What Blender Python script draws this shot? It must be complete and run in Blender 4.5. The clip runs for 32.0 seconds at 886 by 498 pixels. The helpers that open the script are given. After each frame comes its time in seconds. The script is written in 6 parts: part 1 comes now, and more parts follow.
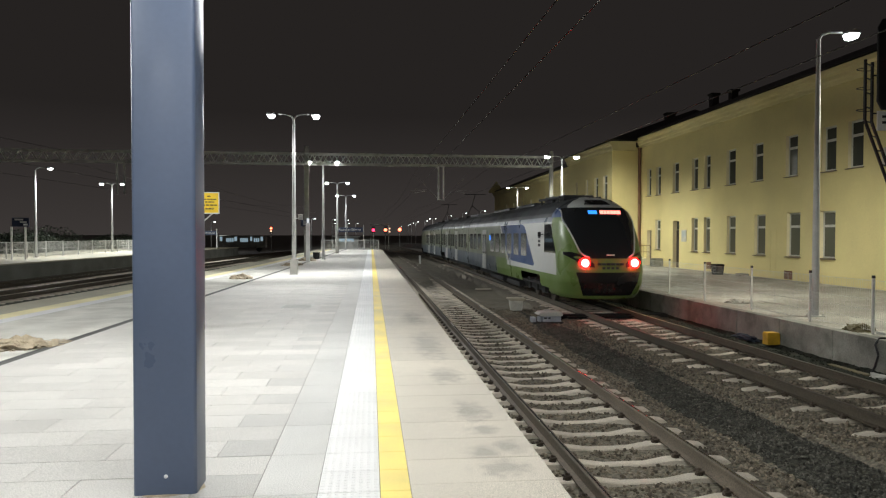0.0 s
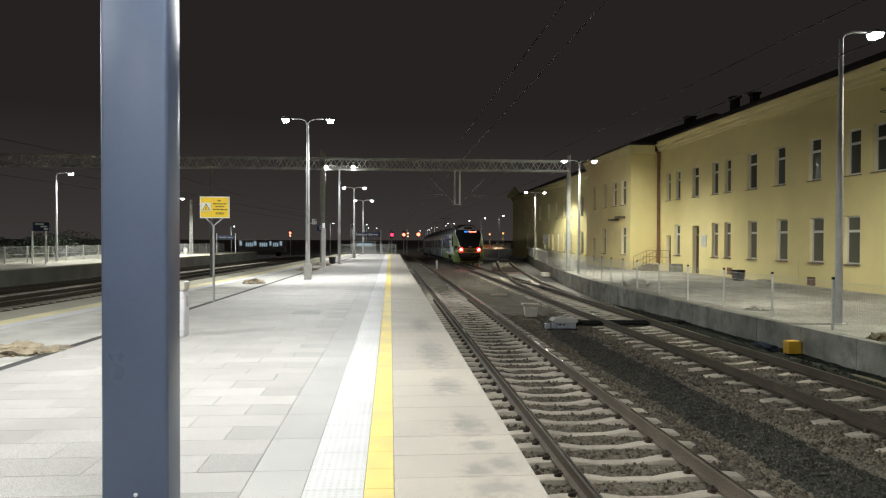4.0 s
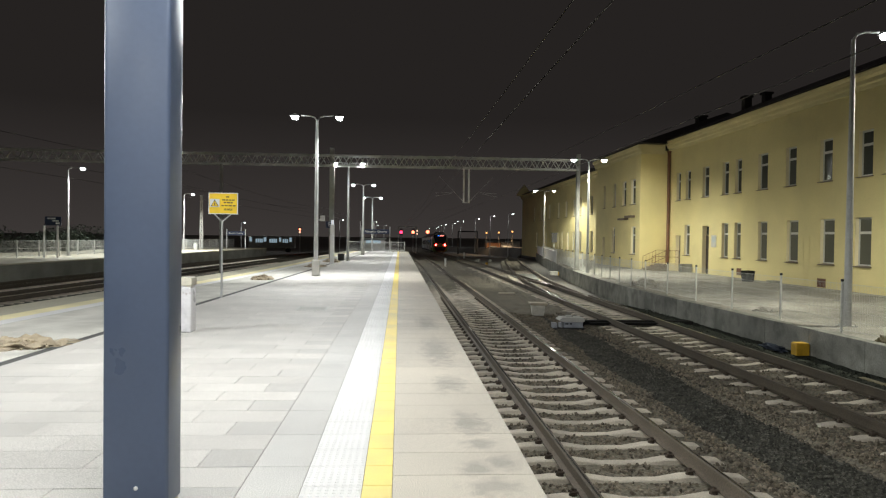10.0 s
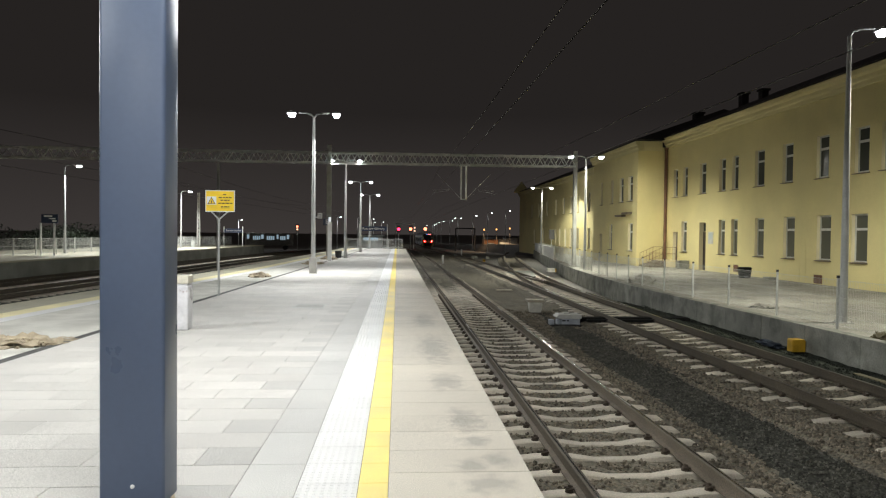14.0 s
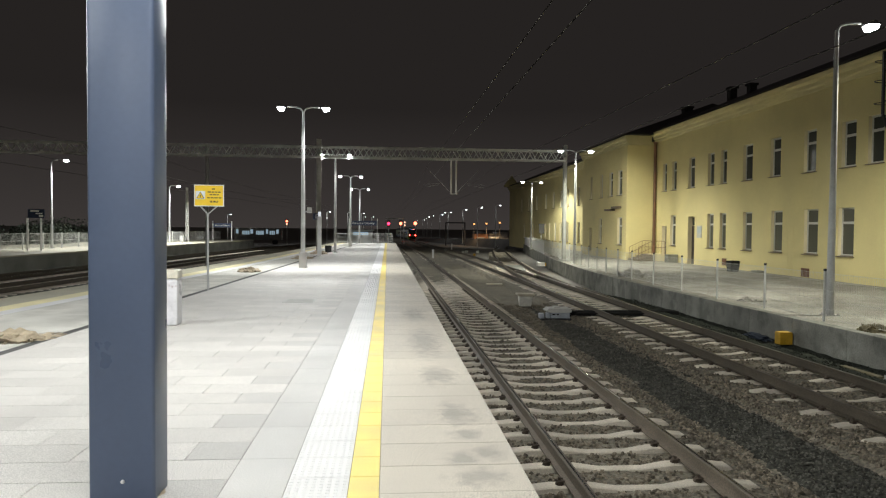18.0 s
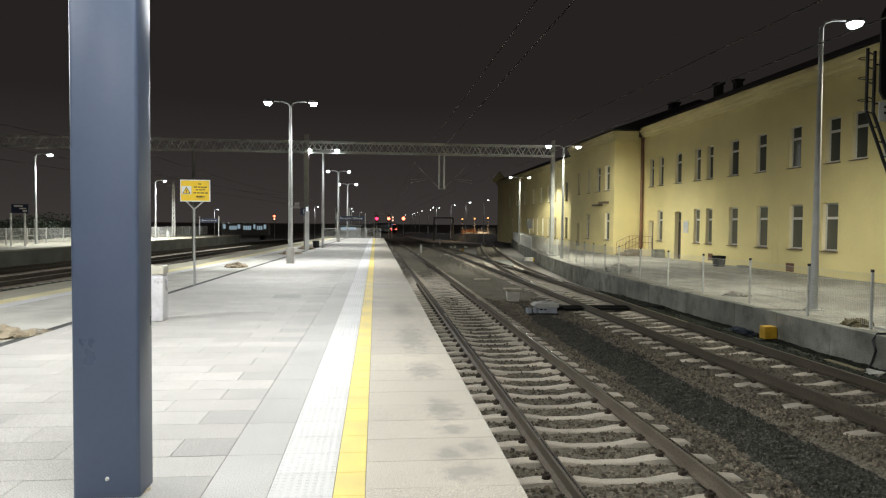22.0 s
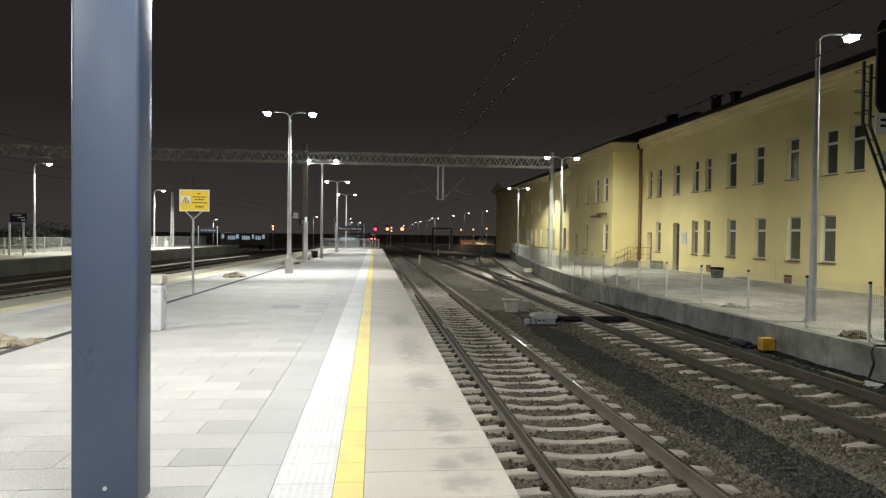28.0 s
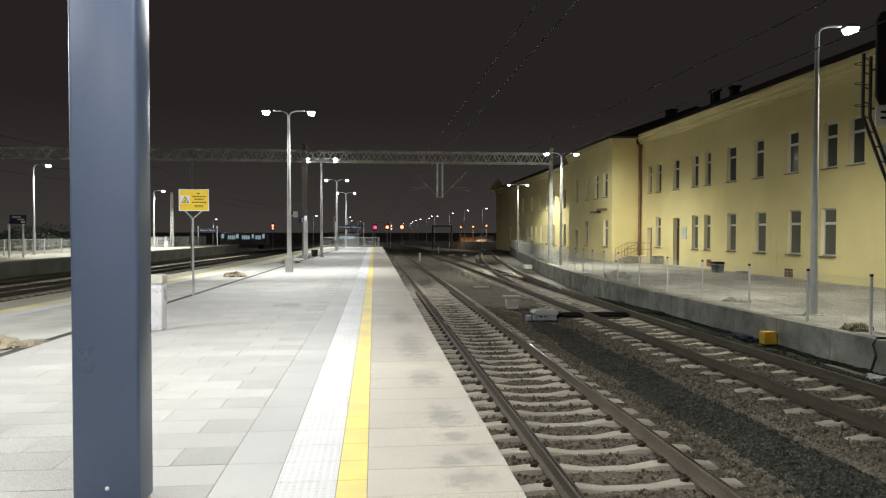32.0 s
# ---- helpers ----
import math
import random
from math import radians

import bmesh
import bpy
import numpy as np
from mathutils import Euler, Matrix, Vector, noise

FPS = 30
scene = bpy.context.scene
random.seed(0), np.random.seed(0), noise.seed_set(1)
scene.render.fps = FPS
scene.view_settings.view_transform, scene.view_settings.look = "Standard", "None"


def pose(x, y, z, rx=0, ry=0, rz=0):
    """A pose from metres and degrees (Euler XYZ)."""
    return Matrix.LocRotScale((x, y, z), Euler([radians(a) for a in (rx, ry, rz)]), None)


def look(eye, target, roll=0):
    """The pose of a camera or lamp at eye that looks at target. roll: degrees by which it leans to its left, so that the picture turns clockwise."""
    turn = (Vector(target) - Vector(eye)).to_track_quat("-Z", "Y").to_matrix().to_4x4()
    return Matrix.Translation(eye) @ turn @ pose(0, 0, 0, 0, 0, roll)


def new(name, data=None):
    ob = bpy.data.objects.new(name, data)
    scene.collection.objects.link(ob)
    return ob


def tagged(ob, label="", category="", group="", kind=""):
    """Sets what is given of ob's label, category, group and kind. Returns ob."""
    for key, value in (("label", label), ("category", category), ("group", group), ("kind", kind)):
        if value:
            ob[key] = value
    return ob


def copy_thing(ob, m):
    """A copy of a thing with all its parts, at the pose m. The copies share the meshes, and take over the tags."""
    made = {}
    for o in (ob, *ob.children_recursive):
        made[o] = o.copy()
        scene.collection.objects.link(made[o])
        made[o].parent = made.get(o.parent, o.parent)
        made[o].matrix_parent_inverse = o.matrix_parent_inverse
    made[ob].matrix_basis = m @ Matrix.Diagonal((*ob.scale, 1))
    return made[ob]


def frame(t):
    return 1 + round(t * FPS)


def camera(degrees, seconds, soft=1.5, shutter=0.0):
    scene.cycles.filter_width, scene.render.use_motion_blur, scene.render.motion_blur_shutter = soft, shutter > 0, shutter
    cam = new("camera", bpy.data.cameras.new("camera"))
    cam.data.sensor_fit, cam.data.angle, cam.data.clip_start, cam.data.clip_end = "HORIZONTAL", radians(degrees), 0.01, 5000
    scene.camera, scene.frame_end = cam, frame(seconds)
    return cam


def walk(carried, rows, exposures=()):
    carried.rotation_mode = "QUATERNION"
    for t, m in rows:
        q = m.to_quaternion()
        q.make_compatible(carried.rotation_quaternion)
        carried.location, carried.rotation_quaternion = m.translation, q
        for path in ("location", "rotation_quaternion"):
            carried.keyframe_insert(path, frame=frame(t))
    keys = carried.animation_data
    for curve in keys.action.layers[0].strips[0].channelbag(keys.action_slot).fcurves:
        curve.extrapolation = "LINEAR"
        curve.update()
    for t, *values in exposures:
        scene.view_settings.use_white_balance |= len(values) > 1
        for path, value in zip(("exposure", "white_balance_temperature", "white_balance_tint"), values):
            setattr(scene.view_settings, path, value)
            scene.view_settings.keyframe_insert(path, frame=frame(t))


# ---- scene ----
cam = camera(65.7, 32.0, 1.2)
PATH = [
    (0, (-1.259, -0.159, 1.653), (-1.05, 1.83, 1.612), 0.1),
    (0.5, (-1.25, -0.131, 1.648), (-1.077, 1.861, 1.608), 0.8),
    (1, (-1.242, -0.141, 1.651), (-1.083, 1.852, 1.608), 0.5),
    (1.5, (-1.24, -0.169, 1.663), (-1.085, 1.824, 1.617), 0.8),
    (2, (-1.167, -0.238, 1.703), (-1.002, 1.755, 1.656), 0.8),
    (2.5, (-1.109, -0.133, 1.663), (-0.924, 1.858, 1.622), 0.8),
    (3, (-1.074, 0.005, 1.672), (-0.896, 1.997, 1.643), 0.5),
    (3.5, (-1.055, 0.091, 1.656), (-0.89, 2.084, 1.629), 0.2),
    (5.5, (-0.962, 0.073, 1.67), (-0.84, 2.069, 1.643), 0.8),
    (6, (-0.971, 0.071, 1.665), (-0.854, 2.067, 1.654), 0.9),
    (6.5, (-0.977, 0.057, 1.661), (-0.861, 2.054, 1.656), 0.8),
    (7, (-0.988, 0.089, 1.658), (-0.875, 2.086, 1.649), 1.2),
    (7.5, (-0.993, 0.09, 1.66), (-0.882, 2.086, 1.639), 1.3),
    (8, (-0.981, 0.078, 1.668), (-0.868, 2.074, 1.636), 0.9),
    (8.5, (-0.976, 0.08, 1.662), (-0.864, 2.077, 1.624), 0.6),
    (9, (-0.962, 0.052, 1.671), (-0.848, 2.049, 1.635), 0.6),
    (9.5, (-0.961, 0.05, 1.679), (-0.842, 2.046, 1.644), 0.9),
    (10, (-0.969, 0.071, 1.666), (-0.843, 2.066, 1.632), 0.7),
    (10.5, (-0.967, 0.07, 1.67), (-0.841, 2.066, 1.635), 0.7),
    (11, (-0.969, 0.07, 1.668), (-0.843, 2.065, 1.635), 0.8),
    (11.5, (-0.976, 0.075, 1.665), (-0.85, 2.07, 1.636), 0.9),
    (12, (-0.968, 0.069, 1.669), (-0.845, 2.065, 1.64), 0.8),
    (12.5, (-0.967, 0.067, 1.667), (-0.846, 2.063, 1.637), 0.6),
    (13, (-0.956, 0.056, 1.669), (-0.834, 2.052, 1.637), 0.5),
    (13.5, (-0.957, 0.064, 1.672), (-0.832, 2.06, 1.64), 0.4),
    (14, (-0.955, 0.057, 1.676), (-0.822, 2.052, 1.633), 0.6),
    (14.5, (-0.962, 0.065, 1.671), (-0.824, 2.059, 1.622), 0.8),
    (16.5, (-0.96, 0.079, 1.667), (-0.81, 2.073, 1.609), 0.8),
    (17, (-0.951, 0.067, 1.674), (-0.797, 2.061, 1.613), 0.9),
    (17.5, (-0.956, 0.06, 1.671), (-0.797, 2.053, 1.614), 0.8),
    (18, (-0.959, 0.053, 1.672), (-0.797, 2.046, 1.613), 0.5),
    (18.5, (-0.959, 0.044, 1.674), (-0.791, 2.036, 1.614), 0.5),
    (19, (-0.95, 0.031, 1.682), (-0.773, 2.022, 1.62), 0.6),
    (19.5, (-0.959, 0.047, 1.67), (-0.774, 2.037, 1.609), 0.6),
    (20, (-0.952, 0.056, 1.672), (-0.765, 2.046, 1.602), 0.5),
    (20.5, (-0.951, 0.056, 1.671), (-0.761, 2.046, 1.6), 0.4),
    (21, (-0.948, 0.056, 1.671), (-0.758, 2.046, 1.598), 0.4),
    (21.5, (-0.946, 0.042, 1.679), (-0.753, 2.031, 1.605), 0.5),
    (22, (-0.945, 0.046, 1.678), (-0.749, 2.035, 1.605), 0.5),
    (22.5, (-0.948, 0.052, 1.673), (-0.75, 2.041, 1.6), 0.4),
    (23, (-0.947, 0.044, 1.676), (-0.747, 2.033, 1.606), 0.5),
    (23.5, (-0.946, 0.047, 1.676), (-0.746, 2.036, 1.613), 0.5),
    (24, (-0.952, 0.04, 1.673), (-0.751, 2.029, 1.614), 0.6),
    (24.5, (-0.958, 0.035, 1.671), (-0.758, 2.024, 1.613), 0.7),
    (25, (-0.962, 0.053, 1.664), (-0.761, 2.042, 1.605), 0.6),
    (25.5, (-0.955, 0.048, 1.67), (-0.756, 2.037, 1.611), 0.6),
    (27.5, (-0.951, 0.027, 1.675), (-0.753, 2.017, 1.629), 0.8),
    (28, (-0.949, 0.026, 1.677), (-0.749, 2.015, 1.635), 0.7),
    (28.5, (-0.944, 0.026, 1.68), (-0.742, 2.016, 1.64), 0.6),
    (29, (-0.944, 0.016, 1.68), (-0.741, 2.005, 1.637), 0.8),
    (29.5, (-0.951, 0.046, 1.67), (-0.746, 2.035, 1.623), 0.8),
    (30, (-0.937, 0.029, 1.673), (-0.727, 2.017, 1.622), 0.6),
    (30.5, (-0.951, 0.041, 1.669), (-0.741, 2.029, 1.617), 0.5),
    (31, (-0.949, 0.04, 1.666), (-0.744, 2.029, 1.614), 0.5),
    (31.5, (-0.956, 0.045, 1.664), (-0.754, 2.034, 1.614), 0.4),
    (32, (-0.955, 0.051, 1.663), (-0.755, 2.04, 1.614), 0.1),
]
walk(cam, [(t, look(eye, target, roll)) for t, eye, target, roll in PATH])

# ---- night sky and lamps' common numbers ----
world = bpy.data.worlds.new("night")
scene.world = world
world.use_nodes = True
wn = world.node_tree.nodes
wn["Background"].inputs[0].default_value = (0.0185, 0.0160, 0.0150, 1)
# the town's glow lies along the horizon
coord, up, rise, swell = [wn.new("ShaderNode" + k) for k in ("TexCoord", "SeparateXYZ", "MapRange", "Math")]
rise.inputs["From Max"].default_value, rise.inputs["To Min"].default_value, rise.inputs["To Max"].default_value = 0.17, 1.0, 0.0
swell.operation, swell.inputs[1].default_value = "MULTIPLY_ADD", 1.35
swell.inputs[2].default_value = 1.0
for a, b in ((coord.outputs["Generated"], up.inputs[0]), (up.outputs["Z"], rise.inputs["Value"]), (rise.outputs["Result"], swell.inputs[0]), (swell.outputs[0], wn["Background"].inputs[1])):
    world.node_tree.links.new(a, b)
scene.view_settings.exposure = 0.0

COOL = (0.975, 1.0, 0.985)
WARMISH = (0.985, 0.99, 0.85)


def spot(x, y, z, power, angle=150, blend=0.35, colour=COOL, tx=0.0, ty=0.0, radius=0.12):
    data = bpy.data.lights.new("lamp_light", "SPOT")
    data.energy, data.color, data.spot_size, data.spot_blend = power, colour, radians(angle), blend
    data.shadow_soft_size = radius
    ob = new("lamp_light", data)
    ob.matrix_world = look((x, y, z), (x + tx, y + ty, z - 3))
    return ob


# ---- materials ----
def mat(name, colour, rough=0.8, metal=0.0, grain=(60, 0.12), stain=(1.2, 0.15), bump=0.0, bump_scale=80, rnd=0.0, local=False, spec=0.4, second=None, mix=0.5, spots=(), island=0.0, soft=0.08):
    m = bpy.data.materials.new(name)
    m.use_nodes = True
    nt = m.node_tree
    N, L = nt.nodes, nt.links
    b = N["Principled BSDF"]
    b.inputs["Roughness"].default_value, b.inputs["Metallic"].default_value = rough, metal
    b.inputs["Specular IOR Level"].default_value = spec
    if local:
        tc = N.new("ShaderNodeTexCoord")
        co = tc.outputs["Object"]
    else:
        geo = N.new("ShaderNodeNewGeometry")
        co = geo.outputs["Position"]

    def noise_tex(scale, detail=4.0):
        n = N.new("ShaderNodeTexNoise")
        n.inputs["Scale"].default_value, n.inputs["Detail"].default_value = scale, detail
        L.new(co, n.inputs["Vector"])
        return n.outputs["Fac"]

    def ramp(fac, lo, hi, a=0.0, c=1.0):
        r = N.new("ShaderNodeMapRange")
        r.inputs["From Min"].default_value, r.inputs["From Max"].default_value = a, c
        r.inputs["To Min"].default_value, r.inputs["To Max"].default_value = lo, hi
        L.new(fac, r.inputs["Value"])
        return r.outputs["Result"]

    def times(a, c):
        k = N.new("ShaderNodeMath")
        k.operation = "MULTIPLY"
        L.new(a, k.inputs[0])
        L.new(c, k.inputs[1])
        return k.outputs[0]

    fine = noise_tex(grain[0])
    big = noise_tex(stain[0], 6.0)
    f = times(ramp(fine, 1 - grain[1], 1 + grain[1], 0.3, 0.7), ramp(big, 1 - stain[1], 1 + stain[1], 0.3, 0.7))
    if rnd:
        oi = N.new("ShaderNodeObjectInfo")
        f = times(f, ramp(oi.outputs["Random"], 1 - rnd, 1 + rnd))
    if island:
        gi = N.new("ShaderNodeNewGeometry")
        f = times(f, ramp(gi.outputs["Random Per Island"], 1 - island, 1 + island))
    mul = N.new("ShaderNodeVectorMath")
    mul.operation = "SCALE"
    if second:
        mx = N.new("ShaderNodeMix")
        mx.data_type = "RGBA"
        mx.inputs["A"].default_value, mx.inputs["B"].default_value = (*colour, 1), (*second, 1)
        patch = ramp(noise_tex(stain[0] * 2.3, 5.0), 0.0, 1.0, mix - soft, mix + soft) if not spots else None
        for x, y, rx, ry in spots:
            off, shrink, far_off = [N.new("ShaderNodeVectorMath") for _ in range(3)]
            off.operation, shrink.operation, far_off.operation = "SUBTRACT", "MULTIPLY", "LENGTH"
            off.inputs[1].default_value, shrink.inputs[1].default_value = (x, y, 0), (1 / rx, 1 / ry, 0)
            for p, q in ((co, off), (off.outputs[0], shrink), (shrink.outputs[0], far_off)):
                L.new(p, q.inputs[0])
            k = N.new("ShaderNodeMath")
            k.operation, k.inputs[1].default_value = "MULTIPLY_ADD", 2.2
            L.new(noise_tex(9.0, 3.0), k.inputs[0])
            L.new(far_off.outputs["Value"], k.inputs[2])
            mark = ramp(k.outputs[0], 0.7, 0.0, 1.5, 2.5)
            if patch is None:
                patch = mark
                continue
            top = N.new("ShaderNodeMath")
            top.operation = "MAXIMUM"
            L.new(patch, top.inputs[0])
            L.new(mark, top.inputs[1])
            patch = top.outputs[0]
        L.new(patch, mx.inputs["Factor"])
        L.new(mx.outputs["Result"], mul.inputs[0])
    else:
        mul.inputs[0].default_value = colour
    L.new(f, mul.inputs["Scale"])
    L.new(mul.outputs[0], b.inputs["Base Color"])
    L.new(ramp(big, max(rough - 0.12, 0.02), min(rough + 0.12, 1.0), 0.3, 0.7), b.inputs["Roughness"])
    if bump:
        bp = N.new("ShaderNodeBump")
        bp.inputs["Strength"].default_value, bp.inputs["Distance"].default_value = bump, 0.01
        L.new(noise_tex(bump_scale), bp.inputs["Height"])
        L.new(bp.outputs[0], b.inputs["Normal"])
    return m


def glow(name, colour, strength):
    m = bpy.data.materials.new(name)
    m.use_nodes = True
    b = m.node_tree.nodes["Principled BSDF"]
    b.inputs["Base Color"].default_value = (*[min(c, 1) * 0.5 for c in colour], 1)
    b.inputs["Emission Color"].default_value = (*colour, 1)
    b.inputs["Emission Strength"].default_value = strength
    return m


def glass(name, colour, rough=0.05):
    m = bpy.data.materials.new(name)
    m.use_nodes = True
    b = m.node_tree.nodes["Principled BSDF"]
    b.inputs["Base Color"].default_value = (*colour, 1)
    b.inputs["Roughness"].default_value = rough
    b.inputs["Specular IOR Level"].default_value = 0.6
    return m


# oil and rust marks along the edge: place and half sizes
STAINS = ((-0.41, 10.1, 0.2, 1.1), (-0.38, 7.84, 0.17, 0.42), (-0.33, 6.2, 0.14, 0.36), (-0.31, 5.56, 0.12, 0.15), (-0.4, 4.97, 0.12, 0.15), (-0.19, 5.09, 0.1, 0.15), (-0.32, 4.61, 0.18, 0.17), (-0.43, 13.4, 0.2, 0.9))
M_EDGE = mat("edge_slab_concrete", (0.58, 0.53, 0.45), 0.75, grain=(120, 0.45), stain=(0.8, 0.08), bump=0.3, bump_scale=130, rnd=0.05, second=(0.33, 0.305, 0.265), spots=STAINS)
M_EDGE_L = mat("far_edge_concrete", (0.50, 0.47, 0.36), 0.75, grain=(140, 0.2), stain=(0.9, 0.12), bump=0.25, bump_scale=160)
M_YELLOW_PALE = mat("pale_yellow_paint", (0.82, 0.75, 0.47), 0.7, grain=(90, 0.12), stain=(0.8, 0.15), bump=0.15, bump_scale=120)
M_PAVER = mat("paver_concrete", (0.57, 0.548, 0.515), 0.75, grain=(120, 0.42), stain=(0.9, 0.1), bump=0.28, bump_scale=130, rnd=0.07)
M_PAVER_DARK = mat("paver_grey", (0.50, 0.485, 0.46), 0.75, grain=(110, 0.32), stain=(0.9, 0.1), bump=0.2, bump_scale=160, rnd=0.06)
M_GREY = mat("guide_slab_grey", (0.555, 0.543, 0.52), 0.75, grain=(110, 0.34), stain=(0.8, 0.12), bump=0.2, bump_scale=170, rnd=0.05)
M_TACT = mat("tactile_white", (0.745, 0.735, 0.725), 0.6, grain=(120, 0.12), stain=(1.3, 0.07), bump=0.1, bump_scale=120, rnd=0.03)
M_YELLOW = mat("yellow_paint", (0.88, 0.70, 0.20), 0.6, grain=(110, 0.06), stain=(1.6, 0.12), bump=0.12, bump_scale=150, rnd=0.03)
M_JOINT = mat("joint_sand", (0.22, 0.205, 0.18), 0.95, grain=(120, 0.25), stain=(2, 0.15))
M_PLAT_L = mat("unfinished_paving", (0.60, 0.585, 0.535), 0.85, grain=(90, 0.2), stain=(0.7, 0.14), bump=0.3, bump_scale=60, second=(0.49, 0.475, 0.43), mix=0.52, soft=0.12)
M_CONC = mat("platform_wall_concrete", (0.25, 0.252, 0.225), 0.85, grain=(40, 0.15), stain=(0.7, 0.25), bump=0.3, bump_scale=50)
M_WALL = mat("retaining_wall_concrete", (0.24, 0.238, 0.207), 0.85, grain=(30, 0.2), stain=(0.9, 0.35), bump=0.3, bump_scale=40, rnd=0.09, second=(0.16, 0.16, 0.137), mix=0.54)
M_YARD = mat("yard_asphalt_dusty", (0.32, 0.305, 0.265), 0.9, grain=(16, 0.32), stain=(0.35, 0.25), bump=0.6, bump_scale=30, second=(0.24, 0.226, 0.193), mix=0.52)
M_BALLAST = mat("ballast_bed", (0.155, 0.137, 0.104), 0.95, grain=(22, 0.55), stain=(0.8, 0.25), bump=1.0, bump_scale=28)
# darker bed; the greenish light over there is mixed into its colour
M_BALLAST_L = mat("dark_green_tint_ballast", (0.082, 0.086, 0.066), 0.95, grain=(22, 0.55), stain=(0.6, 0.3), bump=1.0, bump_scale=28, spec=0.1)
M_STONE = mat("ballast_stone", (0.16, 0.136, 0.102), 0.9, grain=(40, 0.3), stain=(0.9, 0.3), bump=0.4, bump_scale=90, island=0.55)
M_COVER = mat("cover_grey", (0.43, 0.42, 0.39), 0.8, grain=(90, 0.15), stain=(4, 0.15))
M_DARKBED = mat("wet_dark_gravel", (0.066, 0.064, 0.053), 0.95, grain=(26, 0.5), stain=(0.7, 0.3), bump=0.9, bump_scale=32, spec=0.1)
# darker and greener than the gravel between the tracks
M_VERGE = mat("dark_green_gravel", (0.034, 0.037, 0.029), 0.95, grain=(30, 0.5), stain=(1.1, 0.35), bump=0.8, bump_scale=30, spec=0.1)
M_SOIL = mat("dark_ground", (0.16, 0.15, 0.135), 0.95, grain=(9, 0.4), stain=(0.05, 0.3), bump=0.8, bump_scale=8)
M_BANK = mat("dark_bank_earth", (0.09, 0.084, 0.078), 0.95, grain=(9, 0.4), stain=(0.2, 0.3), bump=0.8, bump_scale=8, spec=0.1)
M_SLEEPER = mat("sleeper_concrete", (0.60, 0.54, 0.445), 0.85, grain=(50, 0.15), stain=(1.5, 0.22), bump=0.3, bump_scale=70, rnd=0.1)
M_RUST = mat("rusty_rail", (0.125, 0.102, 0.076), 0.7, 0.1, grain=(50, 0.3), stain=(2, 0.25), bump=0.2, bump_scale=90)
# rail rust again, darkened for the tracks that get less light
M_RUST_DARK = mat("dark_rusty_rail", (0.075, 0.061, 0.043), 0.7, 0.1, grain=(50, 0.3), stain=(2, 0.25), bump=0.2, bump_scale=90)
M_RUSTTOP = mat("dull_rail_top", (0.085, 0.071, 0.053), 0.5, 0.3, grain=(60, 0.2), stain=(0.8, 0.2))
M_RAILTOP = mat("worn_rail_top", (0.20, 0.175, 0.15), 0.33, 0.85, grain=(60, 0.15), stain=(0.5, 0.2))
M_SHINY = mat("polished_rail_top", (0.55, 0.53, 0.50), 0.2, 0.95, grain=(60, 0.08), stain=(0.5, 0.1))
M_CLIP = mat("rail_clip_steel", (0.075, 0.058, 0.043), 0.6, 0.3)
M_COLUMN = mat("blue_grey_paint", (0.085, 0.112, 0.178), 0.36, 0.0, grain=(25, 0.03), stain=(1.2, 0.06), bump=0.05, bump_scale=14, spec=0.5)
M_GALV = mat("galvanised_steel", (0.47, 0.475, 0.465), 0.5, 0.1, grain=(30, 0.1), stain=(3, 0.12))
M_GALV_D = mat("weathered_galvanised_steel", (0.54, 0.545, 0.52), 0.65, 0.2, grain=(30, 0.15), stain=(2, 0.2))
M_MAST = mat("weathered_mast_steel", (0.29, 0.29, 0.265), 0.7, 0.1, grain=(30, 0.15), stain=(2, 0.2))
M_LAMPBASE = mat("lamp_foot_grey", (0.48, 0.47, 0.44), 0.7, grain=(40, 0.1), stain=(3, 0.15))
M_HOUSING = mat("lamp_housing", (0.25, 0.25, 0.26), 0.5)
M_LED = glow("led_white", (0.95, 1.0, 1.0), 60.0)
M_LED_FAR = glow("led_white_far", (0.95, 1.0, 1.0), 9.0)
M_SODIUM = glow("sodium_lamp", (1.0, 0.45, 0.14), 2.0)
M_SIGNY = mat("sign_yellow", (0.97, 0.66, 0.02), 0.5, grain=(40, 0.03), stain=(3, 0.06))
M_WHITE = mat("white_plate", (0.82, 0.82, 0.80), 0.5, grain=(40, 0.04), stain=(3, 0.08))
M_BLACK = mat("black_paint", (0.018, 0.018, 0.02), 0.5, grain=(40, 0.1), stain=(3, 0.1))
M_PRINT = mat("faded_print", (0.10, 0.06, 0.02), 0.6, grain=(40, 0.1), stain=(3, 0.1))
M_DARKSTEEL = mat("dull_black_steel", (0.011, 0.0105, 0.01), 0.9, grain=(40, 0.2), stain=(3, 0.2), spec=0.1)
M_DRAIN = mat("drain_iron", (0.085, 0.083, 0.08), 0.8, grain=(60, 0.2), stain=(2, 0.2))
M_BLUE = mat("sign_blue", (0.02, 0.033, 0.075), 0.5, grain=(40, 0.05), stain=(3, 0.1))
M_STUCCO = mat("yellow_stucco", (0.67, 0.58, 0.29), 0.9, grain=(45, 0.14), stain=(0.35, 0.1), bump=0.25, bump_scale=60)
M_CORNICE = mat("cornice_stucco", (0.65, 0.575, 0.32), 0.9, grain=(35, 0.06), stain=(0.5, 0.1), bump=0.2, bump_scale=60)
M_REVEAL = mat("reveal_cream", (0.72, 0.64, 0.42), 0.9, grain=(35, 0.05), stain=(0.8, 0.1))
M_SILL = mat("sill_metal_brown", (0.16, 0.125, 0.08), 0.6, grain=(30, 0.1), stain=(3, 0.15))
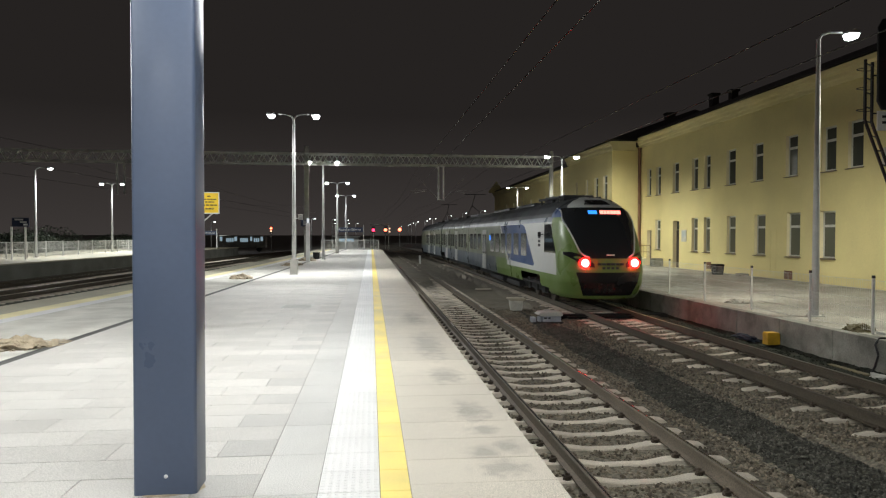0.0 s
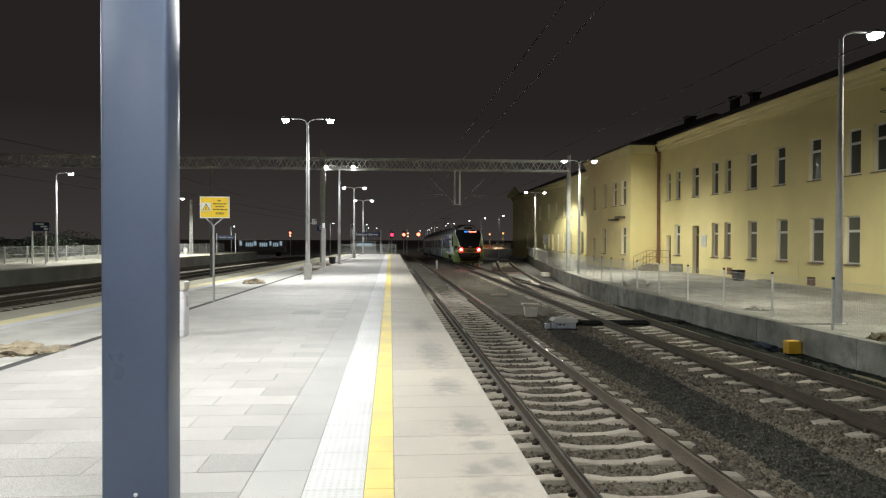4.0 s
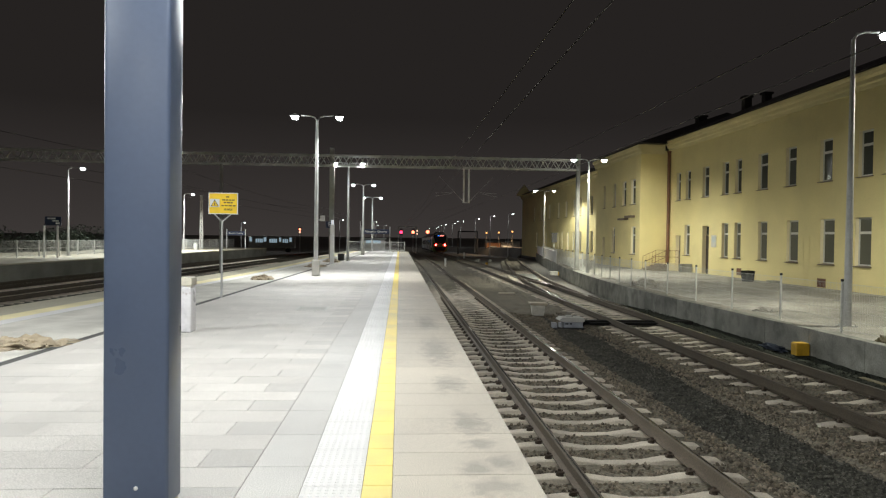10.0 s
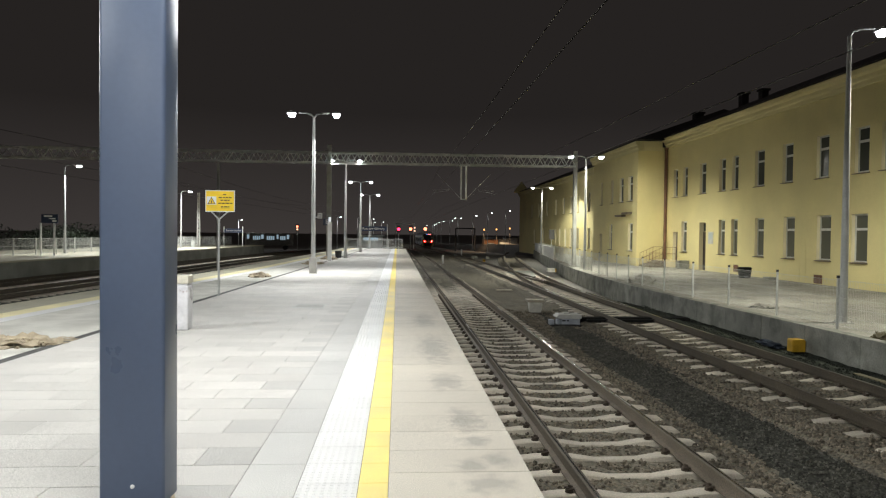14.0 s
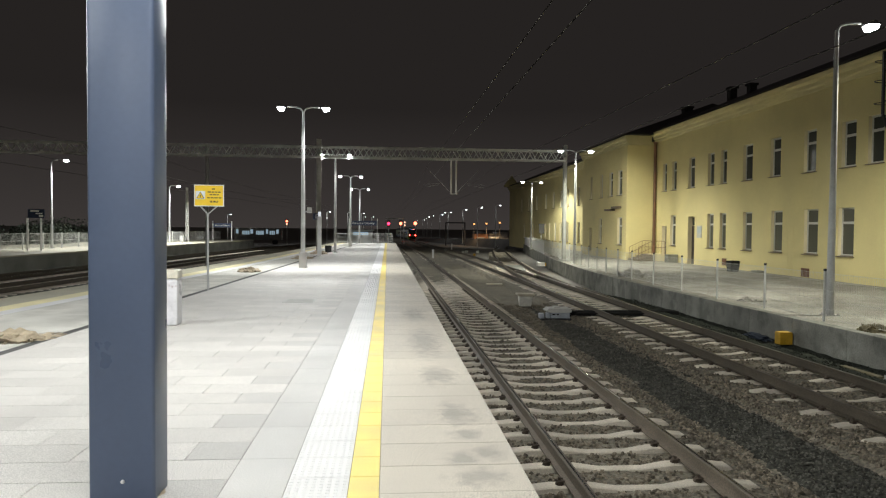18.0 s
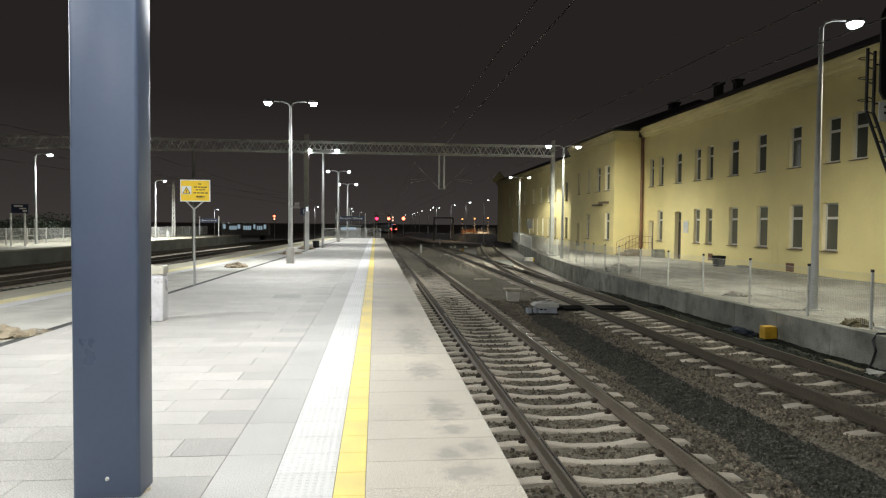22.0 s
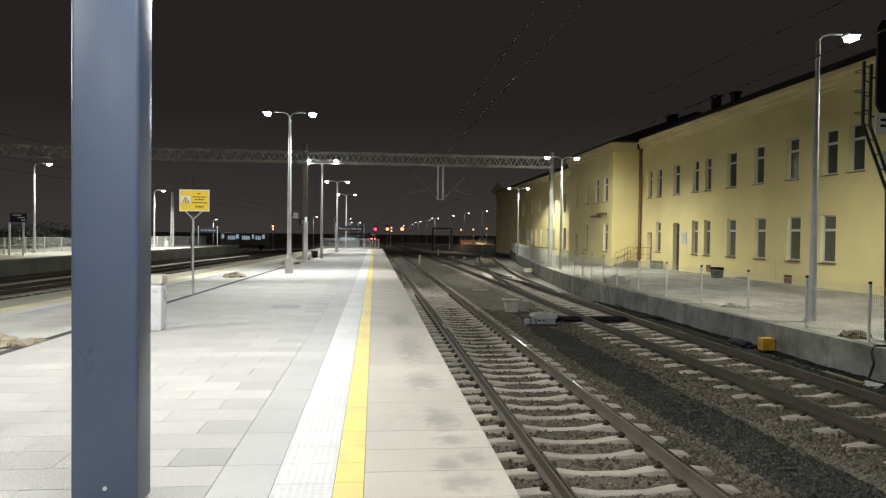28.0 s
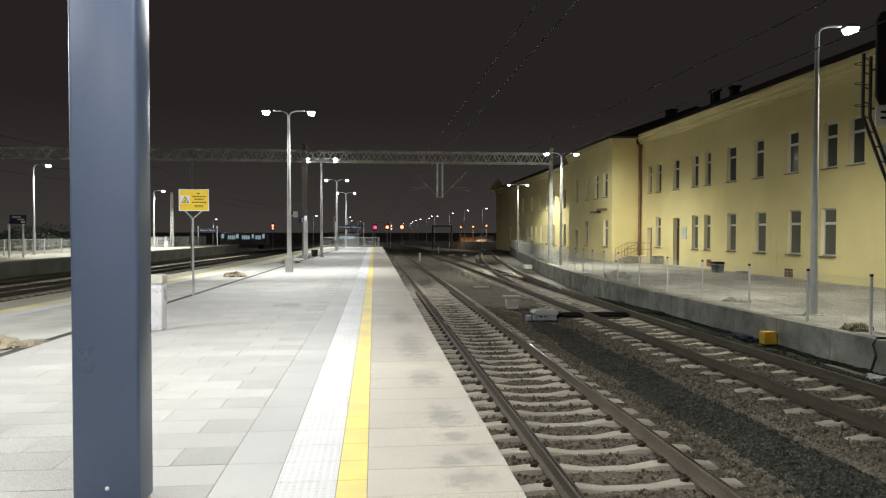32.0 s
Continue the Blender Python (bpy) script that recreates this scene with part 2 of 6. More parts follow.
M_FRAME = mat("window_frame_white", (0.55, 0.54, 0.50), 0.5, grain=(30, 0.05), stain=(3, 0.1))
M_PANE = glass("window_glass_dark", (0.055, 0.06, 0.05), 0.08)
# ground-floor glass: the lit yard's reflection is put into its colour
M_PANE_YARD = glass("window_glass_yard", (0.10, 0.10, 0.075), 0.12)
M_ROOF = mat("dark_roof_sheet", (0.035, 0.032, 0.03), 0.7, grain=(12, 0.2), stain=(0.5, 0.2))
M_PIPE = mat("rusty_red_drainpipe", (0.18, 0.09, 0.05), 0.65, grain=(30, 0.2), stain=(2, 0.25))
M_DOOR = mat("brown_door", (0.04, 0.03, 0.022), 0.6, grain=(25, 0.2), stain=(3, 0.2))
M_GRILLE = mat("brown_grille", (0.17, 0.085, 0.05), 0.7, grain=(25, 0.15), stain=(3, 0.2))
M_SAND = mat("sand_heap", (0.40, 0.335, 0.24), 0.95, grain=(60, 0.2), stain=(4, 0.25), bump=0.8, bump_scale=30)
M_BIN = mat("bin_film", (0.66, 0.65, 0.67), 0.35, grain=(30, 0.04), stain=(5, 0.14), bump=0.35, bump_scale=9, second=(0.42, 0.36, 0.36), mix=0.70, soft=0.06)
M_BINLID = mat("bin_lid_beige", (0.55, 0.52, 0.43), 0.5, stain=(6, 0.1))
M_YBOX = mat("yellow_box", (0.46, 0.27, 0.02), 0.5, grain=(30, 0.1), stain=(5, 0.2))
M_TUB = mat("white_plastic_tub", (0.62, 0.60, 0.54), 0.5, grain=(30, 0.08), stain=(5, 0.2))
M_TUBLID = mat("beige_plastic_lid", (0.45, 0.40, 0.31), 0.6, grain=(30, 0.08), stain=(5, 0.2))
M_MOTOR = mat("switch_motor_grey", (0.36, 0.38, 0.42), 0.5, 0.1, grain=(30, 0.1), stain=(5, 0.2))
M_WOOD = mat("pale_plank", (0.13, 0.11, 0.06), 0.8, grain=(40, 0.2), stain=(5, 0.2))
M_TARP = mat("blue_tarp", (0.010, 0.016, 0.028), 0.7, bump=0.8, bump_scale=12)
M_WIRE = mat("dark_wire", (0.09, 0.086, 0.08), 0.6, 0.3)
M_LEAF = mat("dark_foliage", (0.045, 0.06, 0.04), 0.8, grain=(8, 0.3), stain=(0.5, 0.4))
M_BARK = mat("bark", (0.06, 0.05, 0.04), 0.9, grain=(20, 0.3), stain=(2, 0.2))
T = dict(local=True)
M_TGREEN = mat("train_green", (0.145, 0.218, 0.06), 0.35, grain=(6, 0.03), stain=(0.6, 0.08), **T)
M_TWHITE = mat("train_white", (0.60, 0.61, 0.59), 0.35, grain=(6, 0.03), stain=(0.6, 0.07), **T)
M_TPALE = mat("train_pale_green", (0.20, 0.225, 0.15), 0.35, grain=(6, 0.03), stain=(0.6, 0.08), **T)
M_TSKY = mat("train_pale_blue", (0.125, 0.15, 0.18), 0.35, grain=(6, 0.03), stain=(0.6, 0.08), **T)
M_TBLUE = mat("train_blue", (0.05, 0.09, 0.21), 0.35, grain=(6, 0.03), stain=(0.6, 0.08), **T)
M_TROOF = mat("train_roof_grey", (0.042, 0.045, 0.05), 0.6, grain=(6, 0.08), stain=(0.6, 0.15), **T)
M_TBLACK = mat("train_black", (0.012, 0.012, 0.013), 0.25, grain=(6, 0.05), stain=(0.6, 0.1), **T)
M_TUNDER = mat("train_underframe", (0.022, 0.022, 0.022), 0.8, grain=(10, 0.2), stain=(1.5, 0.3), **T)
M_TGLASS = glass("train_glass", (0.02, 0.022, 0.024), 0.04)
M_TAIL = glow("tail_light_red", (1.0, 0.025, 0.02), 110.0)
M_TAILHALO = glow("tail_light_halo", (1.0, 0.003, 0.003), 22.0)
# side glass made lighter to hold the grey it reflects
M_TSIDE = glass("train_side_glass", (0.12, 0.125, 0.115), 0.12)
M_DISP_R = glow("display_red", (1.0, 0.22, 0.17), 3.2)
M_DISP_B = glow("display_blue", (0.03, 0.25, 1.0), 1.8)
M_SIG_RED = glow("signal_red", (1.0, 0.03, 0.09), 6.0)
M_SIG_ORANGE = glow("signal_orange", (1.0, 0.17, 0.09), 6.0)
M_SIG_WHITE = glow("signal_white", (1.0, 0.6, 0.4), 1.6)
M_LITWIN = glow("lit_window", (0.62, 0.85, 1.0), 0.36)
M_SIG_NEAR = glow("signal_red_near", (1.0, 0.1, 0.12), 3.0)
M_STONE_DARK = mat("dark_gravel_stone", (0.078, 0.075, 0.062), 0.85, grain=(40, 0.35), stain=(0.9, 0.3), bump=0.4, bump_scale=90, island=0.6)


# ---- building blocks ----
def box(bm, x0, x1, y0, y1, z0, z1):
    v = [bm.verts.new(p) for p in ((x0, y0, z0), (x1, y0, z0), (x1, y1, z0), (x0, y1, z0), (x0, y0, z1), (x1, y0, z1), (x1, y1, z1), (x0, y1, z1))]
    for q in ((0, 3, 2, 1), (4, 5, 6, 7), (0, 1, 5, 4), (1, 2, 6, 5), (2, 3, 7, 6), (3, 0, 4, 7)):
        bm.faces.new([v[i] for i in q])
    return v


def tube(bm, p0, p1, r0, r1=None, n=8):
    r1 = r0 if r1 is None else r1
    p0, p1 = Vector(p0), Vector(p1)
    q = (p1 - p0).to_track_quat("Z", "Y")
    rings = []
    for p, r in ((p0, r0), (p1, r1)):
        rings.append([bm.verts.new(p + q @ Vector((r * math.cos(a), r * math.sin(a), 0))) for a in [2 * math.pi * i / n for i in range(n)]])
    for i in range(n):
        bm.faces.new((rings[0][i], rings[0][(i + 1) % n], rings[1][(i + 1) % n], rings[1][i]))
    bm.faces.new(rings[0][::-1])
    bm.faces.new(rings[1])


def strut(bm, p0, p1, w, d=None):
    """A square bar from p0 to p1."""
    d = w if d is None else d
    p0, p1 = Vector(p0), Vector(p1)
    q = (p1 - p0).to_track_quat("Z", "Y")
    rings = [[bm.verts.new(p + q @ Vector((sx * w / 2, sy * d / 2, 0))) for sx, sy in ((-1, -1), (1, -1), (1, 1), (-1, 1))] for p in (p0, p1)]
    for i in range(4):
        bm.faces.new((rings[0][i], rings[0][(i + 1) % 4], rings[1][(i + 1) % 4], rings[1][i]))
    bm.faces.new(rings[0][::-1])
    bm.faces.new(rings[1])


def prism(bm, outline, along, lo, hi):
    """An outline in two axes, drawn out along the third ('x', 'y' or 'z')."""
    def at(a, b, c):
        return {"x": (c, a, b), "y": (a, c, b), "z": (a, b, c)}[along]
    r0 = [bm.verts.new(at(a, b, lo)) for a, b in outline]
    r1 = [bm.verts.new(at(a, b, hi)) for a, b in outline]
    n = len(outline)
    for i in range(n):
        bm.faces.new((r0[i], r0[(i + 1) % n], r1[(i + 1) % n], r1[i]))
    bm.faces.new(r0[::-1])
    bm.faces.new(r1)


def blob(bm, x, y, z, rx, ry, rz, n=2, rough=0.15, seed=0):
    r = random.Random(seed)
    got = bmesh.ops.create_icosphere(bm, subdivisions=n, radius=1.0)
    off = Vector((r.random() * 50, r.random() * 50, r.random() * 50))
    for v in got["verts"]:
        k = 1 + rough * noise.noise(v.co * 2.2 + off) * 2
        v.co = Vector((x + v.co.x * rx * k, y + v.co.y * ry * k, z + max(v.co.z, -0.25) * rz * k))


def mesh_of(bm, name, material, smooth=False, bevel=0.0):
    bmesh.ops.recalc_face_normals(bm, faces=bm.faces[:])
    if bevel:
        bmesh.ops.bevel(bm, geom=bm.edges[:], offset=bevel, segments=2, profile=0.5, affect="EDGES", clamp_overlap=True)
    me = bpy.data.meshes.new(name)
    bm.to_mesh(me)
    bm.free()
    me.materials.append(material)
    if smooth:
        me.polygons.foreach_set("use_smooth", [True] * len(me.polygons))
        me.set_sharp_from_angle(angle=radians(40))
    return me


def part(name, bm, material, parent=None, label="", smooth=False, bevel=0.0, at=None):
    ob = new(name, mesh_of(bm, name, material, smooth, bevel))
    ob.parent = parent
    if at:
        ob.matrix_basis = at
    if label:
        ob["label"] = label
    return ob


def piece(name, me, parent, x, y, z, rz=0.0):
    """A repeat that shares its mesh."""
    ob = new(name, me)
    ob.parent = parent
    ob.location = (x, y, z)
    if rz:
        ob.rotation_euler = (0, 0, rz)
    return ob


def thing(name, label, category, m=None, group="", kind=""):
    ob = new(name)
    ob.empty_display_size = 0.2
    if m is not None:
        ob.matrix_basis = m
    return tagged(ob, label, category, group, kind)


def B():
    return bmesh.new()


def lerp(table, y):
    return float(np.interp(y, [p[0] for p in table], [p[1] for p in table]))


# ---- the plan: lines that run along the station (distance, offset) ----
LEFT_EDGE = [(-14, -12.0), (15.7, -9.75), (30, -8.7), (50, -7.95), (80, -6.9)]
DRAIN = [(-14, -6.6), (9.8, -5.96), (34.4, -5.31), (80, -4.1)]
AXIS_1 = [(-20, 1.74), (110, 1.74), (150, 1.2), (200, -0.6), (260, -5.0), (330, -14.0), (420, -32.0)]
AXIS_2 = [(-20, 6.62), (5, 6.5), (9, 6.46), (13, 6.41), (17.6, 6.39), (25, 6.44), (36, 6.5), (50, 6.42), (65, 6.32), (80, 6.3), (150, 6.38), (215, 6.45), (230, 6.25), (244.5, 5.56), (254.5, 4.85), (264.5, 3.97), (274.5, 2.95), (294, 0.4), (314.5, -3.1), (334.5, -7.0), (350, -10.4), (380, -18.0), (420, -30.5)]
RAIL_Z = [(-20, -0.82), (60, -0.82), (90, -0.95), (130, -1.35), (190, -1.85), (240, -1.95), (420, -2.35)]
AXIS_3 = [(24, 6.45), (31, 6.62), (43, 7.45), (54, 8.7), (64, 9.9), (80, 12.2), (100, 15.6), (125, 20.5)]
WALL_R = [(-20, 8.9), (26, 8.9), (31, 9.1), (37, 9.6), (50, 11.1), (72, 14.4), (98, 18.6), (120, 23)]
YARD_Z = -0.46
FX = 18.45
WALL_L = [(-20, -24.8), (37, -21.55), (61, -20.2), (83, -19.0), (130, -16.6)]
AXIS_L1 = [(y, x - 1.74) for y, x in LEFT_EDGE] + [(130, -6.8)]
AXIS_L2 = [(-10, -19.5), (28, -16.7), (60, -14.6), (130, -11.0)]
AXIS_L3 = [(y, x + 1.75) for y, x in WALL_L]


def smooth_line(table, y):
    """The table's line with its corners eased."""
    return sum(lerp(table, y + d) for d in (-4, -2, 0, 2, 4)) / 5


# ---- ground and ballast ----
def sheet(name, xs, ys, zfun, material, label, category, kind="structure"):
    nx, ny = len(xs[0]), len(ys)
    verts = [(xs[j][i], ys[j], zfun(xs[j][i], ys[j])) for j in range(ny) for i in range(nx)]
    faces = [(j * nx + i, j * nx + i + 1, (j + 1) * nx + i + 1, (j + 1) * nx + i) for j in range(ny - 1) for i in range(nx - 1)]
    me = bpy.data.meshes.new(name)
    me.from_pydata(verts, [], faces)
    me.materials.append(material)
    return tagged(new(name, me), label, category, "", kind)


def ground_z(x, y):
    return -1.32 + lerp(RAIL_Z, y) + 0.82 + 0.05 * noise.noise(Vector((x * 0.3, y * 0.3, 0)))


far = [-4200, -2000, -800, -300] + [-120 + 8 * i for i in range(31)] + [300, 800, 2000, 4200]
fary = [-600, -150, -40] + [-14 + 6 * i for i in range(50)] + [330, 420, 800, 1800, 4400]
sheet("ground", [far] * len(fary), fary, ground_z, M_SOIL, "dark bare ground beyond the station lights", "ground")


def ballast_z(x, y):
    z = lerp(RAIL_Z, y) - 0.285
    a, c = abs(x - lerp(AXIS_1, y)), abs(x - lerp(AXIS_2, y))
    d = min(a, c)
    if c < 1.6:
        z += (0.05 if y < 20 else 0.065 if c > 0.95 else 0.02) + 0.035 * noise.noise(Vector((x * 1.3, y * 1.3, 12)))
    if a < 1.6:
        z += 0.028 + 0.07 * min(max((y - 33) / 9, 0.0), 1.0)
    if d > 1.45:
        z -= min((d - 1.45) * 0.35, 0.24 if x > lerp(AXIS_2, y) else 0.07)
    return z + 0.035 * noise.noise(Vector((x * 4, y * 4, 3))) + 0.03 * noise.noise(Vector((x * 9, y * 9, 7)))


bys = [-12 + 0.22 * i for i in range(230)] + [38.6 + 1.0 * i for i in range(75)] + [114 + 6 * i for i in range(52)]
bx = []
for y in bys:
    right = lerp(WALL_R, y) + 0.3 if y < 110 else lerp(AXIS_2, y) + 3.0
    left = -0.4 if y < 78 else lerp(AXIS_1, y) - 3.0
    bx.append(list(np.linspace(left, right, 64)))
sheet("ballast", bx, bys, ballast_z, M_BALLAST, "grey-brown crushed stone ballast between the tracks", "ballast")


def strip_sheet(name, lo, hi, y0, y1, zfun, material, label, category, step=0.3, n=8):
    ys = list(np.arange(y0, y1, step))
    return sheet(name, [list(np.linspace(lo(y), hi(y), n)) for y in ys], ys, zfun, material, label, category)


def path_z(x, y):
    """The dark gravel lies thick in the middle and thins out unevenly to its sides."""
    d = min(x - 3.5, lerp(AXIS_2, y) - 1.55 - x)
    edge = 0.14 + 0.5 * max(0.0, (y - 19) / 5) + 0.14 * noise.noise(Vector((x * 0.9, y * 0.6, 4)))
    return ballast_z(x, y) + 0.035 * max(-2.0, min(1.0, (d - edge) / 0.16)) + 0.016 * noise.noise(Vector((x * 11, y * 11, 1)))


strip_sheet("gravel_path", lambda y: 3.35, lambda y: lerp(AXIS_2, y) - 1.5, -6, 24,
            lambda x, y: path_z(x, y), M_DARKBED, "dark damp gravel strip between two tracks", "gravel", 0.12, 26)
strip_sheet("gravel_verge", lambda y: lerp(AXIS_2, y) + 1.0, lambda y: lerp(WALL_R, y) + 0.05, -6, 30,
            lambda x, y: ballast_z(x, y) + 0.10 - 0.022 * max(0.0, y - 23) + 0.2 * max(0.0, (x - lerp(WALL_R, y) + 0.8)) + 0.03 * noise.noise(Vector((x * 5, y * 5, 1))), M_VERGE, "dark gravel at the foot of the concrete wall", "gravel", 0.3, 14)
strip_sheet("ballast_left", lambda y: lerp(WALL_L, y) - 0.2, lambda y: lerp(LEFT_EDGE, y) + 0.3, -10, 128,
            lambda x, y: lerp(RAIL_Z, y) - 0.24 + 0.03 * noise.noise(Vector((x * 3, y * 3, 3))), M_BALLAST_L, "dark ballast, tinted as if greenly lit, under the tracks by the far platform", "ballast", 0.6, 44)


# ---- tracks ----
def rail_mesh(fun, y0, y1, step=1.6):
    prof = [(-0.075, -0.172), (0.075, -0.172), (0.075, -0.16), (0.012, -0.145), (0.010, -0.045), (0.036, -0.035), (0.036, -0.006), (0.030, 0.0), (-0.030, 0.0), (-0.036, -0.006), (-0.036, -0.035), (-0.010, -0.045), (-0.012, -0.145), (-0.075, -0.16)]
    ys = list(np.arange(y0, y1 + 0.01, step))
    verts, faces, n = [], [], len(prof)
    for y in ys:
        cx, z = fun(y), lerp(RAIL_Z, y)
        verts += [(cx + a, y, z + b) for a, b in prof]
    for j in range(len(ys) - 1):
        faces += [(j * n + i, j * n + (i + 1) % n, (j + 1) * n + (i + 1) % n, (j + 1) * n + i) for i in range(n)]
    me = bpy.data.meshes.new("rail")
    me.from_pydata(verts, [], faces)
    return me


def rail_top(fun, y0, y1, step=1.6, lift=0.0025, half=0.024):
    ys = list(np.arange(y0, y1 + 0.01, step))
    verts = []
    for y in ys:
        verts += [(fun(y) - half, y, lerp(RAIL_Z, y) + lift), (fun(y) + half, y, lerp(RAIL_Z, y) + lift)]
    me = bpy.data.meshes.new("running_surface")
    me.from_pydata(verts, [], [(2 * j, 2 * j + 1, 2 * j + 3, 2 * j + 2) for j in range(len(ys) - 1)])
    return me


def sleeper_mesh(half=1.3, wide=1.0, material=M_SLEEPER):
    bm = B()
    xs = [-half, -half + 0.05, -0.98, -0.55, -0.25, 0.25, 0.55, 0.98, half - 0.05, half]
    tops = [-0.25, -0.215, -0.19, -0.192, -0.234, -0.234, -0.192, -0.19, -0.215, -0.25]
    ws = [0.13, 0.14, 0.145, 0.14, 0.115, 0.115, 0.14, 0.145, 0.14, 0.13]
    rows = []
    for x, z, w in zip(xs, tops, [wide * w for w in ws]):
        rows.append([bm.verts.new(p) for p in ((x, -w - 0.02, -0.42), (x, -w + 0.012, z - 0.012), (x, -w + 0.03, z), (x, w - 0.03, z), (x, w - 0.012, z - 0.012), (x, w + 0.02, -0.42))])
    for a, c in zip(rows, rows[1:]):
        for i in range(5):
            bm.faces.new((a[i], a[i + 1], c[i + 1], c[i]))
    bm.faces.new(rows[0])
    bm.faces.new(rows[-1][::-1])
    return mesh_of(bm, "sleeper", material)


def clip_mesh():
    bm = B()
    tube(bm, (0, 0, -0.195), (0, 0, -0.172), 0.048, 0.044, 10)
    tube(bm, (0, 0, -0.172), (0, 0, -0.14), 0.04, 0.03, 10)
    tube(bm, (0, 0, -0.14), (0, 0, -0.115), 0.02, 0.016, 6)
    tube(bm, (-0.045, -0.04, -0.16), (0.045, -0.04, -0.145), 0.012, 0.012, 5)
    tube(bm, (-0.045, 0.04, -0.16), (0.045, 0.04, -0.145), 0.012, 0.012, 5)
    return mesh_of(bm, "rail_clip", M_CLIP)


SLEEPER, SLEEPER_N, SLEEPER_DIM, CLIP = sleeper_mesh(1.3, 0.72), sleeper_mesh(1.24, 0.66), sleeper_mesh(1.3, 0.72, M_BALLAST), clip_mesh()


def track(name, table, y0, y1, s0, s1, label, spacing=0.602, start=0.0, clips=0.0, shine=None, beam=SLEEPER, wide=(0.0, 0.6), steel=None):
    t = thing(name, label, "railway track", kind="structure")
    fun = lambda y: smooth_line(table, y)  # noqa: E731
    for side in (-0.7535, 0.7535):
        me = rail_mesh(lambda y, side=side: fun(y) + side, y0, y1)
        me.materials.append(steel or M_RUST)
        r = new("rail", me)
        r.parent = t
        me = rail_top(lambda y, side=side: fun(y) + side, y0, y1, half=0.012 if shine is M_SHINY else 0.024)
        me.materials.append(shine or M_RAILTOP)
        k = new("running_surface", me)
        k.parent = r
    y = s0 + start
    while y < s1:
        slope = (fun(y + 1) - fun(y - 1)) / 2
        sl = piece("sleeper", beam, t, fun(y), y, lerp(RAIL_Z, y), -math.atan(slope))
        if y < clips:
            for side in (-0.7535, 0.7535):
                for d in (-0.12, 0.12):
                    piece("rail_clip", CLIP, sl, side + d, 0, 0)
        y += wide[1] if y < wide[0] else spacing
    return t


track("track_1", AXIS_1, -14, 400, -4, 92, "single railway track on concrete sleepers beside the platform", start=0.266, clips=30, shine=M_SHINY)
track("track_2", AXIS_2, -14, 410, 1.5, 62, "railway track on concrete sleepers that leads into a turnout", 0.604, clips=16, shine=M_RUSTTOP, beam=SLEEPER_N, wide=(15.0, 0.694), steel=M_RUST_DARK)
siding = track("track_3", AXIS_3, 31, 120, 40, 57, "diverging railway track behind the turnout, its farther sleepers darkened for dim light", 0.62, shine=M_SHINY)
# farther sleepers take a darker colour to stand for the weak light there
for i in range(44):
    y = 57.2 + 0.62 * i
    piece("tarred_sleeper", SLEEPER_DIM, siding, smooth_line(AXIS_3, y), y, lerp(RAIL_Z, y), -math.atan((smooth_line(AXIS_3, y + 1) - smooth_line(AXIS_3, y - 1)) / 2))
track("track_4", AXIS_L1, -10, 128, 0, 1, "railway track along the other platform edge", shine=M_RAILTOP, steel=M_RUST_DARK)
track("track_5", AXIS_L2, -10, 128, 18, 70, "railway track with pale sleepers beyond the platform", 0.6, shine=M_RUSTTOP, steel=M_RUST_DARK)
track("track_6", AXIS_L3, -10, 128, 25, 85, "railway track along the opposite platform wall", 0.6, shine=M_SHINY, steel=M_RUST_DARK)

# the turnout's switch blades, frog and rod cover
turnout = thing("turnout", "steel turnout with polished switch blades and a frog", "railway switch", kind="structure")
OUTER = [(17, 7.12), (20.4, 7.16), (24.7, 7.36), (31.7, 7.50), (43, 8.12), (54.2, 9.46), (64, 10.65)]
INNER = [(22, 5.74), (27, 5.78), (31.3, 5.88), (36.3, 6.12), (42.9, 6.78), (54, 8.02), (64, 9.15)]
for nm, table, mt in (("switch_blade", OUTER, M_SHINY), ("switch_blade", INNER, M_SHINY)):
    me = rail_mesh(lambda y, table=table: lerp(table, y), table[0][0], 31, 1.2)
    me.materials.append(M_RUST_DARK)
    new(nm, me).parent = turnout
    me = rail_top(lambda y, table=table: lerp(table, y), table[0][0], 31, 1.2, 0.003, 0.012)
    me.materials.append(mt)
    new("running_surface", me).parent = turnout
bm = B()
box(bm, 4.75, 8.4, 21.35, 21.72, -1.03, -0.915)
box(bm, 5.0, 7.6, 21.1, 21.3, -1.02, -0.94)
part("rod_cover", bm, M_DARKSTEEL, turnout, "black steel cover over the switch rods", bevel=0.01)
bm = B()
for d in (0.0, 0.09):
    strut(bm, (6.98 + d, 36.5, -0.83), (6.62 + d, 40.5, -0.83), 0.06, 0.12)
part("frog", bm, M_RAILTOP, turnout)
bm = B()
prism(bm, [(6.75, 39.5), (6.9, 39.5), (8.0, 49.0), (6.95, 49.0)], "z", -1.03, -0.985)
prism(bm, [(7.6, 44.0), (8.05, 44.0), (9.1, 50.5), (7.75, 50.5)], "z", -1.03, -0.98)
part("bearer_pad", bm, M_CONC, turnout, "grey concrete bearers between the diverging rails")


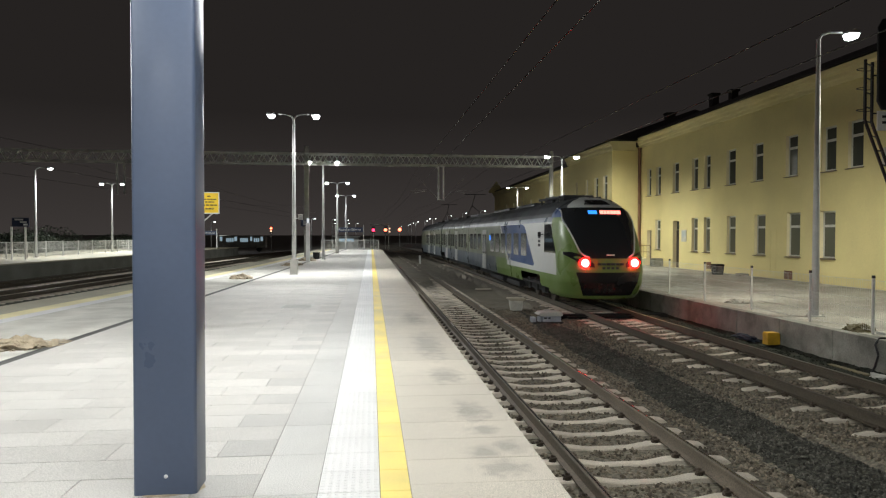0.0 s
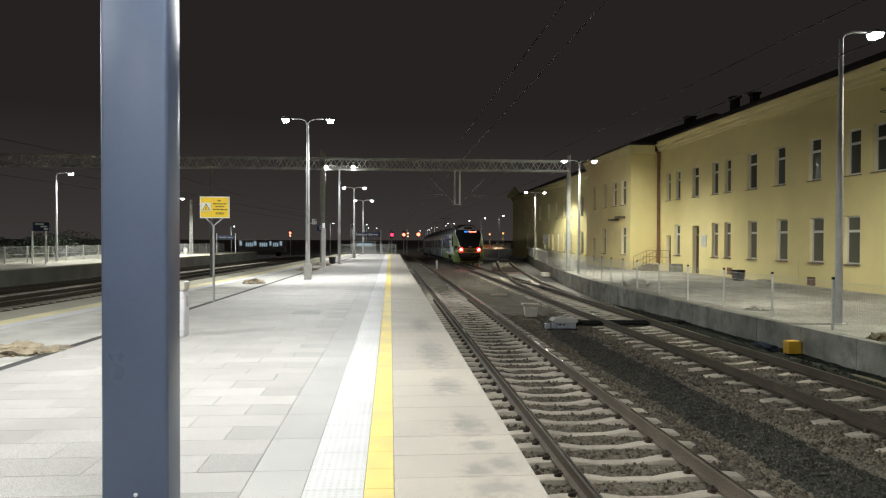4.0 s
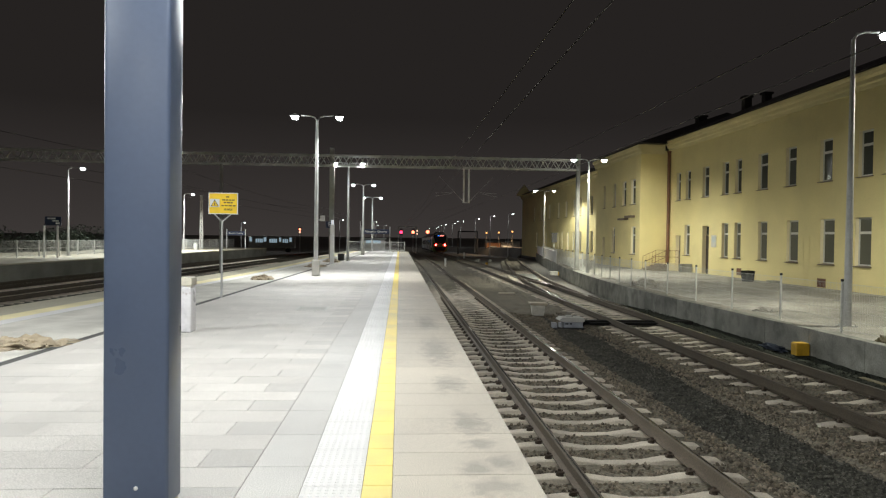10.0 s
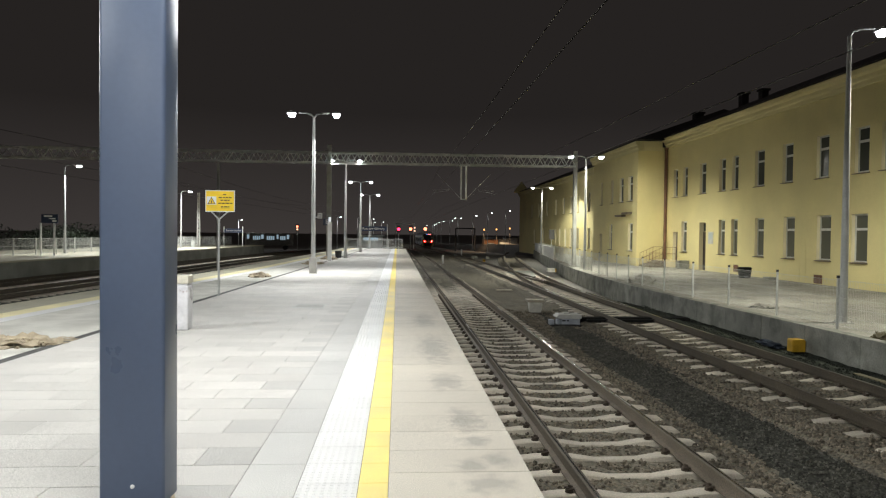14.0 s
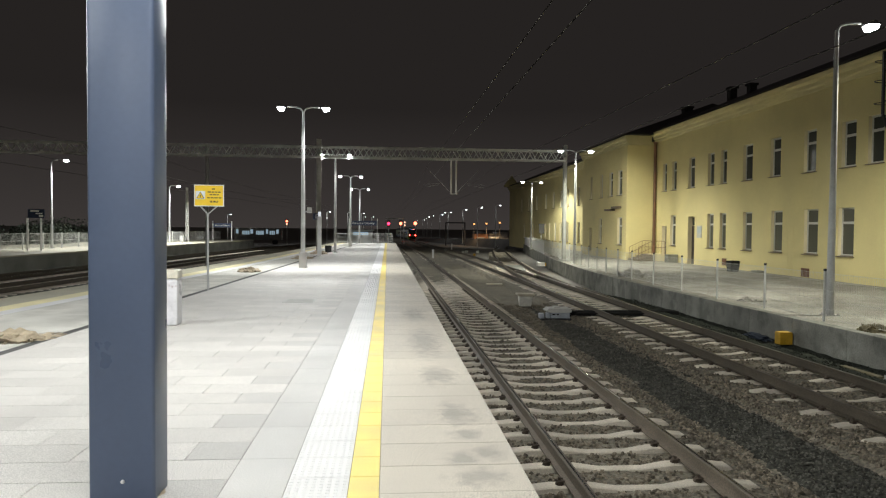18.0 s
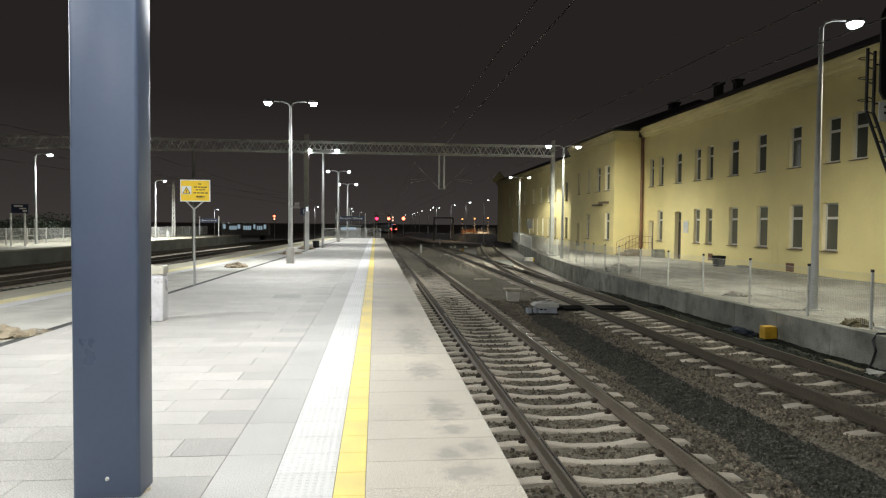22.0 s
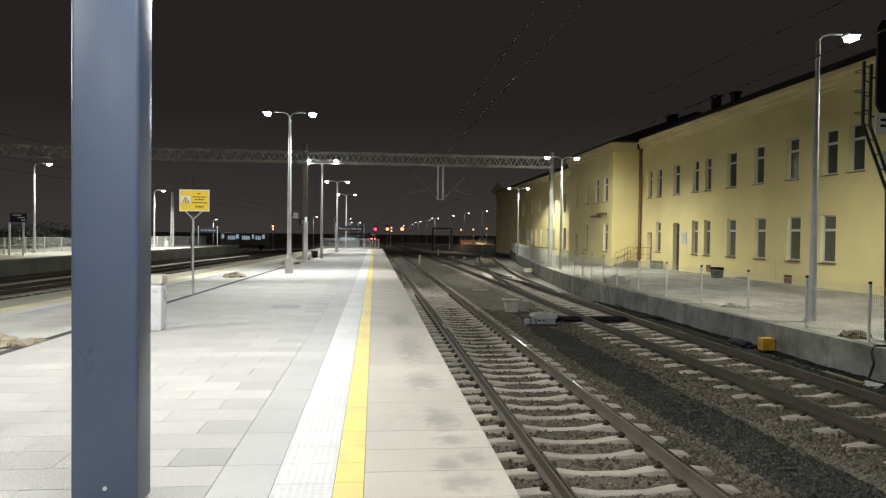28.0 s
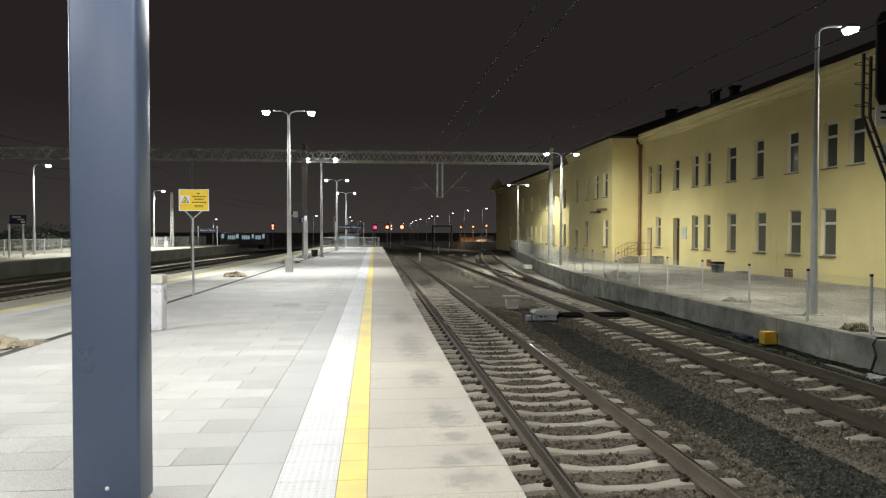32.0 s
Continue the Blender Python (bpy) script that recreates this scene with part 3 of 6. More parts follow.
# ---- stones on the ballast near the platform ----
def stones(name, spots, material, label, lo, hi):
    rng = np.random.default_rng(5)
    g = (1 + 5 ** 0.5) / 2
    V = np.array([(-1, g, 0), (1, g, 0), (-1, -g, 0), (1, -g, 0), (0, -1, g), (0, 1, g), (0, -1, -g), (0, 1, -g), (g, 0, -1), (g, 0, 1), (-g, 0, -1), (-g, 0, 1)]) / 1.9
    F = np.array([(0, 11, 5), (0, 5, 1), (0, 1, 7), (0, 7, 10), (0, 10, 11), (1, 5, 9), (5, 11, 4), (11, 10, 2), (10, 7, 6), (7, 1, 8), (3, 9, 4), (3, 4, 2), (3, 2, 6), (3, 6, 8), (3, 8, 9), (4, 9, 5), (2, 4, 11), (6, 2, 10), (8, 6, 7), (9, 8, 1)])
    P = np.array(spots)
    size = rng.uniform(lo, hi, (len(P), 1, 3)) * rng.uniform(0.7, 1.25, (len(P), 1, 1))
    a = rng.uniform(0, 6.28, len(P))
    v = (V[None] + rng.normal(0, 0.16, (len(P), 12, 3))) * size
    ca, sa = np.cos(a)[:, None], np.sin(a)[:, None]
    v = np.stack([v[..., 0] * ca - v[..., 1] * sa, v[..., 0] * sa + v[..., 1] * ca, v[..., 2]], -1) + P[:, None]
    f = F[None] + 12 * np.arange(len(P))[:, None, None]
    me = bpy.data.meshes.new(name)
    me.from_pydata(v.reshape(-1, 3).tolist(), [], f.reshape(-1, 3).tolist())
    me.materials.append(material)
    tagged(new(name, me), label, "ballast stones", "", "stuff")


def bed_spots(rng):
    spots = []
    while len(spots) < 30000:
        if rng.random() < 0.6:
            y = 4.2 + 21 * rng.random() ** 1.5
            x, ax, off, sp = rng.uniform(0.0, 3.6), 1.74, 0.266 - 4, 0.602
        else:
            y = 7 + 16 * rng.random() ** 1.3
            ax, off, sp = lerp(AXIS_2, y), 1.5 if y < 15.4 else 15.38, 0.694 if y < 15.4 else 0.604
            x = ax + rng.uniform(-1.75, 1.2)
        k = (y - off) / sp
        if abs(k - round(k)) * sp < 0.105 and abs(x - ax) < (1.33 if ax < 2 else 1.2):
            continue
        if abs(abs(x - ax) - 0.7535) < 0.09:
            continue
        spots.append((x, y, ballast_z(x, y) + rng.uniform(-0.018, 0.008)))
    return spots


def path_spots(rng):
    spots = []
    while len(spots) < 16000:
        y = 5.5 + 20 * rng.random() ** 1.4
        x = rng.uniform(3.4, lerp(AXIS_2, y) - 1.5)
        spots.append((x, y, max(path_z(x, y), ballast_z(x, y)) + rng.uniform(-0.012, 0.008)))
    return spots


stones("ballast_stones", bed_spots(np.random.default_rng(6)), M_STONE, "loose angular ballast stones between concrete sleepers", 0.014, 0.031)
PATH_S = path_spots(np.random.default_rng(7))
inner = [p for p in PATH_S if path_z(p[0], p[1]) - ballast_z(p[0], p[1]) > 0.0]
outer = [p for p in PATH_S if path_z(p[0], p[1]) - ballast_z(p[0], p[1]) <= 0.0]
stones("dark_gravel_stones", inner, M_STONE_DARK, "small dark wet gravel stones between two tracks", 0.010, 0.022)
VERGE = []
VR = np.random.default_rng(8)
while len(VERGE) < 5000:
    y = 7 + 20 * VR.random() ** 1.4
    x = VR.uniform(lerp(AXIS_2, y) + 1.05, lerp(WALL_R, y) - 0.02)
    VERGE.append((x, y, ballast_z(x, y) + 0.10 + 0.2 * max(0.0, x - lerp(WALL_R, y) + 0.8) + VR.uniform(-0.02, 0.012)))
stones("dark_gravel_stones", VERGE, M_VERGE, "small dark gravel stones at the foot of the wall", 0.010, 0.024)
stones("ballast_stones", outer, M_STONE, "loose grey ballast stones beside the dark gravel", 0.014, 0.028)


# ---- the main platform ----
END = 77.5
platform = thing("platform", "pale paved island platform with a yellow line and a white tactile strip", "platform", kind="structure")


def slab(name, lo, hi, y0, y1, z0, z1, material, parent, label="", step=4.0):
    ys = list(np.arange(y0, y1, step)) + [y1]
    bm = B()
    rows = []
    for y in ys:
        a, c = lo(y), hi(y)
        rows.append([bm.verts.new(p) for p in ((a, y, z0), (c, y, z0), (c, y, z1), (a, y, z1))])
    for r, s in zip(rows, rows[1:]):
        for i in range(4):
            bm.faces.new((r[i], r[(i + 1) % 4], s[(i + 1) % 4], s[i]))
    bm.faces.new(rows[0][::-1])
    bm.faces.new(rows[-1])
    return part(name, bm, material, parent, label)


LE = lambda y: smooth_line(LEFT_EDGE, y)  # noqa: E731
DR = lambda y: lerp(DRAIN, y)  # noqa: E731
slab("platform_body", lambda y: LE(y) + 0.12, lambda y: -0.12, -14, END - 0.1, -1.4, -0.075, M_CONC, platform, "grey concrete platform wall")
slab("bedding", lambda y: DR(y) + 0.083, lambda y: -0.02, -14, END - 0.05, -0.072, -0.0045, M_JOINT, platform)
slab("left_paving", lambda y: LE(y) + 1.853, lambda y: DR(y) - 0.083, -14, END, -0.072, 0.0, M_PLAT_L, platform, "dusty unfinished grey paving")
slab("left_yellow_line", lambda y: LE(y) + 1.0, lambda y: LE(y) + 1.48, -14, END, -0.072, 0.001, M_YELLOW_PALE, platform, "pale yellow safety line")
slab("left_tactile_strip", lambda y: LE(y) + 1.483, lambda y: LE(y) + 1.85, -14, END, -0.072, 0.002, M_TACT, platform, "white tactile strip")
slab("left_edge_slabs", lambda y: LE(y), lambda y: LE(y) + 0.997, -14, END, -0.072, 0.002, M_EDGE_L, platform)
drain = slab("drain_channel", lambda y: DR(y) - 0.08, lambda y: DR(y) + 0.08, -14, END - 0.1, -0.07, -0.004, M_DRAIN, platform, "dark slotted drain channel")


def tile(name, sx, sy, material, thick=0.06, ch=0.003, bumps=0):
    bm = B()
    x, y = sx / 2 - 0.0018, sy / 2 - 0.003
    r = [[bm.verts.new((px, py, z)) for px, py in ((-a, -b), (a, -b), (a, b), (-a, b))] for a, b, z in ((x, y, -thick), (x, y, -ch), (x - ch, y - ch, 0))]
    for q, s in zip(r, r[1:]):
        for i in range(4):
            bm.faces.new((q[i], q[(i + 1) % 4], s[(i + 1) % 4], s[i]))
    bm.faces.new(r[-1])
    for i in range(bumps):
        for j in range(bumps):
            cx, cy = (i + 0.5) / bumps * sx - sx / 2, (j + 0.5) / bumps * sy - sy / 2
            lo = [bm.verts.new((cx + 0.014 * a, cy + 0.014 * b, 0.0)) for a, b in ((-1, -0.4), (-0.4, -1), (0.4, -1), (1, -0.4), (1, 0.4), (0.4, 1), (-0.4, 1), (-1, 0.4))]
            hi = [bm.verts.new((cx + 0.009 * a, cy + 0.009 * b, 0.0035)) for a, b in ((-1, -1), (1, -1), (1, 1), (-1, 1))]
            bm.faces.new(hi)
            for k in range(4):
                bm.faces.new((lo[2 * k], lo[2 * k + 1], hi[k]))
                bm.faces.new((lo[2 * k + 1], lo[(2 * k + 2) % 8], hi[(k + 1) % 4], hi[k]))
    return mesh_of(bm, name, material)


# ---- the station building ----
def facade(bm, plane, y0, y1, z0, z1, holes, depth):
    """A wall in the plane x, its outside towards -x, with reveals in its openings."""
    ys = sorted({y0, y1, *[h[0] for h in holes], *[h[1] for h in holes]})
    zs = sorted({z0, z1, *[h[2] for h in holes], *[h[3] for h in holes]})
    for a, c in zip(ys, ys[1:]):
        for e, g in zip(zs, zs[1:]):
            my, mz = (a + c) / 2, (e + g) / 2
            if any(h[0] < my < h[1] and h[2] < mz < h[3] for h in holes):
                continue
            for x in (plane, plane + depth + 0.15):
                bm.faces.new([bm.verts.new(p) for p in ((x, a, e), (x, c, e), (x, c, g), (x, a, g))])
    bmesh.ops.remove_doubles(bm, verts=bm.verts[:], dist=0.0005)


def reveal(bm, plane, h, depth):
    a, c, e, g = h
    for q in (((a, e), (a, g)), ((a, g), (c, g)), ((c, g), (c, e)), ((c, e), (a, e))):
        (p, r), (s, t) = q
        bm.faces.new([bm.verts.new(v) for v in ((plane, p, r), (plane, s, t), (plane + depth, s, t), (plane + depth, p, r))])


def window(parent, plane, h, depth=0.15, pane=None):
    a, c, e, g = h
    bm = B()
    reveal(bm, plane, h, depth + 0.1)
    w = part("window", bm, M_REVEAL, parent)
    x, f = plane + depth, 0.075
    bm = B()
    box(bm, x, x + 0.06, a, a + f, e, g)
    box(bm, x, x + 0.06, c - f, c, e, g)
    box(bm, x, x + 0.06, a + f, c - f, e, e + f)
    box(bm, x, x + 0.06, a + f, c - f, g - f, g)
    t = e + (g - e) * 0.66
    box(bm, x - 0.005, x + 0.06, a + f, c - f, t, t + 0.11)
    part("frame", bm, M_FRAME, w, "white window frame")
    for lo, hi in ((e + f, t), (t + 0.11, g - f)):
        bm = B()
        box(bm, x + 0.025, x + 0.035, a + f, c - f, lo, hi)
        part("pane", bm, pane or M_PANE, w, "grey glass lightened by the lit yard it mirrors" if pane else "dark unlit glass")
    bm = B()
    prism(bm, [(plane - 0.10, e - 0.05), (plane - 0.10, e - 0.02), (x - 0.006, e + 0.022), (x - 0.006, e - 0.02), (plane + 0.01, e - 0.05)], "y", a - 0.05, c + 0.05)
    part("sill", bm, M_SILL, w, "brown sheet-metal sill")


UP = [(46.62, 47.32), (45.0, 45.75), (42.24, 43.15), (39.65, 40.44), (38.12, 38.85), (35.33, 36.31), (32.7, 33.62), (29.88, 30.8), (27.22, 28.12), (25.6, 26.5), (22.9, 23.8), (20.4, 21.3)]
LOW = [(45.01, 45.86), (39.62, 40.41), (38.1, 38.85), (35.28, 36.2), (32.44, 33.42), (29.63, 30.66), (27.22, 28.22), (21.5, 22.5)]
DOORS = [(42.14, 43.08, -0.46, 2.6), (46.51, 47.31, 0.0, 2.0)]
house = thing("station_building", "two-storey yellow stucco station building with small dark windows", "building")
holes = [(a, c, 4.45, 6.38) for a, c in UP] + [(a, c, 0.66, 2.72) for a, c in LOW] + DOORS
bm = B()
facade(bm, FX, 12, 48.9, -1.0, 8.2, holes, 0.3)
box(bm, FX + 0.01, 31, 11.6, 12, -1.0, 8.2)
box(bm, 30.6, 31, 12, 108, -1.0, 8.2)
part("wall", bm, M_STUCCO, house, "yellow stucco wall")
BX = 16.3
holes_b = [(57.0, 57.5, 4.3, 6.15), (54.2, 54.8, 4.3, 6.15), (51.7, 52.6, 4.3, 6.15), (49.6, 50.6, 4.3, 6.15), (54.3, 55.1, 0.6, 2.62), (49.5, 50.5, 0.6, 2.64)]
door_b = (57.0, 57.7, -0.1, 1.85)
bm = B()
facade(bm, BX, 48.9, 59.4, -1.0, 8.1, holes_b + [door_b], 0.3)
box(bm, BX + 0.002, FX + 0.4, 48.6, 48.898, -1.0, 8.1)
box(bm, BX + 0.002, FX + 0.4, 59.402, 59.7, -1.0, 8.1)
part("wall", bm, M_STUCCO, house, "projecting yellow stucco bay")
S3U = [(61.5, 62.3), (64.9, 65.7), (68.3, 69.1), (72.5, 73.2), (75.4, 76.3), (79, 79.8), (82.9, 83.7), (88, 88.8), (93, 93.8), (98, 98.8)]
S3L = [(61.5, 62.3), (64.9, 65.7), (68.2, 69.0), (72.6, 73.4), (75.5, 76.4), (78.1, 78.9), (80.9, 81.5), (83, 83.6), (90, 90.8), (96, 96.8)]
holes_c = [(a, c, 4.2, 6.05) for a, c in S3U] + [(a, c, 0.4, 2.48) for a, c in S3L]
bm = B()
facade(bm, FX, 59.7, 108, -1.0, 8.1, holes_c, 0.3)
box(bm, FX + 0.01, 31, 108, 108.4, -1.0, 8.1)
part("wall", bm, M_STUCCO, house, "long yellow stucco wing")
for plane, hs in ((FX, holes[: len(UP) + len(LOW)]), (BX, holes_b), (FX, holes_c)):
    for h in hs:
        window(house, plane, h, pane=M_PANE_YARD if h[2] < 1.0 and 0 < h[0] < 49 else None)
for plane, h in ((FX, DOORS[0]), (FX, DOORS[1]), (BX, door_b)):
    a, c, e, g = h
    bm = B()
    reveal(bm, plane, h, 0.34)
    d = part("door", bm, M_REVEAL, house)
    bm = B()
    box(bm, plane + 0.26, plane + 0.31, a, c, e, g - (0.6 if g - e > 2.5 else 0.0))
    for zz in (0.25, 1.05):
        box(bm, plane + 0.245, plane + 0.26, a + 0.12, c - 0.12, e + zz, e + zz + 0.62)
    part("door_leaf", bm, M_DOOR, d, "dark brown panelled door leaf")
    if g - e > 2.5:
        bm = B()
        box(bm, plane + 0.27, plane + 0.29, a + 0.05, c - 0.05, g - 0.57, g - 0.04)
        part("transom_pane", bm, M_PANE, d)
    bm = B()
    tube(bm, (plane + 0.2, a + 0.1, e + 1.0), (plane + 0.2, a + 0.22, e + 1.0), 0.012, n=6)
    tube(bm, (plane + 0.2, a + 0.1, e + 1.0), (plane + 0.262, a + 0.1, e + 1.0), 0.012, n=6)
    part("door_handle", bm, M_GALV, d, "metal lever handle")
# cornice: a stepped moulding along the eaves
mould = [(0.02, 8.05), (-0.10, 8.05), (-0.12, 8.2), (-0.22, 8.26), (-0.24, 8.42), (-0.42, 8.5), (-0.46, 8.62), (-0.46, 8.7), (0.35, 8.74), (0.35, 8.05)]
for plane, y0, y1, out, low in ((FX, 11.6, 48.58, 1.0, 0.0), (BX, 48.3, 60.0, 0.65, 0.22), (FX, 60.02, 108.6, 0.8, 0.3)):
    bm = B()
    prism(bm, [(plane + (a if a > 0 else a * out), b - low) for a, b in mould], "y", y0, y1)
    part("cornice", bm, M_CORNICE, house, "pale stepped cornice")
for y0, y1 in ((48.3, 48.596), (59.704, 60.0)):
    bm = B()
    box(bm, BX + 0.36, FX - 0.47, y0, y1, 7.84, 8.5)
    part("cornice", bm, M_CORNICE, house)
bm = B()
for y0, y1, plane, top in ((11.4, 50, FX - 0.5, 11.6), (47.9, 60.4, BX - 0.5, 11.8), (60, 108.8, FX - 0.5, 11.2)):
    base = 8.76 if y0 < 40 else 8.55 if y0 < 55 else 8.47
    v = [bm.verts.new(p) for p in ((plane, y0, base), (31.4, y0, base), (31.4, y1, base), (plane, y1, base), (24.7, y0 + 5, top), (24.7, y1 - 5, top))]
    for q in ((0, 1, 4), (1, 2, 5, 4), (2, 3, 5), (3, 0, 4, 5), (3, 2, 1, 0)):
        bm.faces.new([v[i] for i in q])
roof = part("roof", bm, M_ROOF, house, "dark low-pitched sheet roof")
for x, y, w, h in ((22.5, 43, 0.45, 11.1), (23.5, 47.5, 0.5, 11.8), (24, 56, 0.7, 11.9)):
    bm = B()
    box(bm, x - w / 2, x + w / 2, y - w / 2, y + w / 2, 9.5, h)
    box(bm, x - w / 2 - 0.08, x + w / 2 + 0.08, y - w / 2 - 0.08, y + w / 2 + 0.08, h, h + 0.14)
    part("chimney", bm, M_ROOF, roof)
bm = B()
prism(bm, [(17.3, 8.3), (19.5, 8.3), (19.5, 8.6), (18.4, 10.05), (17.3, 8.6)], "y", 106.4, 107.2)
part("gable", bm, M_STUCCO, house, "small gable at the far end")
# drainpipe in the corner by the bay
bm = B()
tube(bm, (FX - 0.14, 48.42, -0.4), (FX - 0.14, 48.42, 7.9), 0.11, n=10)
tube(bm, (FX - 0.14, 48.42, 7.9), (FX - 0.14, 48.42, 8.05), 0.11, 0.17, 10)
for z in (1, 3, 5, 7):
    tube(bm, (FX - 0.14, 48.42, z), (FX - 0.14, 48.42, z + 0.06), 0.13, n=10)
part("drainpipe", bm, M_PIPE, house, "rusty red drainpipe", smooth=True)
# small fittings on the wall
for y0, y1, z0, z1 in ((30.19, 30.79, -0.42, -0.02), (37.95, 38.45, -0.3, 0.1)):
    bm = B()
    box(bm, FX - 0.03, FX + 0.05, y0, y1, z0, z1)
    for i in range(6):
        z = z0 + 0.05 + i * (z1 - z0 - 0.08) / 6
        box(bm, FX - 0.045, FX - 0.025, y0 + 0.03, y1 - 0.03, z, z + 0.03)
    part("vent_grille", bm, M_GRILLE, house, "brown vent grille")
bm = B()
box(bm, FX - 0.03, FX - 0.004, 41.1, 41.75, 1.25, 2.0)
part("notice_plate", bm, M_LAMPBASE, house, "pale blue-white notice plate")
bm = B()
box(bm, FX - 0.035, FX - 0.031, 41.17, 41.68, 1.55, 1.93)
part("notice_print", bm, mat("notice_blue", (0.40, 0.44, 0.46), 0.6), house)
bm = B()
box(bm, BX - 0.35, BX + 0.05, 49.7, 51.05, 3.3, 3.46)
part("ledge", bm, M_SILL, house, "dark canopy ledge over a window")
bm = B()
box(bm, BX - 0.35, BX + 0.05, 51.1, 52.65, 3.16, 3.3)
part("ledge", bm, M_SILL, house)
bm = B()
for y in (31.5, 31.95):
    box(bm, FX - 0.012, FX - 0.001, y, y + 0.03, -0.4, 1.9)
box(bm, FX - 0.012, FX - 0.001, 31.5, 31.98, 1.9, 1.93)
part("conduit", bm, M_STUCCO, house, "painted cable conduit")
bm = B()
tube(bm, (17.3, 80.5, YARD_Z), (17.3, 80.5, 1.2), 0.05, n=8)
board = thing("notice_board", "grey notice box on a single post by the long wing", "sign", pose(0, 0, 0))
part("post", bm, M_GALV_D, board)
bm = B()
box(bm, 17.0, 17.62, 80.3, 80.48, 1.2, 2.25)
part("box", bm, M_DRAIN, board, bevel=0.02)
bm = B()
box(bm, 16.95, 17.67, 80.2, 80.58, 2.252, 2.36)
part("cap", bm, M_DRAIN, board, bevel=0.01)
# steps to the side door
steps = thing("entrance_steps", "concrete entrance steps with a thin rust-red railing", "steps")
for i in range(4):
    bm = B()
    box(bm, 16.38 + 0.3 * i, 16.676 + 0.3 * i, 46.3, 48.3, YARD_Z - 0.05, YARD_Z + 0.112 * (i + 1))
    part("step", bm, M_SILL, steps, "dark brown worn step", bevel=0.012)
bm = B()
box(bm, 17.58, FX - 0.004, 46.3, 48.3, YARD_Z - 0.05, YARD_Z + 0.5)
part("landing", bm, M_REVEAL, steps, "pale rendered landing", bevel=0.012)
for y in (46.4, 48.2):
    bm = B()
    top = [(16.42, y, YARD_Z + 0.95), (17.4, y, YARD_Z + 1.4), (18.3, y, YARD_Z + 1.4)]
    mid = [(16.42, y, YARD_Z + 0.5), (17.4, y, YARD_Z + 0.95), (18.3, y, YARD_Z + 0.95)]
    for ln in (top, mid):
        for p, q in zip(ln, ln[1:]):
            tube(bm, p, q, 0.016, n=6)
    for i in range(9):
        x = 16.42 + 0.235 * i
        tube(bm, (x, y, YARD_Z), (x, y, YARD_Z + min(1.4, 0.95 + (x - 16.42) * 0.459)), 0.007 if i % 4 else 0.016, n=6)
    part("railing", bm, M_PIPE, steps, "thin rust-red railing")
bm = B()
box(bm, 17.7, 18.4, 44.4, 45.0, YARD_Z, YARD_Z + 0.55)
tagged(part("concrete_block", bm, M_WALL, None, bevel=0.03), "grey concrete block beside the entrance steps", "block")

# ---- the yard and its retaining wall ----
strip_sheet("yard", lambda y: smooth_line(WALL_R, y) + 0.24, lambda y: 32 if y < 108 else 60, -14, 120,
            lambda x, y: YARD_Z + 0.02 * noise.noise(Vector((x * 0.5, y * 0.5, 9))), M_YARD, "dusty grey yard between the wall and the station building", "yard", 1.0, 30)
wall = thing("retaining_wall", "low grey concrete retaining wall of precast panels", "wall", kind="structure")
y = -12.0
k = 0
while y < 112:
    L = 2.0 if y < 60 else 4.0
    x0, x1 = smooth_line(WALL_R, y), smooth_line(WALL_R, y + L)
    ang = math.atan2(x1 - x0, L)
    ln = math.hypot(L, x1 - x0)
    bm = B()
    box(bm, 0.0, 0.25, 0.01, ln - 0.01, -1.6, YARD_Z + 0.03)
    part("wall_panel", bm, M_WALL, wall, bevel=0.018, at=Matrix.Translation((x0 + 0.004 * (k % 3), y, 0)) @ Matrix.Rotation(-ang, 4, "Z"))
    y += L
    k += 1


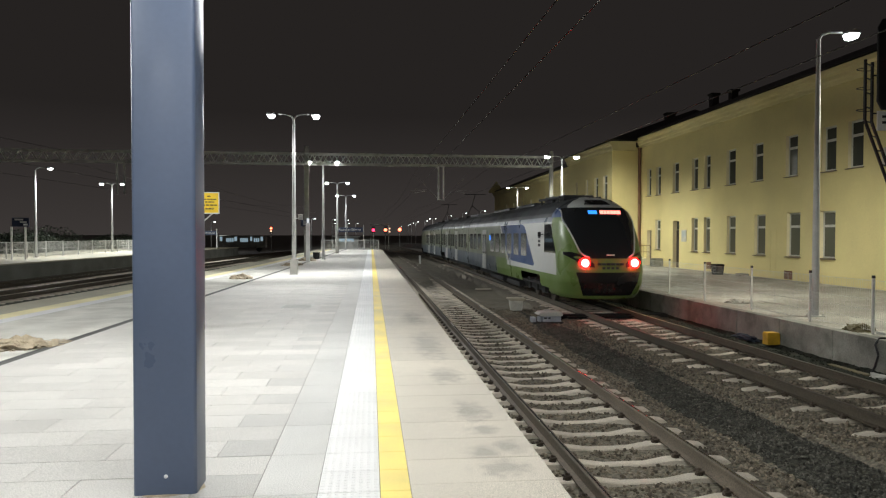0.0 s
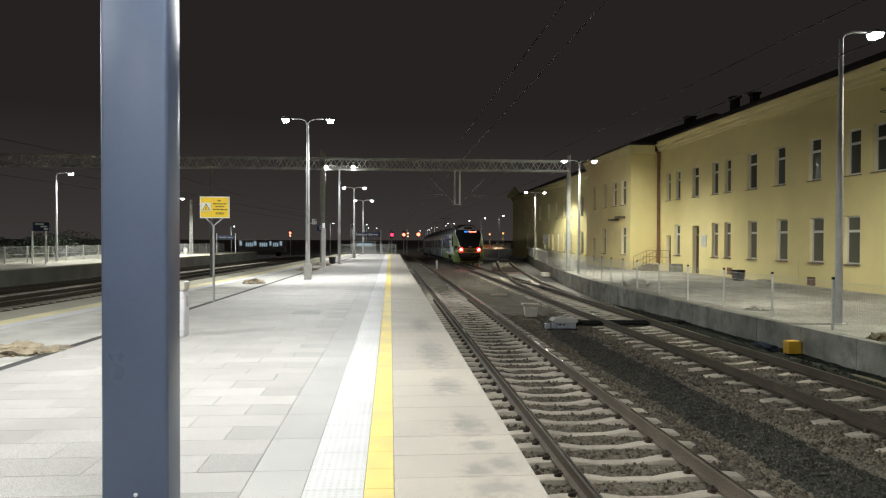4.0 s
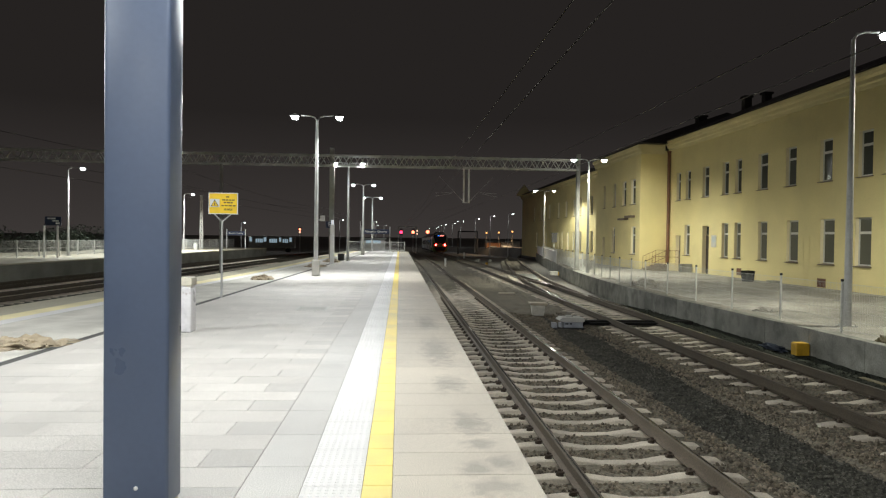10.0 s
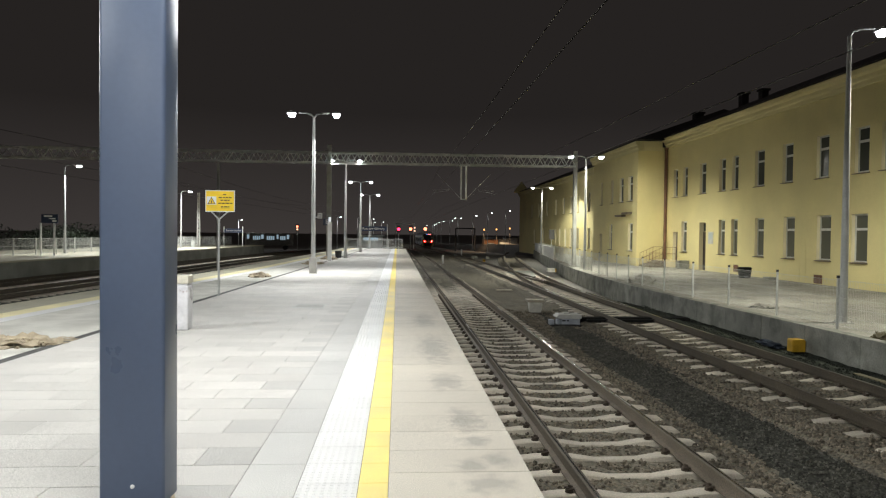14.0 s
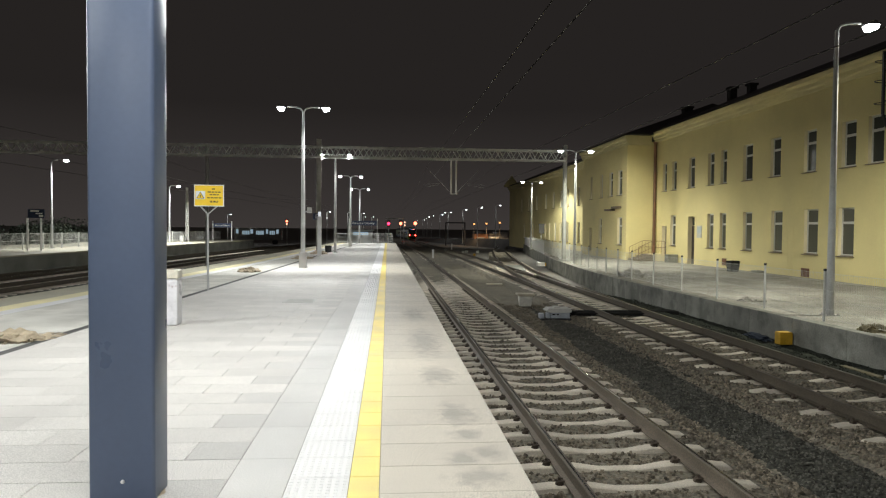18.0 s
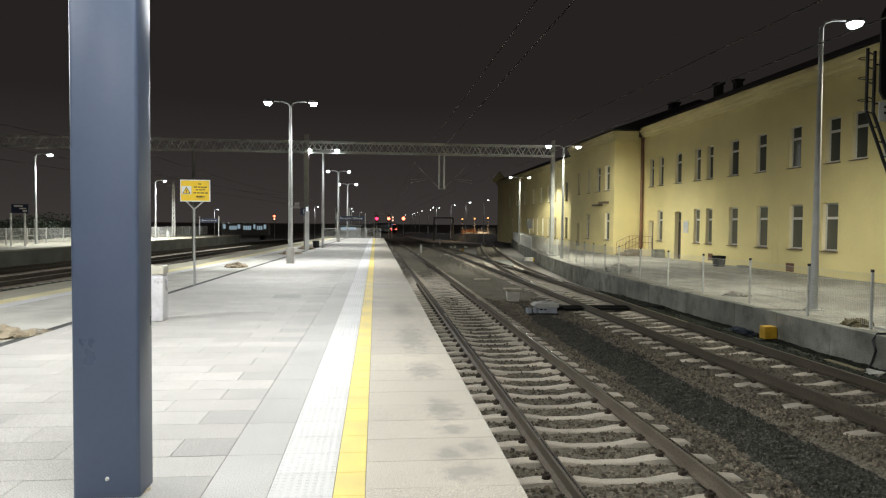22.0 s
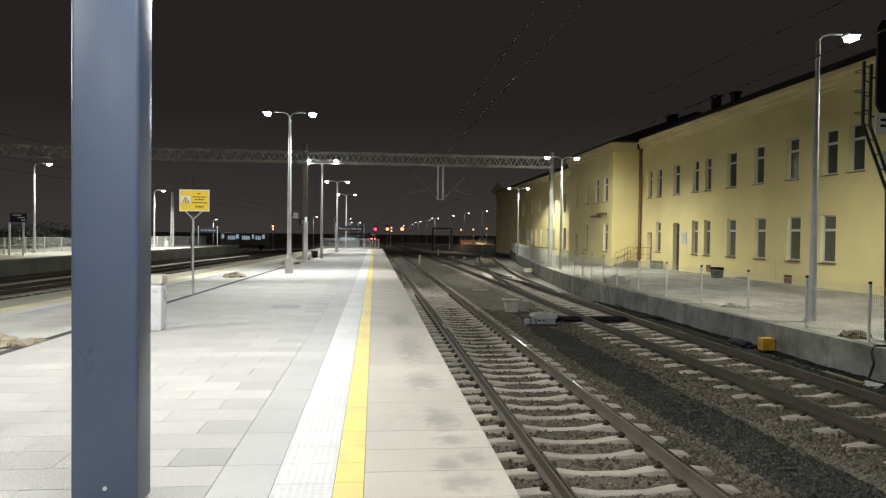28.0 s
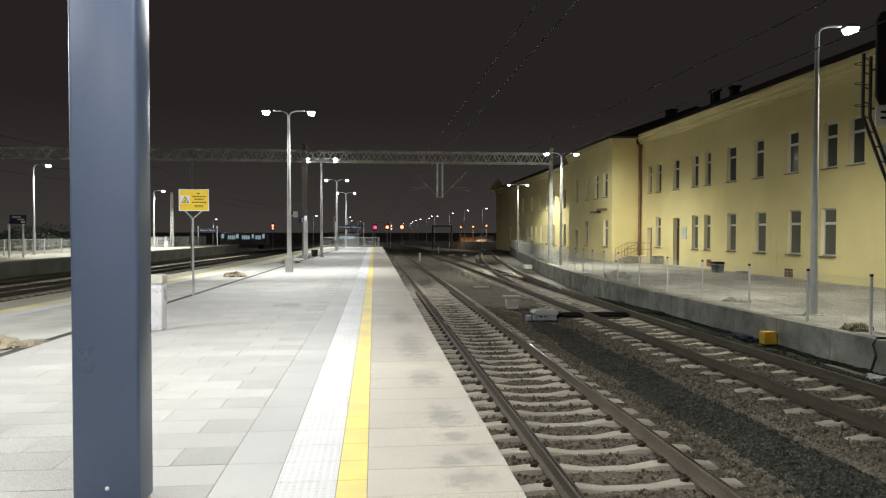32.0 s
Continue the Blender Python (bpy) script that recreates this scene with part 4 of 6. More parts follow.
# ---- lamp posts ----
def lamp_post(name, x, y, z, h, arms, label, foot=False, span=0.9, group="platform lamps", power=0.0, far=False, spread=116, colour=COOL, tilt=1.8, lean=0.9, left=1.0, soft=0.3):
    t = thing(name, label, "lamp post", pose(x, y, z), group)
    bm = B()
    tube(bm, (0, 0, 0), (0, 0, h), 0.10, 0.052, 12)
    part("pole", bm, M_GALV, t, "tapered galvanised pole", smooth=True)
    bm = B()
    box(bm, -0.17, 0.17, -0.17, 0.17, 0, 0.025)
    for a in (-1, 1):
        for c in (-1, 1):
            tube(bm, (0.13 * a, 0.13 * c, 0.02), (0.13 * a, 0.13 * c, 0.07), 0.015, n=6)
    part("base_plate", bm, M_GALV_D, t)
    if foot:
        bm = B()
        box(bm, -0.15, 0.15, -0.15, 0.15, 0.03, 0.66)
        part("foot_cover", bm, M_LAMPBASE, t, "pale wrapped box round the foot", bevel=0.02)
    for s in arms:
        bm = B()
        pts = [(0, 0, h - 0.02), (s * 0.10, 0, h + 0.13), (s * 0.3, 0, h + 0.19), (s * span * 0.72, 0, h + 0.2)]
        for p, q in zip(pts, pts[1:]):
            tube(bm, p, q, 0.032, 0.030, 8)
        part("arm", bm, M_GALV, t, smooth=True)
        bm = B()
        a, c = s * (span - 0.17), s * (span + 0.19)
        lo, hi = min(a, c), max(a, c)
        prism(bm, [(lo, h + 0.16), (hi, h + 0.16), (hi - 0.03, h + 0.22), ((lo + hi) / 2, h + 0.27), (lo + 0.03, h + 0.22)], "y", -0.15, 0.15)
        head = part("lamp_head", bm, M_HOUSING, t, "flat LED street lamp head")
        # lens hangs deeper than needed, so its bright shape takes in the glare
        bm = B()
        prism(bm, [(lo + 0.04, h + 0.157), (lo + 0.09, h + 0.04), (hi - 0.09, h + 0.04), (hi - 0.04, h + 0.157)], "y", -0.135, 0.135)
        part("lens", bm, M_LED_FAR if far else M_LED, head, "glaring white lens")
        if power:
            spot(x + s * span, y, z + h - 0.02, power * (1.0 if s > 0 else left), spread, 0.8 if tilt else soft, colour, s * lean, -s * tilt)
    return t


P_LAMP = 5700.0
lamp_post("platform_lamp", -4.42, 28.7, 0, 6.41, (-1, 1), "tall double-armed galvanised platform lamp with a wrapped foot", True, power=P_LAMP * 0.38, left=0.75, spread=144, tilt=1.3)
for x, e in ((-3.6, 1750), (-5.2, 1250)):
    spot(x, 28.5, 6.4, e, 54, 0.9, COOL, 0.2, -5.4)
lamp_post("platform_lamp", -4.42, 46.2, 0, 6.35, (-1, 1), "tall double-armed galvanised platform lamp", power=P_LAMP * 0.26, left=0.7, spread=144, tilt=1.3)
lamp_post("platform_lamp", -4.24, 61.6, 0, 6.1, (-1, 1), "double-armed platform lamp farther down the platform", True, power=P_LAMP * 0.26, left=0.8, spread=144, tilt=1.3)
lamp_post("platform_lamp", -3.98, 75.3, 0, 5.75, (-1, 1), "double-armed platform lamp near the platform end", power=P_LAMP * 0.24, spread=144, tilt=1.3)
lamp_post("yard_lamp", 10.34, 16.7, YARD_Z, 7.22, (1,), "tall single-armed galvanised lamp beside the fence", group="yard lamps", power=2400, colour=WARMISH, spread=146, tilt=0.0, lean=1.6, soft=0.6)
spot(11.24, 16.9, 6.7, 3600, 78, 1.0, WARMISH, 1.1, 4.6)
lamp_post("yard_lamp", 10.81, 42.5, YARD_Z, 6.93, (-1, 1), "double-armed galvanised lamp beside the mesh fence", group="yard lamps", power=3600, colour=WARMISH, spread=158, span=0.95, tilt=0.0, lean=0.4, left=0.45, soft=0.95)
spot(11.76, 42.6, 6.6, 7600, 76, 1.0, WARMISH, 2.5, 4.8)
spot(11.76, 42.4, 6.6, 3800, 78, 1.0, WARMISH, 0.9, -4.8)
lamp_post("yard_lamp", 14.42, 72.6, YARD_Z, 7.05, (-1, 1), "double-armed galvanised lamp by the long wing", group="yard lamps", power=1700, colour=WARMISH, spread=150, span=1.0, tilt=0.0, lean=0.0, left=0.8)
spot(15.3, 72.4, 6.6, 1700, 84, 1.0, WARMISH, -0.6, -4.6)
spot(15.3, 72.8, 6.6, 1500, 84, 1.0, WARMISH, -0.6, 5.0)
lamp_post("far_platform_lamp", -25.0, 51.5, 0, 6.2, (1,), "single-armed lamp on the opposite platform", group="far platform lamps", power=2600, spread=164, tilt=0.0, span=1.0)
lamp_post("far_platform_lamp", -24.92, 65.8, 0, 6.15, (-1, 1), "double-armed lamp on the opposite platform", group="far platform lamps", power=2000, spread=164, tilt=0.0)
lamp_post("far_platform_lamp", -23.2, 72.4, 0, 5.65, (1,), "single-armed lamp on the opposite platform", group="far platform lamps", power=3500, spread=164, tilt=0.0)
# unseen roof lamps, added behind and over the viewer to light the paving
UNSEEN_LAMPS = []
for x, y, e in ((-5.6, -7.0, 430), (-1.6, -3.5, 330), (-5.6, 0.5, 270), (-1.1, 2.6, 450), (-9.6, 8.6, 1350), (-2.6, 8.6, 880)):
    spot(x, y, 4.7, e, 177, 0.12, COOL, radius=0.8)
    UNSEEN_LAMPS.append((x, y))
# fill light: a yard lamp behind the viewer, added without a post
spot(10.3, -8.0, 6.9, 190, 150, 0.3, WARMISH)

# the row of lamps along the bend behind the turnout
FAR_ROW = [(18.7, 124), (17.1, 137), (16.3, 157), (15.3, 184), (15.4, 214), (13.9, 233), (13.7, 255), (14.7, 294), (16.2, 334), (13.6, 357)]
for i, (x, y) in enumerate(FAR_ROW):
    lamp_post("road_lamp", x, y, -1.8, 7.7, (-1, 1) if i == 3 else (1,), "distant slim road lamp with a white head", group="distant road lamps", far=True, span=0.8, power=330, spread=170, tilt=0.0)

# ---- the overhead line ----
gantry = thing("overhead_line_gantry", "galvanised lattice gantry across the tracks on steel masts", "gantry")
bm = B()
strut(bm, (0, -0.27, 0), (0, 0.28, 0), 0.04)
BRACE = mesh_of(bm, "cross_brace", M_GALV_D)
for x0, x1 in ((-46, -24.0), (-24.0, -5.5), (-5.5, 11.0)):
    for yy in (45.75, 46.3):
        for z in (6.33, 6.99):
            bm = B()
            strut(bm, (x0, yy, z), (x1, yy, z), 0.11)
            part("chord", bm, M_GALV_D, gantry)
    n = int((x1 - x0) / 0.36)
    for k, yy in enumerate((45.75, 46.3)):
        bm = B()
        for i in range(n):
            a, c = x0 + (x1 - x0) * i / n, x0 + (x1 - x0) * (i + 1) / n
            strut(bm, (a, yy, 6.35 if (i + k) % 2 else 6.97), (c, yy, 6.97 if (i + k) % 2 else 6.35), 0.042)
        part("lattice", bm, M_GALV_D, gantry)
    for i in range(0, n, 3):
        for z in (6.33, 6.99):
            piece("cross_brace", BRACE, gantry, x0 + (x1 - x0) * i / n, 46.02, z)
for x, z0, top in ((-5.5, 0.0, 7.5), (11.05, YARD_Z, 7.4), (-12.7, -1.0, 7.05), (-33, 0, 7.2)):
    bm = B()
    w = 0.07 if x == -12.7 else 0.15 if z0 == 0.0 else 0.11
    prism(bm, [(x - w, 45.86), (x + w, 45.86), (x + w, 45.9), (x + 0.03, 45.9), (x + 0.03, 46.14), (x + w, 46.14), (x + w, 46.18), (x - w, 46.18), (x - w, 46.14), (x - 0.03, 46.14), (x - 0.03, 45.9), (x - w, 45.9)], "z", z0, top)
    box(bm, x - 0.3, x + 0.3, 45.7, 46.34, z0, z0 + 0.12)
    part("mast", bm, M_MAST, gantry, "tall steel channel mast")
for x, z, m in ((3.28, 4.0, M_WHITE), (3.62, 4.0, M_WHITE), (-17.5, 4.25, M_GALV_D), (-17.05, 4.25, M_GALV_D)):
    bm = B()
    strut(bm, (x, 46.02, z), (x, 46.02, 6.4), 0.10)
    part("drop_post", bm, m, gantry, "pale drop post")
bm = B()
for s, x in ((-1, 3.28), (1, 3.62)):
    tube(bm, (x, 46.02, 4.06), (x + s * 1.65, 46.02, 5.75), 0.014, n=6)
    tube(bm, (x + s * 0.75, 46.02, 4.7), (x + s * 1.9, 46.0, 4.62), 0.008, n=6)
    tube(bm, (x + s * 0.8, 46.02, 4.62), (x + s * 1.9, 46.0, 4.42), 0.008, n=6)
part("cantilever", bm, M_GALV_D, gantry, "slanting cantilever arms")
bm = B()
tube(bm, (3.2, 46.02, 4.02), (3.7, 46.02, 4.02), 0.04, n=8)
part("cross_bar", bm, M_GALV, gantry)


def wires(name, table, z0, label, y0=-40, y1=200, dx=0.0):
    for nm, z, sag in ((name, z0, 0.0), ("carrier_wire", z0 + 1.25, 0.55)):
        verts = []
        for a, c in ((y0, 46), (46, 110), (110, y1)):
            for i in range(12):
                k = i / 12
                y = a + (c - a) * k
                x, h = lerp(table, y) + dx, z - sag * 4 * k * (1 - k)
                verts += [(x - 0.011, y, h - 0.008), (x + 0.011, y, h - 0.008), (x, y, h + 0.012)]
        faces = [(3 * j + i, 3 * j + (i + 1) % 3, 3 * j + 3 + (i + 1) % 3, 3 * j + 3 + i) for j in range(len(verts) // 3 - 1) for i in range(3)]
        me = bpy.data.meshes.new(nm)
        me.from_pydata(verts, [], faces)
        me.materials.append(M_WIRE)
        tagged(new(nm, me), label, "overhead wire", "overhead wires")


wires("contact_wire", AXIS_1, 4.75, "thin overhead contact and carrier wires over the track")
wires("contact_wire", AXIS_2, 4.75, "thin overhead wires over the turnout track")
wires("contact_wire", AXIS_L2, 4.75, "thin overhead wires over the far tracks", y1=128)
wires("contact_wire", AXIS_L3, 4.75, "thin overhead wires beside the opposite platform", y1=128)

# ---- unseen platform roof over the viewer, assumed from the column ----
roof = thing("platform_roof", "flat grey platform roof on blue-grey steel beams, assumed out of view", "platform roof")
bm = B()
prism(bm, [(-11.2, 6.35), (-11.2, 6.25), (-5.4, 6.02), (0.3, 6.25), (0.3, 6.35), (-5.4, 6.12)], "y", -13.5, 9.0)
part("roof_sheet", bm, M_GALV_D, roof, "grey profiled roof sheet")
for y in (4.42, -4.4, -12.6):
    bm = B()
    box(bm, -10.9, 0.1, y - 0.12, y + 0.12, 5.78, 6.01)
    part("beam", bm, M_COLUMN, roof, "blue-grey steel beam")
# housings added above the spots, out of view, to account for their light
for x, y in UNSEEN_LAMPS:
    bm = B()
    box(bm, x - 0.08, x + 0.08, y - 0.6, y + 0.6, 5.62, 5.7)
    lamp = part("lamp_housing", bm, M_HOUSING, roof, "slim hanging lamp housing added out of view", bevel=0.01)
    bm = B()
    box(bm, x - 0.06, x + 0.06, y - 0.57, y + 0.57, 5.612, 5.618)
    part("diffuser", bm, M_LED_FAR, lamp, "white diffuser of an added lamp")
    for q in (-0.45, 0.45):
        bm = B()
        tube(bm, (x, y + q, 5.7), (x, y + q, 6.2), 0.012, n=6)
        part("hanger", bm, M_GALV, lamp)

# ---- the steel column by the viewer ----
col = thing("steel_column", "blue-grey painted steel column standing on the platform", "column", pose(-2.558, 4.45, 0))
bm = B()
r, w, d = 0.022, 0.195, 0.13
out = []
for sx, sy, a0 in ((1, -1, -90), (1, 1, 0), (-1, 1, 90), (-1, -1, 180)):
    for i in range(5):
        a = radians(a0 + 22.5 * i)
        out.append((sx * (w - r) + r * math.cos(a), sy * (d - r) + r * math.sin(a)))
prism(bm, out, "z", -0.05, 5.775)
part("shaft", bm, M_COLUMN, col, "rounded rectangular blue-grey shaft", smooth=True)
bm = B()
tube(bm, (0.006, -0.130, 0.119), (0.006, -0.138, 0.119), 0.013, 0.011, 12)
tube(bm, (0.006, -0.138, 0.119), (0.006, -0.143, 0.119), 0.008, 0.006, 8)
part("rivet", bm, M_WHITE, col, "small pale rivet head", smooth=True)
bm = B()
blob(bm, 0, 0, -0.002, 0.225, 0.165, 0.012, 3, 0.12, 3)
part("mortar_collar", bm, M_SAND, col, "ragged sandy mortar at the foot")
tagged(col, group="roof columns")
# further columns, never in view, added to carry the assumed roof
for x, y in ((-7.6, 4.42), (-2.57, -4.4), (-7.6, -4.4), (-2.57, -12.6), (-7.6, -12.6)):
    copy_thing(col, pose(x, y, 0))

# ---- the yellow warning sign ----
sign = thing("warning_sign", "yellow warning board with a triangle on a forked post", "sign", pose(-5.6, 18.42, 0))
bm = B()
tube(bm, (-0.03, 0, 0), (-0.03, 0, 2.02), 0.03, n=10)
tube(bm, (-0.03, 0, 2.0), (-0.26, 0, 2.24), 0.018, n=8)
tube(bm, (-0.03, 0, 2.0), (0.24, 0, 2.24), 0.018, n=8)
part("post", bm, M_GALV, sign, "grey forked tube post", smooth=True)
bm = B()
box(bm, -0.375, 0.385, -0.03, -0.012, 2.2, 2.765)
part("board", bm, M_WHITE, sign, "white-edged board", bevel=0.004)
bm = B()
box(bm, -0.352, 0.362, -0.034, -0.0305, 2.222, 2.742)
part("yellow_face", bm, M_SIGNY, sign)
bm = B()
box(bm, -0.335, -0.09, -0.038, -0.0345, 2.39, 2.6)
part("white_square", bm, M_WHITE, sign)
bm = B()
prism(bm, [(-0.315, 2.405), (-0.11, 2.405), (-0.2125, 2.585)], "y", -0.0415, -0.0385)
part("triangle_border", bm, M_BLACK, sign)
bm = B()
prism(bm, [(-0.292, 2.418), (-0.133, 2.418), (-0.2125, 2.557)], "y", -0.0445, -0.042)
part("triangle_face", bm, M_SIGNY, sign)
bm = B()
prism(bm, [(-0.222, 2.43), (-0.2, 2.43), (-0.207, 2.47), (-0.19, 2.47), (-0.218, 2.53), (-0.208, 2.485), (-0.228, 2.485)], "y", -0.047, -0.045)
part("flash_symbol", bm, M_BLACK, sign)
for z, a, c in ((2.655, 0.08, 0.16), (2.575, -0.03, 0.31), (2.505, 0.02, 0.25), (2.425, -0.04, 0.33), (2.335, 0.03, 0.24)):
    x = a
    while x < c:
        w = min(random.uniform(0.04, 0.10), c - x)
        bm = B()
        box(bm, x, x + w, -0.0365, -0.0345, z - 0.014, z + 0.014)
        part("print_bar", bm, M_PRINT, sign)
        x += w + 0.018
bm = B()
box(bm, 0.03, 0.24, -0.0365, -0.0345, 2.300, 2.308)
part("print_bar", bm, M_BLACK, sign)

# ---- things on the platform ----
binn = thing("litter_bin", "pale square litter bin wrapped in film with a beige lid", "litter bin", pose(-4.66, 12.05, 0, 0, 0, 3))
bm = B()
prism(bm, [(-0.175, 0.0), (0.175, 0.0), (0.18, 0.76), (-0.18, 0.76)], "y", -0.17, 0.17)
part("body", bm, M_BIN, binn, bevel=0.025)
bm = B()
box(bm, -0.165, 0.165, -0.155, 0.155, 0.755, 0.795)
part("neck", bm, M_BIN, binn, bevel=0.008)
bm = B()
prism(bm, [(-0.182, 0.796), (0.182, 0.796), (0.182, 0.925), (0.15, 0.94), (-0.15, 0.94), (-0.182, 0.925)], "y", -0.175, 0.175)
part("lid", bm, M_BINLID, binn, "beige box lid under film", bevel=0.008)

bin2 = thing("waste_drum", "black round waste drum standing on the platform", "litter bin", pose(-4.96, 47.2, 0))
bm = B()
tube(bm, (0, 0, 0.0), (0, 0, 0.42), 0.2, 0.235, 16)
part("drum", bm, M_BLACK, bin2, smooth=True)
bm = B()
tube(bm, (0, 0, 0.42), (0, 0, 0.46), 0.25, 0.25, 16)
part("rim", bm, M_BLACK, bin2, smooth=True)

post = thing("information_pillar", "slim white information pillar with a lit top", "information post", pose(-5.0, 41.5, 0))
bm = B()
box(bm, -0.12, 0.12, -0.08, 0.08, 0.0, 2.35)
part("cabinet", bm, M_WHITE, post, bevel=0.01)
bm = B()
box(bm, -0.07, 0.07, -0.06, 0.06, 2.352, 2.62)
part("lamp_cap", bm, glow("pillar_light", (0.9, 0.95, 1.0), 0.7), post, "softly lit cap")


def text_mesh(body, size, material, name="lettering"):
    cu = bpy.data.curves.new(name, "FONT")
    cu.body, cu.size, cu.align_x, cu.align_y, cu.extrude = body, size, "CENTER", "CENTER", 0.002
    tmp = bpy.data.objects.new(name, cu)
    scene.collection.objects.link(tmp)
    me = bpy.data.meshes.new_from_object(tmp.evaluated_get(bpy.context.evaluated_depsgraph_get()))
    bpy.data.objects.remove(tmp)
    me.materials.clear()
    me.materials.append(material)
    return me


def lettering(body, size, material, parent, x, y, z, rz=0):
    ob = new("lettering", text_mesh(body, size, material))
    ob.parent = parent
    ob.matrix_basis = pose(x, y, z, 90, 0, rz)
    return ob


sector = thing("sector_sign", "dark blue sector sign with a white letter on the mast", "sign", pose(-5.55, 45.6, 0))
bm = B()
box(bm, -0.28, 0.24, -0.04, 0.04, 2.2, 2.62)
part("panel", bm, M_BLUE, sector, bevel=0.006)
bm = B()
box(bm, -0.1, -0.06, 0.04, 0.29, 2.3, 2.5)
part("bracket", bm, M_GALV, sector)
lettering("E", 0.4, M_WHITE, sector, -0.03, -0.043, 2.41)
tag = thing("pole_notice", "small pale printed notice fixed to the lamp pole", "sign", pose(-4.15, 28.6, 0))
bm = B()
box(bm, -0.09, 0.1, -0.02, 0.0, 2.27, 2.5)
part("plate", bm, M_LAMPBASE, tag)
for z in (2.31, 2.36, 2.42):
    bm = B()
    box(bm, -0.06, 0.07, -0.024, -0.021, z, z + 0.025)
    part("print_bar", bm, M_HOUSING, tag)
bm = B()
box(bm, -0.28, -0.1, -0.015, 0.005, 2.3, 2.34)
part("clamp", bm, M_GALV, tag)

# station name boards
def name_board(x, y, z, w, h0, m_post, label, rz=0, size=0.3):
    t = thing("station_name_board", label, "sign", pose(x, y, z, 0, 0, rz), "station name boards")
    for s in (-1, 1):
        bm = B()
        box(bm, s * w / 2 - 0.04, s * w / 2 + 0.04, -0.04, 0.04, 0, h0 + 0.75)
        part("post", bm, m_post, t)
    bm = B()
    box(bm, -w / 2 + 0.045, w / 2 - 0.045, -0.03, 0.03, h0, h0 + 0.5)
    part("panel", bm, M_BLUE, t, "dark blue panel")
    lettering("Rzeszów Główny", size, M_WHITE, t, 0, -0.034, h0 + 0.25)
    return t


name_board(-3.55, 74.6, 0, 3.0, 1.95, M_GALV, "dark blue station name board on two posts at the platform end", 0, 0.34)
name_board(-20.62, 84.0, 0, 2.2, 1.6, M_WHITE, "blue station name board on white posts on the opposite platform", 0, 0.24)

bm = B()
strut(bm, (0, 0, 0), (0, 0, 0.91), 0.016)
BAR = mesh_of(bm, "bar", M_GALV)
rail_end = thing("end_fence", "galvanised railing with vertical bars across the platform end", "fence")
for i, x in enumerate((-6.7, -5.1, -3.5, -1.95, -0.42)):
    bm = B()
    strut(bm, (x, 76.6, 0), (x, 76.6, 1.1), 0.06)
    part("post", bm, M_GALV, rail_end)
    if i < 4:
        bm = B()
        for z in (0.15, 1.06):
            strut(bm, (x, 76.6, z), (x + 1.58, 76.6, z), 0.045)
        part("rail", bm, M_GALV, rail_end)
        for j in range(1, 13):
            piece("bar", BAR, rail_end, x + 1.58 * j / 13, 76.6, 0.15)


def heap(name, x, y, rx, ry, rz, seed, label, material=M_SAND, flat=False):
    bm = B()
    blob(bm, x, y, 0.0, rx, ry, rz, 4, 0.28, seed)
    r = random.Random(seed)
    for v in bm.verts:
        v.co.z = max(v.co.z * (1 + 0.5 * noise.noise(v.co * 4)) + 0.06 * noise.noise(v.co * 9) + 0.05 * noise.noise(v.co * 21), -0.02)
        if flat:
            v.co.z = min(v.co.z, rz)
    for i in range(0 if flat else int(170 * rx)):
        a, k = r.random() * 6.28, r.random() ** 0.6 * 1.12
        px, py, s = x + rx * k * math.cos(a), y + ry * k * math.sin(a), r.uniform(0.012, 0.045)
        bmesh.ops.create_icosphere(bm, subdivisions=1, radius=s, matrix=Matrix.Translation((px, py, rz * max(0.0, 1 - k * k) * 0.8 + s * 0.4)) @ Matrix.Diagonal((r.uniform(0.7, 1.4), r.uniform(0.7, 1.3), 0.75, 1)))
    return tagged(part(name, bm, material, smooth=False), label, "sand heap")


heap("sand_mound", -6.62, 10.42, 0.58, 0.40, 0.10, 4, "lumpy heap of brown sand dumped on the paving")
heap("sand_mound", -6.1, 26.2, 0.34, 0.4, 0.13, 9, "small heap of brown sand beside the drain")
heap("sand_spill", -6.12, 10.75, 0.26, 0.42, 0.006, 21, "thin film of spilt sand beside the drain", flat=True)
heap("sand_mound", -5.5, 37.5, 0.5, 0.8, 0.10, 12, "flat heap of brown sand by the drain")
heap("sand_mound", -5.3, 44.2, 0.5, 0.5, 0.2, 15, "small rubble heap at the foot of the mast")

# ---- things by the tracks ----
tub = thing("white_tub", "white plastic trackside box with a wide lid on the gravel", "box", pose(4.06, 24.7, -1.0))
bm = B()
prism(bm, [(-0.18, -0.12), (0.20, -0.12), (0.25, 0.27), (-0.24, 0.27)], "y", -0.18, 0.18)
part("tub", bm, M_TUB, tub, bevel=0.015)
bm = B()
prism(bm, [(-0.25, 0.25), (0.27, 0.25), (0.33, 0.305), (0.32, 0.34), (-0.30, 0.35), (-0.32, 0.31)], "y", -0.25, 0.25)
part("lid", bm, M_TUBLID, tub, "beige flared lid", bevel=0.01)
bm = B()
box(bm, -0.24, -0.19, -0.2, -0.14, -0.1, 0.245)
part("corner_leg", bm, M_TUB, tub)
mot = thing("switch_motor", "grey switch motor with a pale flared cover on the ballast", "switch machine", pose(4.38, 21.4, -1.16))
bm = B()
box(bm, -0.2, 0.4, -0.22, 0.22, 0.05, 0.225)
part("housing", bm, M_MOTOR, mot, bevel=0.015)
